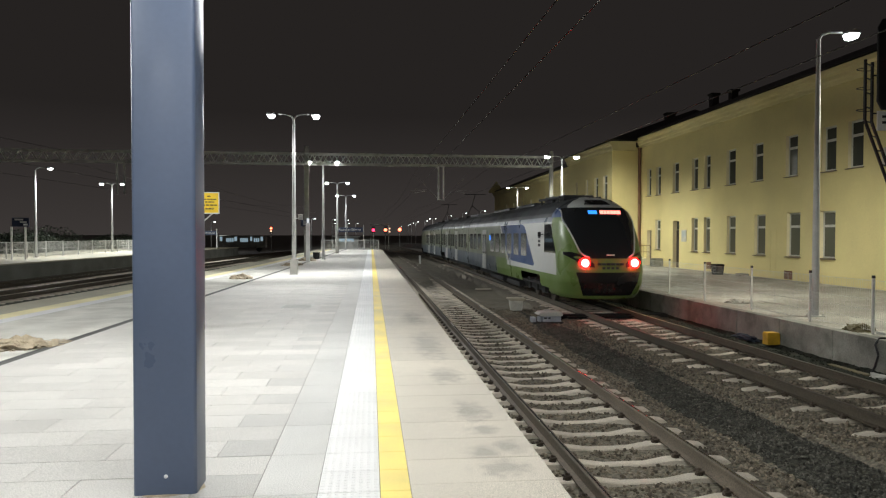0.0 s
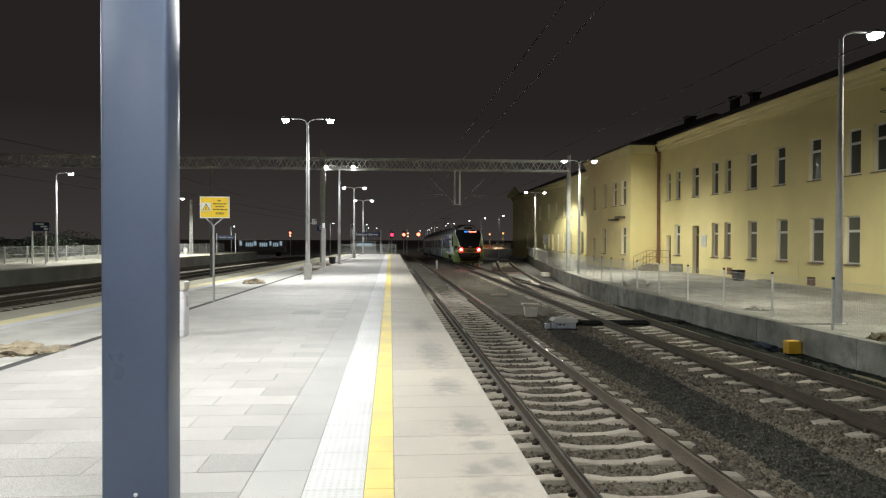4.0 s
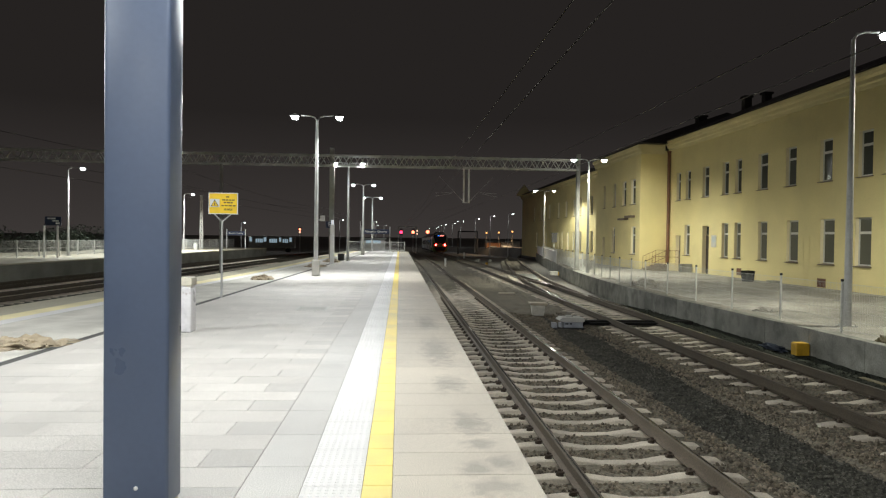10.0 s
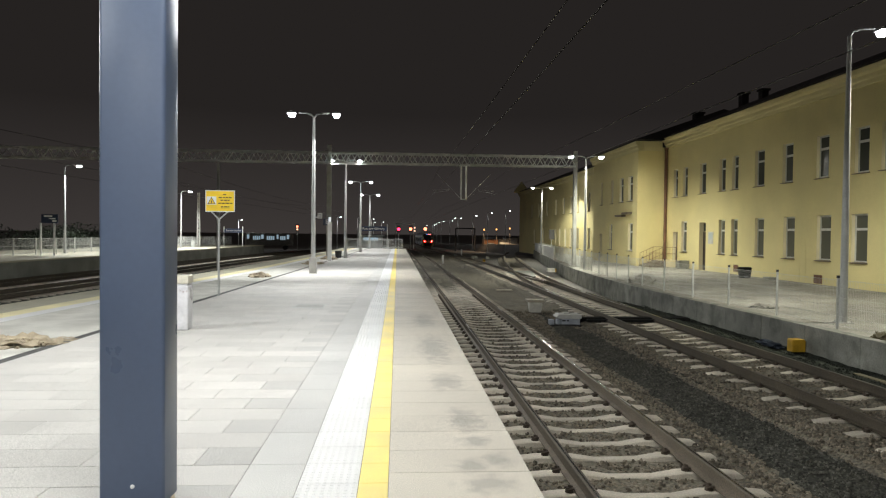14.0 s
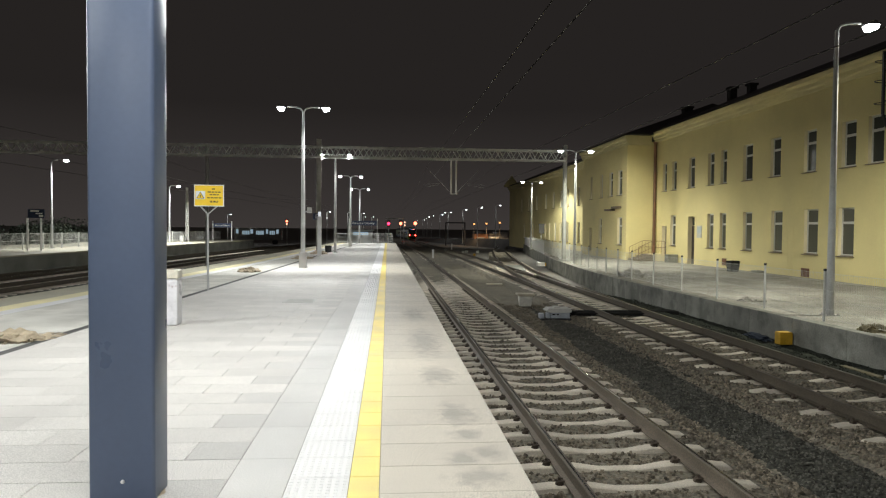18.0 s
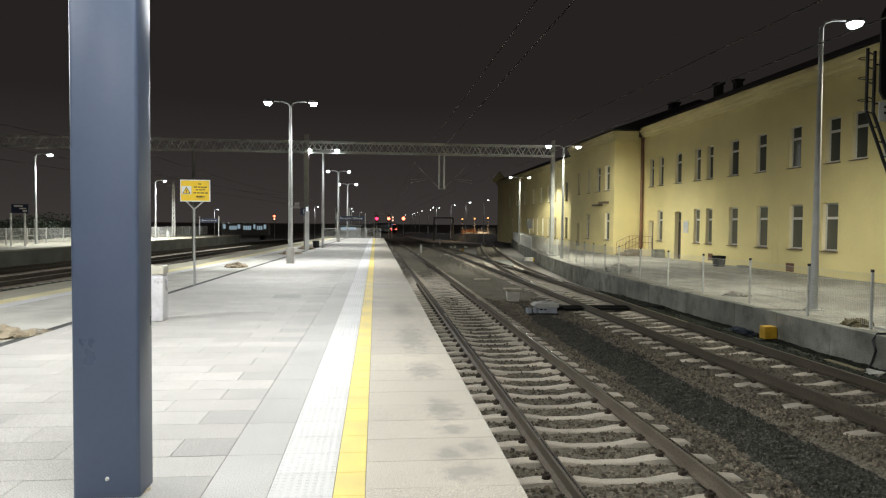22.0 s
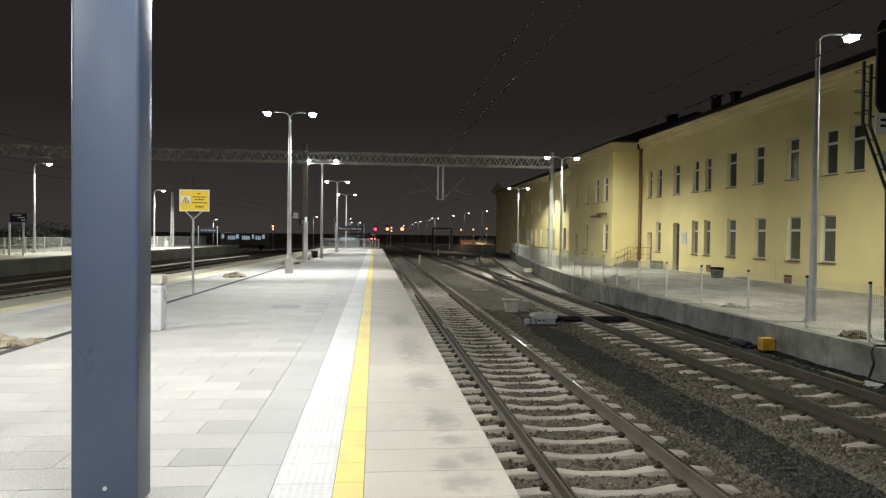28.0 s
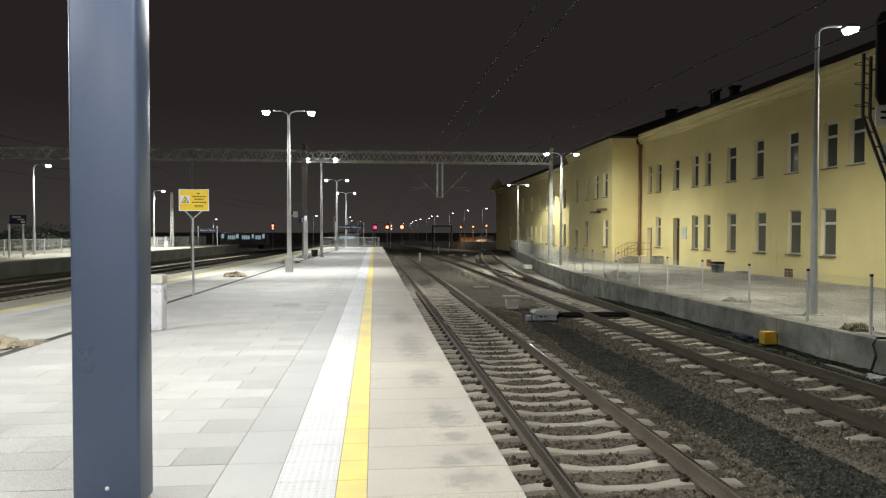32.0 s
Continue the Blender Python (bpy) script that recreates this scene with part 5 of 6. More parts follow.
# flat black plates imitate the shade inside two recesses
for x0, x1 in ((-0.16, -0.06), (-0.02, 0.05)):
    bm = B()
    box(bm, x0, x1, -0.232, -0.222, 0.15, 0.19)
    part("slot", bm, M_DARKSTEEL, mot, "dark plate painted as a shaded recess")
bm = B()
box(bm, 0.28, 0.4, -0.26, -0.224, 0.05, 0.1)
part("foot", bm, M_MOTOR, mot, bevel=0.006)
bm = B()
prism(bm, [(-0.24, 0.228), (0.4, 0.228), (0.45, 0.25), (0.445, 0.33), (0.40, 0.37), (-0.26, 0.37), (-0.36, 0.30), (-0.36, 0.268)], "y", -0.27, 0.25)
part("cover", bm, M_LAMPBASE, mot, "pale flared cover", bevel=0.012)
bm = B()
box(bm, -0.08, 0.12, -0.1, 0.16, 0.372, 0.405)
part("cover_plate", bm, M_LAMPBASE, mot, bevel=0.008)
for x0, x1, z in ((-0.54, -0.4, 0.19), (-0.31, -0.23, 0.2)):
    bm = B()
    box(bm, x0, x1, -0.16, 0.1, 0.03, z)
    part("junction_box", bm, M_MOTOR, mot, bevel=0.01)
bm = B()
box(bm, 0.425, 1.5, -0.06, 0.06, 0.08, 0.13)
part("rod", bm, M_DARKSTEEL, mot, "black push rod")
bm = B()
box(bm, -0.5, 0.5, -0.32, 0.32, -0.02, 0.045)
part("base_frame", bm, M_TUNDER, mot)

ybox = thing("yellow_box", "yellow trackside cable box against the concrete wall", "box", pose(8.7, 16.0, -0.95))
bm = B()
prism(bm, [(-0.165, -0.12), (0.165, -0.12), (0.165, 0.15), (0.13, 0.19), (-0.15, 0.19), (-0.165, 0.15)], "y", -0.12, 0.12)
part("casing", bm, M_YBOX, ybox, bevel=0.015)
bm = B()
blob(bm, 8.6, 17.0, -1.06, 0.17, 0.55, 0.09, 3, 0.25, 21)
tagged(part("tarp", bm, M_TARP), "crumpled dark blue tarpaulin along the wall", "tarpaulin")
bm = B()
box(bm, 8.02, 8.16, 11.85, 12.95, -1.02, -0.97)
tagged(part("plank", bm, M_WOOD, bevel=0.006), "pale loose plank beside the rail", "plank")
bm = B()
blob(bm, 8.02, 11.55, -1.0, 0.12, 0.16, 0.1, 2, 0.5, 31)
tagged(part("rag", bm, M_LAMPBASE), "white rag dropped beside the plank", "rag")
marker = thing("track_marker", "short white marker post between the tracks", "marker post", pose(3.3, 63.9, -1.12))
bm = B()
box(bm, -0.09, 0.09, -0.05, 0.05, 0, 0.85)
part("post", bm, M_WHITE, marker, bevel=0.01)
marker2 = thing("track_marker", "short white marker post between the tracks", "marker post", pose(8.9, 105, -1.6))
bm = B()
box(bm, -0.09, 0.09, -0.05, 0.05, 0, 1.0)
part("post", bm, M_WHITE, marker2, bevel=0.01)
cap = thing("dwarf_signal", "small yellow trackside box between the diverging rails", "box", pose(7.5, 66.5, -1.05))
bm = B()
box(bm, -0.12, 0.12, -0.1, 0.1, 0.0, 0.32)
part("casing", bm, M_YBOX, cap, bevel=0.015)
wb = thing("cable_cabinet", "low white cable cabinet with a yellow end at the wall", "box", pose(10.75, 51.3, -1.1))
bm = B()
box(bm, -0.4, 0.2, -0.2, 0.2, 0, 0.3)
part("casing", bm, M_TUB, wb, bevel=0.02)
bm = B()
box(bm, 0.205, 0.3, -0.2, 0.2, 0, 0.27)
part("end_box", bm, M_YBOX, wb, bevel=0.02)
bm = B()
box(bm, 4.0, 4.8, 34.0, 34.2, -1.12, -1.05)
tagged(part("concrete_beam", bm, M_SLEEPER, bevel=0.01), "pale concrete beam lying in the gravel", "beam")
for x, y in ((8.3, 84), (9.0, 86), (10.2, 84.5), (12.5, 86), (6.9, 92)):
    bm = B()
    box(bm, x - 0.18, x + 0.18, y - 0.15, y + 0.15, -1.3, -1.03)
    tagged(part("concrete_pit", bm, M_WALL, bevel=0.02), "pale concrete cable pit lid by the track", "pit lid")
heap("gravel_mound", 10.2, 30.6, 0.5, 0.55, 0.3, 41, "low grey gravel heap behind the mesh fence", M_YARD).location.z = YARD_Z
heap("weed_tuft", 9.55, 14.0, 0.28, 0.3, 0.14, 44, "tuft of dry weeds at the foot of a fence post", M_WOOD).location.z = YARD_Z
heap("gravel_mound", 10.2, 20.2, 0.4, 0.3, 0.1, 47, "small rubble heap in the yard", M_YARD).location.z = YARD_Z
box_b = thing("black_container", "black tapered plastic container standing before the yellow wall", "container", pose(17.35, 35.1, YARD_Z, 0, 0, 12))
rings = []
for z, w, d in ((0.0, 0.21, 0.2), (0.05, 0.24, 0.22), (0.3, 0.26, 0.24), (0.47, 0.27, 0.25), (0.475, 0.28, 0.26), (0.54, 0.28, 0.26), (0.57, 0.24, 0.22)):
    rings.append([(sx * w + cx, sy * d + cy, z) for sx, sy, cx, cy in ((-1, -1, 0.05, 0), (1, -1, -0.05, 0), (1, -1, 0, 0.05), (1, 1, 0, -0.05), (1, 1, -0.05, 0), (-1, 1, 0.05, 0), (-1, 1, 0, -0.05), (-1, -1, 0, 0.05))])
for name, lo, hi in (("body", 0, 4), ("lid", 4, 7)):
    bm = B()
    vs = [[bm.verts.new(p) for p in r] for r in rings[lo:hi]]
    for q, r in zip(vs, vs[1:]):
        for i in range(8):
            bm.faces.new((q[i], q[(i + 1) % 8], r[(i + 1) % 8], r[i]))
    bm.faces.new(vs[0][::-1])
    bm.faces.new(vs[-1])
    part(name, bm, M_DARKSTEEL, box_b)
bm = B()
box(bm, 17.9, 18.35, 33.7, 34.3, YARD_Z, YARD_Z + 0.12)
tagged(part("stone_step", bm, M_WALL, bevel=0.02), "low stone step at the wall", "step")

# ---- the mesh fence on the wall ----
fence = thing("mesh_fence", "galvanised wire mesh fence on dark-capped posts along the wall", "fence")
POSTS = [11.3, 13.48, 15.6, 18.2, 20.95, 23.6, 26.3, 28.95, 31.1, 33.25, 35.3, 37.5, 39.8, 42, 44.4, 46.8, 49.2, 51.8, 54.4, 57, 60, 63, 66, 70, 74, 78, 82, 86, 90]
FXX = lambda y: smooth_line(WALL_R, y) + 0.55  # noqa: E731
for a, c in zip(POSTS, POSTS[1:] + [None]):
    x = FXX(a)
    bm = B()
    strut(bm, (x, a, YARD_Z), (x, a, YARD_Z + 1.2), 0.045)
    p = part("post", bm, M_GALV_D, fence)
    bm = B()
    strut(bm, (x, a, YARD_Z + 1.2), (x, a, YARD_Z + 1.26), 0.052)
    part("cap", bm, M_BLACK, p, "dark cap")
    if c is None:
        break
    x1 = FXX(c)
    bm = B()
    for z in (0.08, 0.3, 0.52, 0.74, 0.96, 1.15):
        strut(bm, (x, a, YARD_Z + z), (x1, c, YARD_Z + z), 0.006)
    n = int((c - a) / 0.055)
    for i in range(1, n):
        k = i / n
        strut(bm, (x + (x1 - x) * k, a + (c - a) * k, YARD_Z + 0.06), (x + (x1 - x) * k, a + (c - a) * k, YARD_Z + 1.17), 0.0032)
    part("mesh_panel", bm, M_GALV_D, fence, "fine wire mesh")
railing = thing("pale_railing", "pale painted railing of upright bars on the wall", "railing")
y = 58.0
while y < 92:
    x0, x1 = smooth_line(WALL_R, y) + 0.12, smooth_line(WALL_R, y + 2.4) + 0.12
    bm = B()
    for yy, xx in ((y, x0), (y + 2.36, x1)):
        strut(bm, (xx, yy, YARD_Z), (xx, yy, YARD_Z + 1.12), 0.06)
    part("post", bm, M_WHITE, railing)
    bm = B()
    for z in (0.1, 1.06):
        strut(bm, (x0, y, YARD_Z + z), (x1, y + 2.36, YARD_Z + z), 0.05)
    part("rail", bm, M_WHITE, railing)
    bm = B()
    for k in range(1, 22):
        f = k / 22
        strut(bm, (x0 + (x1 - x0) * f, y + 2.36 * f, YARD_Z + 0.1), (x0 + (x1 - x0) * f, y + 2.36 * f, YARD_Z + 1.06), 0.05, 0.02)
    part("bars", bm, M_WHITE, railing)
    y += 2.4

# ---- the opposite platform ----
plat2 = thing("opposite_platform", "opposite platform with a dark concrete wall and pale edge", "platform", kind="structure")
WL = lambda y: lerp(WALL_L, y)  # noqa: E731
slab("platform_wall", lambda y: WL(y) - 12, WL, -12, 92, -1.4, -0.08, M_CONC, plat2, "grey concrete platform wall")
slab("platform_top", lambda y: WL(y) - 12, lambda y: WL(y) + 0.06, -12, 92.1, -0.078, 0.0, M_EDGE_L, plat2, "pale concrete paving")
fence2 = thing("far_fence", "grey mesh fence along the back of the opposite platform", "fence")
y = 26.0
while y < 92:
    x, x1 = WL(y) - 4.6, WL(y + 2.5) - 4.6
    bm = B()
    strut(bm, (x, y, 0), (x, y, 1.15), 0.07)
    part("post", bm, M_GALV_D, fence2)
    bm = B()
    for z in (0.1, 0.6, 1.1):
        strut(bm, (x, y, z), (x1, y + 2.5, z), 0.025)
    for i in range(1, 25):
        k = i / 25
        strut(bm, (x + (x1 - x) * k, y + 2.5 * k, 0.08), (x + (x1 - x) * k, y + 2.5 * k, 1.1), 0.014)
    part("panel", bm, M_GALV_D, fence2)
    y += 2.5
info = thing("timetable_board", "blue information board on two pale posts on the opposite platform", "sign", pose(-24.0, 47.0, 0, 0, 0, 10))
for s in (-0.4, 0.4):
    bm = B()
    box(bm, s - 0.05, s + 0.05, -0.05, 0.05, 0, 2.14)
    part("post", bm, M_WHITE, info)
bm = B()
box(bm, -0.35, 0.62, -0.07, 0.07, 2.142, 2.72)
part("panel", bm, M_BLUE, info)
for x0, x1, z0, z1 in ((-0.2, 0.3, 2.55, 2.65), (0.1, 0.5, 2.4, 2.48), (0.3, 0.55, 2.22, 2.34)):
    bm = B()
    box(bm, x0, x1, -0.076, -0.071, z0, z1)
    part("print_bar", bm, M_WHITE, info)
mast = thing("lattice_mast", "galvanised lattice mast on the opposite platform", "mast", pose(-23.1, 78.3, 0))
for sx in (-0.13, 0.13):
    for sy in (-0.13, 0.13):
        bm = B()
        strut(bm, (sx, sy, 0), (sx * 0.6, sy * 0.6, 6.0), 0.07)
        part("leg", bm, M_LAMPBASE, mast)
for i in range(12):
    z0, z1 = 0.47 * i + 0.2, 0.47 * i + 0.67
    s = 1 if i % 2 else -1
    for sy in (-0.11, 0.11):
        bm = B()
        strut(bm, (-0.11 * s, sy, z0), (0.11 * s, sy, z1), 0.03)
        part("brace", bm, M_LAMPBASE, mast)
bin3 = thing("grey_bin", "small grey bin at the foot of a far lamp", "litter bin", pose(-22.6, 74.5, 0))
bm = B()
tube(bm, (0, 0, 0), (0, 0, 0.7), 0.22, 0.25, 12)
part("drum", bm, M_GALV, bin3, smooth=True)


# bushes and trees behind the opposite platform
def leafy(name, x, y, z, rx, ry, rz, count, label, seed, trunk=0.0):
    r = random.Random(seed)
    t = thing(name, label, "tree" if trunk else "bush", pose(x, y, z))
    if trunk:
        bm = B()
        tube(bm, (0, 0, -0.3), (0.1, 0, trunk), 0.2, 0.12, 8)
        for i in range(6):
            a = r.random() * 6.28
            tube(bm, (0.1, 0, trunk * r.uniform(0.6, 1.0)), (rx * 0.7 * math.cos(a), ry * 0.7 * math.sin(a), trunk + rz * r.uniform(0.2, 1.0)), 0.07, 0.02, 6)
        part("trunk", bm, M_BARK, t)
    verts, faces = [], []
    for i in range(count):
        d = Vector((r.gauss(0, 1), r.gauss(0, 1), r.gauss(0, 1))).normalized() * (r.random() ** 0.4)
        lump = 1 + 0.5 * noise.noise(d * 2.1 + Vector((seed, 0, 0)))
        c = Vector((d.x * rx * lump, d.y * ry * lump, trunk + rz * 0.9 + d.z * rz * lump))
        s = r.uniform(0.07, 0.15)
        u = Vector((r.gauss(0, 1), r.gauss(0, 1), r.gauss(0, 1))).normalized() * s
        w = u.cross(Vector((r.gauss(0, 1), r.gauss(0, 1), r.gauss(0, 1)))).normalized() * s * 0.6
        k = len(verts)
        verts += [c - u, c + w, c + u, c - w]
        faces.append((k, k + 1, k + 2, k + 3))
    me = bpy.data.meshes.new("crown")
    me.from_pydata([tuple(v) for v in verts], [], faces)
    me.materials.append(M_LEAF)
    k = new("crown", me)
    k.parent = t
    return t


for i, (x, y, rx, rz) in enumerate(((-34, 50, 3.2, 1.3), (-38, 60, 4, 1.6), (-32, 64, 3, 1.2), (-36, 76, 4, 1.5), (-31, 84, 3, 1.1), (-42, 46, 3.6, 1.7))):
    leafy("bush", x, y, -0.5, rx, rx * 1.1, rz, 3500, "dark green bush behind the far fence", 60 + i)

# ---- the unlit distance ----
lit = thing("parked_coach", "dark parked railway coach with cool lit windows", "railway coach", pose(-28.4, 150, -2.0))
bm = B()
prism(bm, [(-4.9, 0.9), (4.9, 0.9), (4.9, 3.2), (4.6, 3.5), (-4.6, 3.5), (-4.9, 3.2)], "y", -1.3, 1.3)
part("body", bm, M_MAST, lit, bevel=0.12)
WINS = ((-4.3, 0.5), (-3.1, 0.28), (-2.7, 0.28), (-2.3, 0.28), (-1.9, 0.28), (-1.3, 0.55), (-0.2, 0.32), (0.22, 0.32), (0.64, 0.32), (1.06, 0.32), (1.9, 0.4), (2.6, 0.28), (3.0, 0.28), (3.4, 0.28), (4.1, 0.5))
for x, w in WINS:
    bm = B()
    box(bm, x - w / 2, x + w / 2, -1.34, -1.305, 2.1 if w < 0.4 else 2.3, 2.9 if w < 0.4 else 3.2)
    part("window", bm, M_LITWIN, lit, "cool lit window")
for x in (-3.4, 3.4):
    bm = B()
    tube(bm, (x, -1.0, 0.45), (x, 1.0, 0.45), 0.46, n=14)
    part("wheelset", bm, M_TUNDER, lit)


def signal(name, x, y, z, h, lights, label):
    t = thing(name, label, "railway signal", pose(x, y, z), "railway signals")
    bm = B()
    tube(bm, (0, 0, 0), (0, 0, h + 0.5), 0.09, 0.08, 8)
    part("post", bm, M_GALV_D, t)
    bm = B()
    box(bm, -0.32, 0.32, -0.2, -0.1, h - 0.7, h + 0.8)
    part("head", bm, M_BLACK, t)
    # glowing discs are wider than real lenses, to include the glare
    for dx, dz, r, m in lights:
        bm = B()
        tube(bm, (dx, -0.26, h + dz), (dx, -0.21, h + dz), r, n=14)
        part("lens", bm, m, t, "signal lens widened to its glare")
    return t


signal("railway_signal", -0.67, 160, -2.4, 5.15, ((0, 0, 0.34, M_SIG_RED),), "railway signal showing red")
signal("railway_signal", 2.1, 160, -2.4, 5.2, ((0, 0.0, 0.36, M_SIG_ORANGE), (0.95, 0.3, 0.2, M_SIG_WHITE), (0.95, -0.4, 0.2, M_SIG_WHITE)), "railway signal showing orange beside two pale lights")
signal("railway_signal", 8.35, 230, -3.2, 6.6, ((0, 0.0, 0.58, M_SIG_ORANGE),), "distant railway signal showing orange")
signal("railway_signal", -22.5, 150, -2.4, 5.1, ((0, 0.3, 0.24, M_SIG_ORANGE), (0, -0.3, 0.2, M_SIG_WHITE)), "railway signal beyond the opposite platform")
beam = thing("signal_bridge", "dark signal bridge over the far tracks", "gantry", pose(0, 162, -2.4))
bm = B()
for x in (-1.3, 2.9):
    strut(bm, (x, 0, 0), (x, 0, 6.6), 0.2)
strut(bm, (-1.3, 0, 6.4), (2.9, 0, 6.4), 0.25)
part("frame", bm, M_GALV_D, beam)
frame2 = thing("portal_frame", "dark portal frame over the sidings", "gantry", pose(13.9, 150, -2.0))
bm = B()
for x in (-2.1, 2.1):
    strut(bm, (x, 0, 0), (x, 0, 5.1), 0.25)
strut(bm, (-2.1, 0, 5.0), (2.1, 0, 5.0), 0.25)
part("frame", bm, M_BLACK, frame2)
# sheds, vans and orange lamps past the sidings
for x, y, w, h, c, lab in ((20.2, 156, 3.2, 2.6, (0.42, 0.2, 0.1), "long orange-brown shed in the distance"), (22.6, 150, 2.2, 2.2, (0.5, 0.5, 0.48), "white van parked far off under lamps"), (25.5, 160, 3, 3.0, (0.35, 0.34, 0.32), "grey cabin in the distance")):
    s = thing("distant_shed", lab, "shed", pose(x, y, -2.0))
    bm = B()
    box(bm, -w / 2, w / 2, -1.5, 1.5, 0, h)
    part("wall", bm, mat("shed_paint", c, 0.8), s, bevel=0.05)
    bm = B()
    prism(bm, [(-1.7, h), (1.7, h), (0, h + 0.5)], "x", -w / 2 - 0.1, w / 2 + 0.1)
    part("roof", bm, M_ROOF, s)
    bm = B()
    box(bm, -w / 4, w / 4, -1.53, -1.51, 0.2, h * 0.7)
    part("door", bm, M_GALV_D, s)
for x, y, h in ((17.8, 148, 4.6), (20.5, 148, 4.7), (23.1, 146, 4.9)):
    t = thing("orange_lamp", "short distant lamp with an orange light", "lamp post", pose(x, y, -2.0), "orange lamps")
    bm = B()
    tube(bm, (0, 0, 0), (0, 0, h), 0.07, n=6)
    part("pole", bm, M_ROOF, t)
    bm = B()
    bmesh.ops.create_icosphere(bm, subdivisions=2, radius=0.2, matrix=Matrix.Translation((0, 0, h + 0.15)))
    part("globe", bm, M_SODIUM, t, "glowing orange globe")
    spot(x, y - 1.6, h - 2.2, 500 if x < 20 else 900, 166, 0.3, (1.0, 0.68, 0.38))
lamp_post("road_lamp", -35.0, 150.0, -2.0, 6.2, (1,), "distant slim lamp beside the parked coach", group="distant road lamps", far=True, span=0.7, power=1500, spread=172, tilt=0.0)
bank = strip_sheet("embankment", lambda y: 20.5 - (y - 104) * 0.088, lambda y: 48 - (y - 104) * 0.2, 102, 236,
                   lambda x, y: lerp(RAIL_Z, y) - 0.6 + 1.75 * min(1, max(0, (x - 20.5 + (y - 104) * 0.088) / 1.4)) * min(1, (y - 101) / 3) * (1 - 0.35 * min(1, max(0, (y - 140) / 80))) + 0.15 * noise.noise(Vector((x * 0.4, y * 0.4, 2))), M_BANK, "dark earth bank behind the sidings", "bank", 1.5, 34)
for i, (x, y) in enumerate(((-14, 150), (-11, 175), (-8.5, 200), (-13, 215), (-6.5, 240), (-10, 260))):
    lamp_post("road_lamp", x, y, -2.0, 7.0 + 0.4 * (i % 3), (1,), "distant slim lamp beyond the platform end", group="distant road lamps", far=True, span=0.7, power=900, spread=170, tilt=0.0)
shelter = thing("platform_shelter", "small lit shelter beyond the platform end", "shelter", pose(-4.6, 98, -1.2))
bm = B()
for x in (-1.5, 1.5):
    box(bm, x - 0.06, x + 0.06, -0.6, 0.6, 0, 2.5)
box(bm, -1.8, 1.8, -0.8, 0.8, 2.5, 2.65)
box(bm, -1.44, 1.44, 0.54, 0.6, 0, 2.5)
part("frame", bm, M_GALV_D, shelter)
bm = B()
box(bm, -1.2, 0.9, 0.5, 0.535, 1.9, 2.3)
part("light_panel", bm, M_LITWIN, shelter, "lit white panel")

# the near colour-light signal on the wall, with its bent ladder
near = thing("railway_signal", "tall colour light signal showing red with a bent service ladder", "railway signal", pose(9.78, 13.3, YARD_Z), "railway signals")
bm = B()
tube(bm, (0, 0, 0), (0, 0, 6.5), 0.085, 0.08, 12)
part("post", bm, M_GALV_D, near, "galvanised signal mast", smooth=True)
bm = B()
box(bm, -0.22, 0.22, -0.22, 0.22, 0, 0.05)
part("base_plate", bm, M_GALV_D, near)
bm = B()
prism(bm, [(a - 0.31, b) for a, b in ((-0.30, 4.9), (-0.2, 4.72), (0.2, 4.72), (0.30, 4.9), (0.30, 6.42), (0.2, 6.6), (-0.2, 6.6), (-0.30, 6.42))], "y", -0.24, -0.17)
head = part("head", bm, M_BLACK, near, "black signal head", bevel=0.02)
for z, m, lab in ((6.2, M_TGLASS, "unlit lens"), (5.73, M_SIG_NEAR, "glowing red lens"), (5.4, M_GALV_D, "unlit lens"), (5.05, M_GALV_D, "unlit lens")):
    bm = B()
    tube(bm, (-0.31, -0.262, z), (-0.31, -0.243, z), 0.085, n=16)
    part("lens", bm, m, head, lab)
    bm = B()
    for i in range(9):
        a, c = math.pi * i / 9, math.pi * (i + 1) / 9
        strut(bm, (-0.31 + 0.12 * math.cos(a), -0.33, z + 0.12 * math.sin(a)), (-0.31 + 0.12 * math.cos(c), -0.33, z + 0.12 * math.sin(c)), 0.17, 0.012)
    part("hood", bm, M_BLACK, head)
for z in (4.95, 6.3):
    bm = B()
    strut(bm, (-0.3, -0.16, z), (0, 0, z), 0.06)
    part("head_bracket", bm, M_BLACK, near)
bm = B()
box(bm, -0.58, -0.06, -0.19, -0.16, 4.3, 4.7)
plate = part("plate", bm, M_WHITE, near, "white marking plate")
bm = B()
for z in (4.56, 4.44):
    box(bm, -0.48, -0.16, -0.198, -0.191, z, z + 0.05)
part("print_bar", bm, M_BLACK, plate)
bm = B()
box(bm, -0.12, 0.12, 0.1, 0.26, 3.6, 4.0)
part("junction_box", bm, M_LAMPBASE, near, "pale junction box", bevel=0.015)
LINE = [(-0.17, 0.05), (-0.24, 3.16), (-0.80, 4.52), (-0.80, 5.78)]
for dx, dy in ((0.0, -0.1), (0.31, 0.1)):
    bm = B()
    for p, q in zip(LINE, LINE[1:]):
        strut(bm, (p[0] + dx, dy, p[1]), (q[0] + dx, dy, q[1]), 0.045)
    part("ladder_stile", bm, M_BLACK, near, "dark ladder stile")
z = 0.3
while z < 5.75:
    x = lerp([(b, a) for a, b in LINE], z)
    bm = B()
    strut(bm, (x, -0.1, z), (x + 0.31, 0.1, z), 0.022)
    part("rung", bm, M_BLACK, near)
    z += 0.3
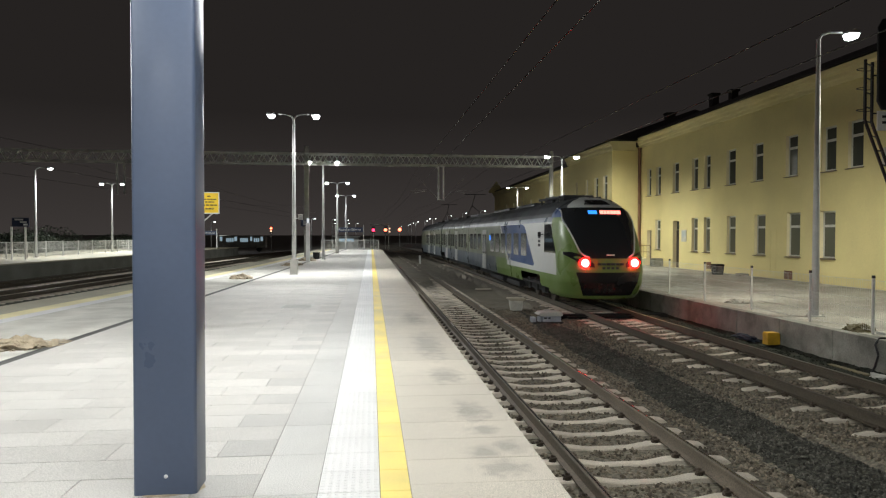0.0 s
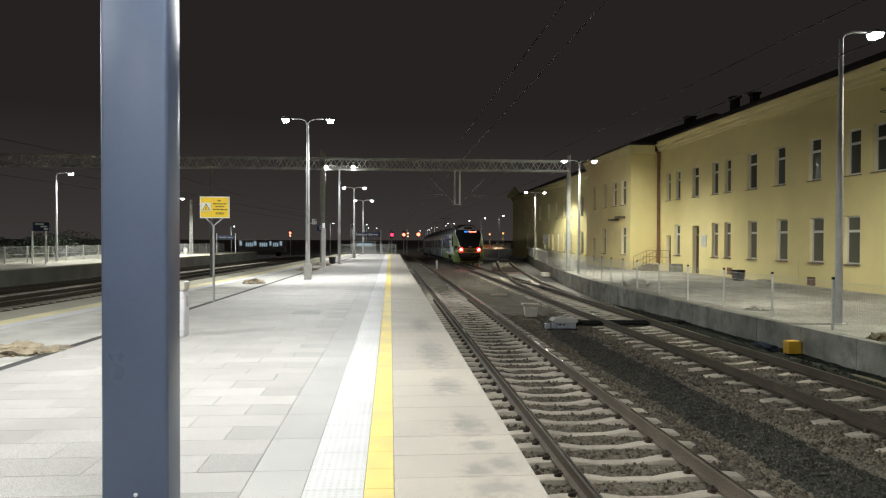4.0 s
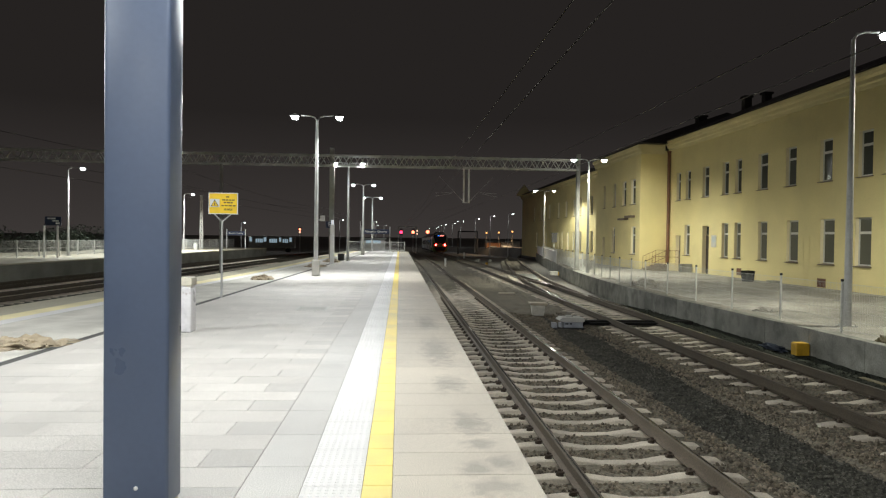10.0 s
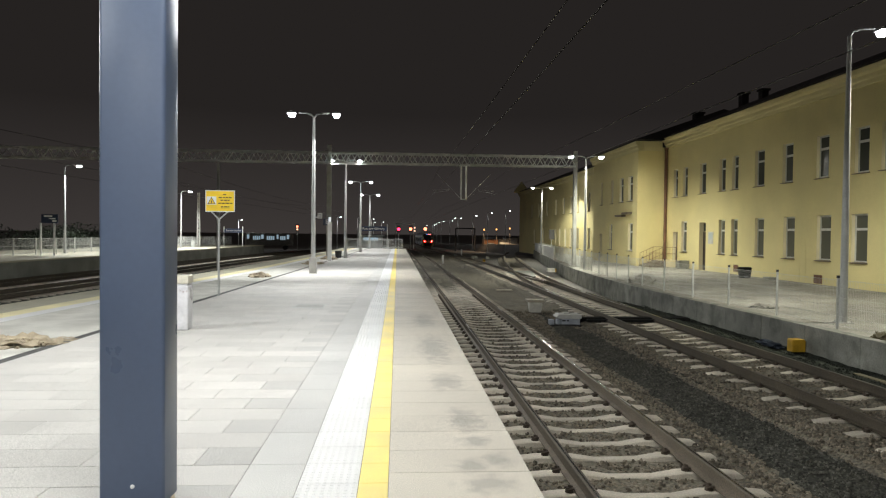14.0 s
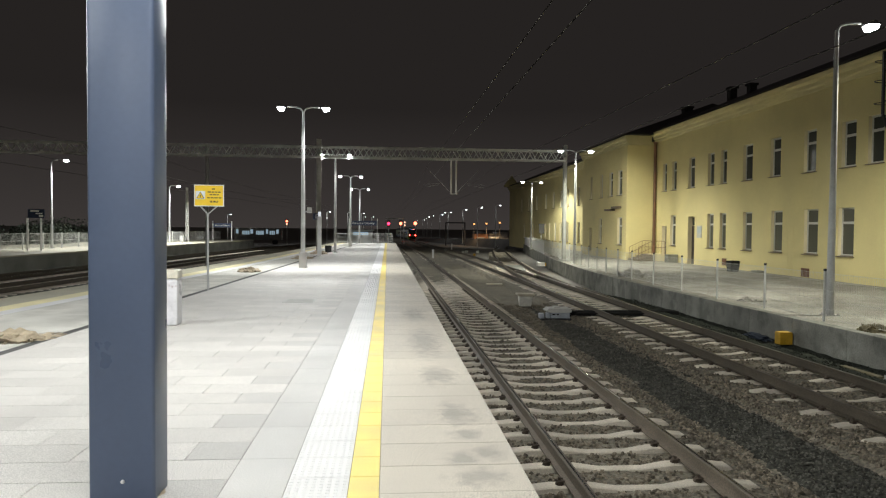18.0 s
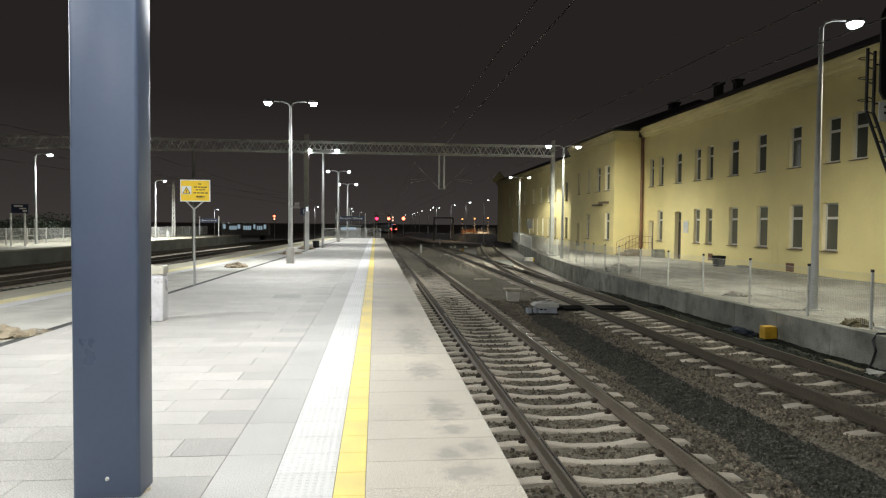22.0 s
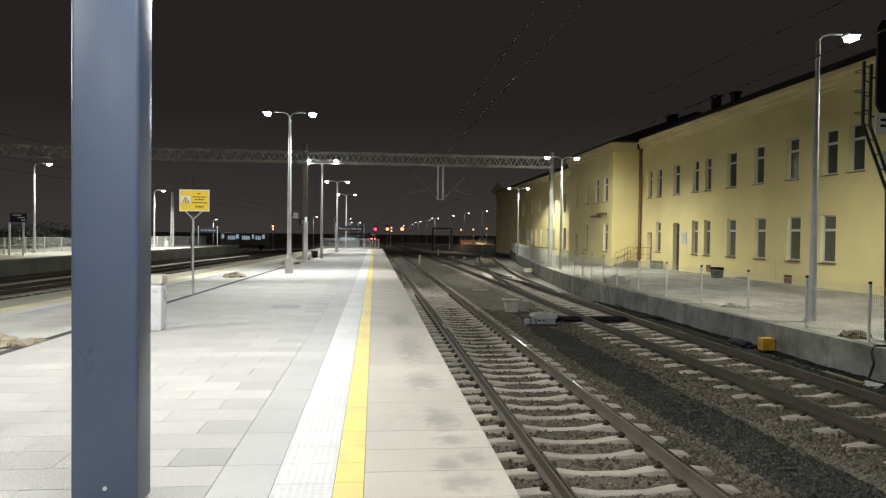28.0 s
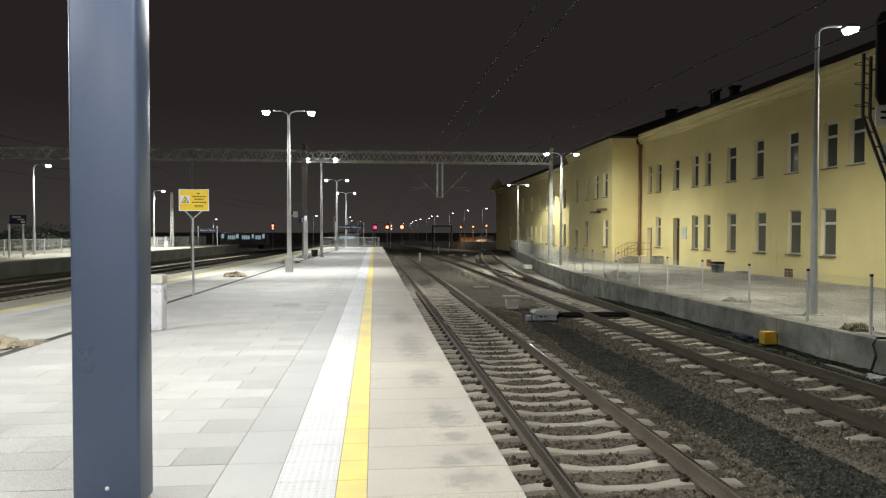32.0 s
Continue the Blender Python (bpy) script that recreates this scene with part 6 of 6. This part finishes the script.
for z in (4.75, 5.2, 5.6):
    bm = B()
    pts = [(-0.66 - 0.17 * math.sin(a) - 0.16 * math.cos(a), 0.1 * math.sin(a) - 0.1 * math.cos(a), z) for a in [math.pi * i / 8 for i in range(9)]]
    for p, q in zip(pts, pts[1:]):
        strut(bm, p, q, 0.014)
    part("safety_hoop", bm, M_BLACK, near)
for z in (2.0, 4.7, 5.5):
    bm = B()
    strut(bm, (lerp([(b, a) for a, b in LINE], z) + 0.31, 0.1, z), (0, 0, z), 0.03)
    part("bracket", bm, M_BLACK, near)
bm = B()
pts = [(9.62, 13.2, YARD_Z + 0.03), (9.15, 12.6, YARD_Z + 0.05), (8.93, 12.62, YARD_Z + 0.05), (8.86, 12.66, YARD_Z - 0.08), (8.87, 12.58, -0.75), (8.86, 12.66, -1.0), (8.8, 12.7, -1.15)]
for p, q in zip(pts, pts[1:]):
    tube(bm, p, q, 0.022, n=6)
tagged(part("signal_cable", bm, M_BLACK, None, smooth=True), "black cable hanging down the concrete wall", "cable")


# ---- the train ----
HALF = [(0.30, 1.20), (0.5, 1.34), (0.9, 1.42), (2.45, 1.42), (2.95, 1.38), (3.25, 1.29), (3.5, 1.08), (3.68, 0.76), (3.8, 0.40), (3.85, 0.0)]
NOSE = [(0.30, 0.42), (0.55, 0.22), (0.95, 0.02), (1.35, 0.0), (1.75, 0.12), (2.3, 0.42), (2.9, 0.80), (3.4, 1.16), (3.62, 1.5), (3.78, 2.1), (3.85, 2.7)]


def screen_half(z):
    k = min(max((z - 1.72) / 1.25, 0.0), 1.0)
    return 0.5 + 0.36 * (1 - (1 - min(k / 0.2, 1.0)) ** 2) ** 0.5 + 0.36 * k - 0.2 * max(0.0, z - 3.05)


def nose_spot(x, z, lift=0.012):
    """A spot just proud of the nose."""
    u = min(abs(x) / lerp(HALF, z), 1.0)
    return (x, lerp(NOSE, z) + 1.25 * (1 - (1 - u ** 3.4) ** (1 / 2.3)) - lift, z)


def livery(x, y, z, length, nose, row=99):
    """Which panel of the body a spot belongs to; row counts the panels back from the nose's middle."""
    ax = abs(x)
    if nose:
        d, u = y - lerp(NOSE, z), ax / lerp(HALF, z)
        if z > 3.42 and y < 3.4 and row < 89:
            if z > 3.52 and u < 0.44 and y < 1.85:
                return "hood_vent"
            return "hood" if u < 0.86 else "roof"
        if 1.72 < z <= 3.42 and d < 0.8 and ax < screen_half(z):
            return "windscreen"
        if row < 87 and 0.48 < z < 1.27 and u < 0.6 + 0.2 * (z - 0.48):
            return "bumper"
        if 3.1 < z <= 3.42 and y < 2.4:
            return "blue_band"
        if row < 88 and z < 3.1:
            return "green_body"
    if z > 3.12:
        return "roof"
    if z > 2.95:
        return "sky_band"
    if nose and z >= 1.12 and y < 9.95 + 1.15 * max(z - 1.3, 0.0):
        return "white_panel"
    if nose and z < 1.4 and y < 12.6 + 0.9 * (z - 0.8) ** 2:
        return "green_body"
    if z < 1.4:
        return "sky_band"
    return "pale_body"


PAINT = {"pale_body": M_TPALE, "sky_band": M_TSKY, "green_body": M_TGREEN, "white_panel": M_TWHITE, "blue_band": M_TBLUE, "roof": M_TROOF, "windscreen": M_TGLASS, "hood": M_TWHITE, "hood_vent": M_TBLACK, "bumper": M_TBLACK}


def car_shell(parent, length, nose):
    zs = ([0.39 + 0.025 * i for i in range(126)] if nose else [0.30 + 0.05 * i for i in range(65)]) + [3.55, 3.6, 3.65, 3.7, 3.75, 3.79, 3.82, 3.84, 3.85]
    us = [i / 88 for i in range(81)] + [0.93, 0.95, 0.965, 0.98, 0.99, 1.0] if nose else [1.0]
    ysides = [2.0 + 0.12 * i for i in range(115)] + [15.8 + 0.6 * i for i in range(int((length - 15.8) / 0.6))] + [length] if nose else [0.0] + [0.8 * i for i in range(1, int(length / 0.8))] + [length]
    rows = []
    for z in zs:
        w, n = lerp(HALF, z), lerp(NOSE, z)
        line = []
        if nose:
            for u in us:
                line.append((w * u, min(n + 1.25 * (1 - (1 - u ** 3.4) ** (1 / 2.3)), max(2.0, n + 0.1)), z))
            first = line[-1][1]
            for y in ysides:
                line.append((w, first + (length - first) * (y - 2.0) / (length - 2.0), z))
        else:
            line = [(w, y, z) for y in ysides]
        rows.append(line)
    groups = {}
    for side in (-1, 1):
        for r, s in zip(rows, rows[1:]):
            for i in range(len(r) - 1):
                q = [r[i], r[i + 1], s[i + 1], s[i]]
                c = [sum(p[k] for p in q) / 4 for k in range(3)]
                if c[2] < 0.6 and (c[1] > 2.6 or not nose):
                    continue
                if c[2] < 0.98 and (3.7 < c[1] < 6.9 if nose else c[1] > length - 2.0):
                    continue
                groups.setdefault(livery(c[0] * side, c[1], c[2], length, nose, i), []).append([(p[0] * side, p[1], p[2]) for p in (q if side > 0 else q[::-1])])
    for name, quads in groups.items():
        index, verts, faces = {}, [], []
        for q in quads:
            f = []
            for p in q:
                key = (round(p[0], 4), round(p[1], 4), round(p[2], 4))
                if key not in index:
                    index[key] = len(verts)
                    verts.append(p)
                if index[key] not in f:
                    f.append(index[key])
            if len(f) > 2:
                faces.append(f)
        me = bpy.data.meshes.new(name)
        me.from_pydata(verts, [], faces)
        me.materials.append(PAINT[name])
        me.polygons.foreach_set("use_smooth", [True] * len(me.polygons))
        ob = new(name, me)
        ob.parent = parent
    bm = B()
    outline = [(lerp(HALF, z), z) for z in (0.30, 0.5, 0.9, 2.45, 2.95, 3.25, 3.5, 3.68, 3.8)]
    for y in ([length] if nose else [0.0, length]):
        bm = B()
        bm.faces.new([bm.verts.new((x, y, z)) for x, z in outline + [(-x, z) for x, z in outline[::-1]]])
        part("end_wall", bm, M_TUNDER, parent)
    bm = B()
    box(bm, -1.36, 1.36, 2.7 if nose else 0.05, length - 0.05, 0.6, 0.66)
    box(bm, -0.95, 0.95, 1.2 if nose else 0.05, length - 0.05, 0.3, 0.6)
    part("floor_pan", bm, M_TUNDER, parent)


def glass_row(parent, y0, count, w, gap, z0=1.62, z1=2.55):
    for i in range(count):
        a = y0 + i * (w + gap)
        for s in (-1, 1):
            bm = B()
            x0, x1 = sorted((s * 1.418, s * 1.428))
            prism(bm, [(a + 0.05, z0), (a + w - 0.05, z0), (a + w, z0 + 0.05), (a + w, z1 - 0.05), (a + w - 0.05, z1), (a + 0.05, z1), (a, z1 - 0.05), (a, z0 + 0.05)], "x", x0, x1)
            part("window", bm, M_TSIDE, parent, "window glass greyed by its reflection")


def train_door(parent, y, w=1.3):
    for s in (-1, 1):
        for k in range(2):
            a = y + k * w / 2
            bm = B()
            x0, x1 = sorted((s * 1.425, s * 1.442))
            box(bm, x0, x1, a + 0.012, a + w / 2 - 0.012, 0.62, 2.75)
            d = part("door", bm, M_TWHITE, parent, "pale sliding door leaf", bevel=0.006)
            bm = B()
            x0, x1 = sorted((s * 1.443, s * 1.449))
            box(bm, x0, x1, a + 0.12, a + w / 2 - 0.12, 1.45, 2.5)
            part("door_pane", bm, M_TSIDE, d)


def bogie(parent, y):
    b = new("bogie")
    b.parent = parent
    b.location = (0, y, 0)
    bm = B()
    for s in (-1.05, 1.05):
        box(bm, s - 0.08, s + 0.08, -1.6, 1.6, 0.36, 0.62)
        for q in (-1.2, 0, 1.2):
            box(bm, s - 0.14, s + 0.14, q - 0.2, q + 0.2, 0.3, 0.75)
    box(bm, -1.0, 1.0, -0.3, 0.3, 0.4, 0.65)
    part("bogie_frame", bm, M_TUNDER, b)
    for q in (-1.25, 1.25):
        bm = B()
        tube(bm, (-0.82, q, 0.43), (-0.69, q, 0.43), 0.43, n=20)
        tube(bm, (0.69, q, 0.43), (0.82, q, 0.43), 0.43, n=20)
        tube(bm, (-0.69, q, 0.43), (0.69, q, 0.43), 0.09, n=8)
        part("wheelset", bm, M_RUST, b)


def end_car(name, label, length):
    t = thing(name, label, "train car", group="train cars")
    car_shell(t, length, True)
    for s in (-1, 1):
        bm = B()
        x0, x1 = sorted((s * 1.40, s * 1.4235))
        prism(bm, [(11.5, 2.92), (6.9, 2.92), (6.45, 2.85), (6.05, 2.6), (4.75, 1.5), (4.6, 1.36), (4.75, 1.28), (9.0, 1.34), (9.5, 1.42), (9.85, 1.6), (10.7, 2.3)], "x", x0, x1)
        part("blue_panel", bm, M_TBLUE, t, "slanted blue panel")
    glass_row(t, 5.9, 6, 1.05, 0.45)
    train_door(t, 15.6)
    glass_row(t, 17.6, 3, 1.15, 0.4)
    bm = B()
    box(bm, -1.436, -1.43, 14.35, 14.6, 2.2, 2.45)
    part("route_display", bm, M_DISP_B, t, "small blue route display in a window")
    for s in (-1, 1):
        bm = B()
        x0, x1 = sorted((s * 1.41, s * 1.432))
        prism(bm, [(1.45, 1.85), (3.0, 1.85), (3.0, 2.86), (2.2, 2.86)], "x", x0, x1)
        part("cab_window", bm, M_TGLASS, t, "dark cab side window")
        bm = B()
        lo, hi = [], []
        for i in range(13):
            k = i / 12
            x = 0.52 + 0.885 * k
            z = 1.42 + 0.46 * k ** 1.5
            lo.append(bm.verts.new(nose_spot(s * x, z)))
            hi.append(bm.verts.new(nose_spot(s * x, z + 0.012 + 0.27 * math.sin(math.pi * min(1, 0.1 + 0.9 * k)) ** 0.8)))
        for i in range(12):
            q = (lo[i], lo[i + 1], hi[i + 1], hi[i])
            bm.faces.new(q if s > 0 else q[::-1])
        part("lamp_pod", bm, M_TBLACK, t, "black lamp cluster")
        # lamp built oversized; the glowing red ring stands for its halo
        bm = B()
        tube(bm, (s * 0.825, 0.06, 1.57), (s * 0.825, 0.21, 1.57), 0.175, 0.165, 20)
        tail = part("tail_lamp", bm, M_TAILHALO, t, "glowing red tail lamp with its halo built in")
        bm = B()
        bmesh.ops.create_uvsphere(bm, u_segments=16, v_segments=8, radius=0.135, matrix=Matrix.Translation((s * 0.825, 0.09, 1.57)))
        part("bulb", bm, M_TAIL, tail, "dazzling lamp core")
        bm = B()
        tube(bm, (s * 1.02, 0.17, 1.66), (s * 1.02, 0.3, 1.66), 0.06, n=12)
        part("head_lamp", bm, M_TGLASS, t)
        bm = B()
        tube(bm, (s * 1.42, 3.2, 2.5), (s * 1.6, 3.1, 2.5), 0.02, n=6)
        box(bm, s * 1.6 - 0.05, s * 1.6 + 0.05, 3.02, 3.12, 2.42, 2.58)
        part("mirror_camera", bm, M_TBLACK, t)
        bm = B()
        x0, x1 = sorted((s * 1.424, s * 1.430))
        for z in (2.5, 2.35, 2.2, 2.05):
            box(bm, x0, x1, 3.6, 3.95, z, z + 0.1)
        part("side_marking", bm, M_TROOF, t, "dark printed marks")
    face = [(lerp(NOSE, 3.19) - 0.006, 3.19), (lerp(NOSE, 3.31) - 0.006, 3.31), (lerp(NOSE, 3.31) + 0.02, 3.31), (lerp(NOSE, 3.19) + 0.02, 3.19)]
    x = -0.02
    for w in (0.13, 0.09, 0.11, 0.12, 0.08, 0.13):
        bm = B()
        prism(bm, face, "x", x, x + w)
        part("display", bm, M_DISP_R, t, "glowing red destination display")
        x += w + 0.012
    bm = B()
    prism(bm, face, "x", -0.42, -0.12)
    part("line_display", bm, M_DISP_B, t, "glowing blue line display")
    bm = B()
    tube(bm, (-0.1, 0.09, 1.83), (0.16, 0.09, 1.83), 0.025, n=8)
    part("badge", bm, M_TWHITE, t)
    bm = B()
    for i in range(6):
        box(bm, -0.42 + 0.15 * i, -0.31 + 0.15 * i, -0.012, 0.05, 1.5, 1.57)
        if 0 < i < 5:
            box(bm, -0.42 + 0.15 * i, -0.33 + 0.15 * i, -0.012, 0.05, 1.37, 1.44)
    part("front_marking", bm, M_TROOF, t)
    for s in (-1, 1):
        bm = B()
        pts = []
        for i in range(18):
            z = 1.74 + (3.42 - 1.74) * i / 17
            xx = screen_half(z)
            pts.append((s * xx, lerp(NOSE, z) + 1.25 * (1 - (1 - (xx / lerp(HALF, z)) ** 3.4) ** (1 / 2.3)) - 0.004, z))
        for p, q in zip(pts, pts[1:]):
            tube(bm, p, q, 0.028, n=6)
        part("screen_trim", bm, M_TWHITE, t, "pale trim beside the windscreen")
    for y0, y1, h in ((3.5, 4.6, 3.97), (5.0, 6.2, 4.0), (8.0, 12.0, 3.88), (13.5, 18.0, 3.88)):
        bm = B()
        box(bm, -0.6, 0.6, y0, y1, 3.4, h)
        part("roof_unit", bm, M_TROOF, t, "grey rooftop equipment box", bevel=0.06)
    for y0, y1, x in ((3.3, 6.4, -0.75), (3.3, 6.4, 0.75), (3.6, 5.4, -0.45), (3.9, 6.6, 0.4)):
        bm = B()
        tube(bm, (x, y0, 3.86), (x, y1, 3.9), 0.05, n=8)
        for q in (y0 + 0.3, y1 - 0.3):
            tube(bm, (x, q, 3.6), (x, q, 3.9), 0.04, n=6)
        part("roof_pipe", bm, M_TROOF, t, "grey rooftop pipe", smooth=True)
    bogie(t, 5.2)
    bogie(t, length - 0.4)
    for y0, y1 in ((8.2, 11.0), (12, 15.6)):
        bm = B()
        box(bm, -1.2, 1.2, y0, y1, 0.22, 0.42)
        part("underfloor_box", bm, M_TUNDER, t)
    return t


def mid_car(label, length):
    t = thing("train_middle_car", label, "train car", group="train cars")
    car_shell(t, length, False)
    glass_row(t, 1.0, 3, 1.05, 0.3)
    train_door(t, 5.3)
    glass_row(t, 7.2, 3, 1.05, 0.3)
    train_door(t, 11.4)
    glass_row(t, 13.1, 2, 1.05, 0.3)
    for y0, y1, h in ((1.0, 4.5, 3.9), (11.0, 15.0, 3.88)):
        bm = B()
        box(bm, -0.6, 0.6, y0, y1, 3.4, h)
        part("roof_unit", bm, M_TROOF, t, "grey rooftop equipment box", bevel=0.06)
    bm = B()
    tube(bm, (-0.6, 6.0, 3.9), (0, 7.6, 4.7), 0.03, n=6)
    tube(bm, (0.6, 6.0, 3.9), (0, 7.6, 4.7), 0.03, n=6)
    tube(bm, (0, 7.6, 4.7), (0, 6.2, 5.45), 0.03, n=6)
    tube(bm, (-0.8, 6.2, 5.47), (0.8, 6.2, 5.47), 0.025, n=6)
    box(bm, -0.7, 0.7, 5.8, 6.4, 3.7, 3.9)
    part("pantograph", bm, M_TUNDER, t, "raised pantograph")
    bogie(t, length - 0.4)
    return t


LEN_E, LEN_M, GAP = 22.6, 15.8, 0.36
rear_car = end_car("train_rear_car", "green, white and blue train end car with red tail lamps", LEN_E)
middle_car = mid_car("green and blue middle car of the train", LEN_M)
lead_car = mid_car("green and blue leading car of the train", LEN_E)
for a in (middle_car, lead_car):
    bm = B()
    for i in range(4):
        box(bm, -1.3, 1.3, -0.36 + 0.09 * i, -0.29 + 0.09 * i, 0.7, 3.3)
    box(bm, -1.25, 1.25, -0.38, 0.02, 0.72, 3.28)
    part("gangway_bellows", bm, M_TROOF, a, "grey gangway bellows")

# ---- paving pieces ----
E_SLAB = tile("edge_slab", 1.0, 0.5, M_EDGE)
T_TILE = tile("tactile_tile", 0.4, 0.4, M_TACT, bumps=8)
T_FAR = tile("tactile_tile", 0.4, 0.8, M_TACT)
Y_TILE = tile("yellow_tile", 0.2, 0.4, M_YELLOW)
G_TILE = tile("guide_slab", 0.4, 0.8, M_GREY)
PAVER = tile("paver", 0.8, 0.4, M_PAVER)
HALF_P = tile("paver", 0.4, 0.4, M_PAVER_DARK)
y = 4.343 - 0.5 * 36 + 0.25
n = 0
while y < END - 0.2:
    piece("edge_slab", E_SLAB, platform, -0.5, y, 0.0006 * (n % 4))
    y += 0.5
    n += 1
y = 5.85 - 0.8 * 24 + 0.4
while y < 2.6:
    piece("tactile_tile", T_FAR, platform, -1.4, y, 0.0)
    y += 0.8
y = 5.85 - 0.4 * 8 + 0.2
while y < 30:
    piece("tactile_tile", T_TILE, platform, -1.4, y, 0.0)
    y += 0.4
y += 0.2
while y < END - 0.4:
    piece("tactile_tile", T_FAR, platform, -1.4, y, 0.0)
    y += 0.8
y = 5.85 - 0.4 * 48 + 0.2
while y < END - 0.2:
    piece("yellow_tile", Y_TILE, platform, -1.1, y, 0.001)
    y += 0.4
y = 5.85 - 0.8 * 24 + 0.4
while y < END - 0.4:
    piece("guide_slab", G_TILE, platform, -1.8, y, 0.0)
    y += 0.8


def paving():
    rest_v, rest_f = [], []

    def flat(x0, x1a, x1b, y0, y1):
        """A cut or distant piece: x0 towards the track, x1a and x1b its far side at y0 and y1."""
        j, h = 0.002, 0.0
        k = len(rest_v)
        a, c = x1a + j, x1b + j
        rest_v.extend([(a, y0 + j, h), (x0 - j, y0 + j, h), (x0 - j, y1 - j, h), (c, y1 - j, h), (a, y0 + j, -0.05), (x0 - j, y0 + j, -0.05), (x0 - j, y1 - j, -0.05), (c, y1 - j, -0.05)])
        rest_f.extend([(k, k + 1, k + 2, k + 3), (k, k + 4, k + 5, k + 1), (k + 1, k + 5, k + 6, k + 2), (k + 2, k + 6, k + 7, k + 3), (k + 3, k + 7, k + 4, k)])

    r = random.Random(3)
    row = -48
    while 5.85 + 0.4 * row < END - 0.4:
        y0 = 5.85 + 0.4 * row
        y1 = y0 + 0.4
        x = -2.0
        near = 2.5 < y0 < 25
        limit = max(DR(y0), DR(y1)) + 0.1
        if row % 2 == 0:
            if near:
                piece("paver", HALF_P, platform, x - 0.2, y0 + 0.2, r.uniform(0, 0.0015))
            else:
                flat(x, x - 0.4, x - 0.4, y0, y1)
            x -= 0.4
        while x - 0.8 > limit:
            if near:
                piece("paver", PAVER, platform, x - 0.4, y0 + 0.2, r.uniform(0, 0.002))
            else:
                flat(x, x - 0.8, x - 0.8, y0, y1)
            x -= 0.8
        flat(x, DR(y0) + 0.085, DR(y1) + 0.085, y0, y1)
        row += 1
    me = bpy.data.meshes.new("cut_pavers")
    me.from_pydata(rest_v, [], rest_f)
    me.materials.append(M_PAVER)
    ob = new("cut_pavers", me)
    ob.parent = platform
    tagged(ob, "pale concrete pavers farther along the platform", "", "", "stuff")


paving()
# the sunken inspection cover
cover = thing("inspection_cover", "square paved inspection cover set into the platform", "cover", pose(-2.94, 15.88, 0))
bm = B()
for x0, x1, y0, y1 in ((-0.34, 0.34, -0.38, -0.345), (-0.34, 0.34, 0.345, 0.38), (-0.34, -0.305, -0.344, 0.344), (0.305, 0.34, -0.344, 0.344)):
    box(bm, x0, x1, y0, y1, -0.03, 0.007)
part("frame", bm, M_GALV_D, cover, "grey steel frame")
bm = B()
box(bm, -0.3, 0.3, -0.34, 0.34, -0.03, 0.006)
part("lid", bm, M_COVER, cover, bevel=0.004)


# ---- what moves ----
def line_point(y):
    return Vector((smooth_line(AXIS_2, y), y, lerp(RAIL_Z, y)))


def tail_at(t):
    return 21.5 + 10.5 * t if t < 3.5 else 58.25 + 10.1 * (t - 3.5)


def along(y, s):
    """The distance reached from y after s metres along the line."""
    for _ in range(int(s / 0.5)):
        slope = (smooth_line(AXIS_2, y + 0.5) - smooth_line(AXIS_2, y)) / 0.5
        y += 0.5 / math.hypot(1, slope)
    return y


def motions():
    for car, start, length, first in ((rear_car, 0.0, LEN_E, 5.2), (middle_car, LEN_E + GAP, LEN_M, 0.0), (lead_car, LEN_E + LEN_M + 2 * GAP, LEN_E, 0.0)):
        rows = []
        for k in range(65):
            t = k / 2
            a = line_point(along(tail_at(t), start + first))
            c = line_point(along(tail_at(t), start + length - 0.4))
            d = (c - a).normalized()
            o = a - d * first
            rows.append((t, Matrix.Translation(o) @ d.to_track_quat("Y", "Z").to_matrix().to_4x4()))
        walk(car, rows)


motions()
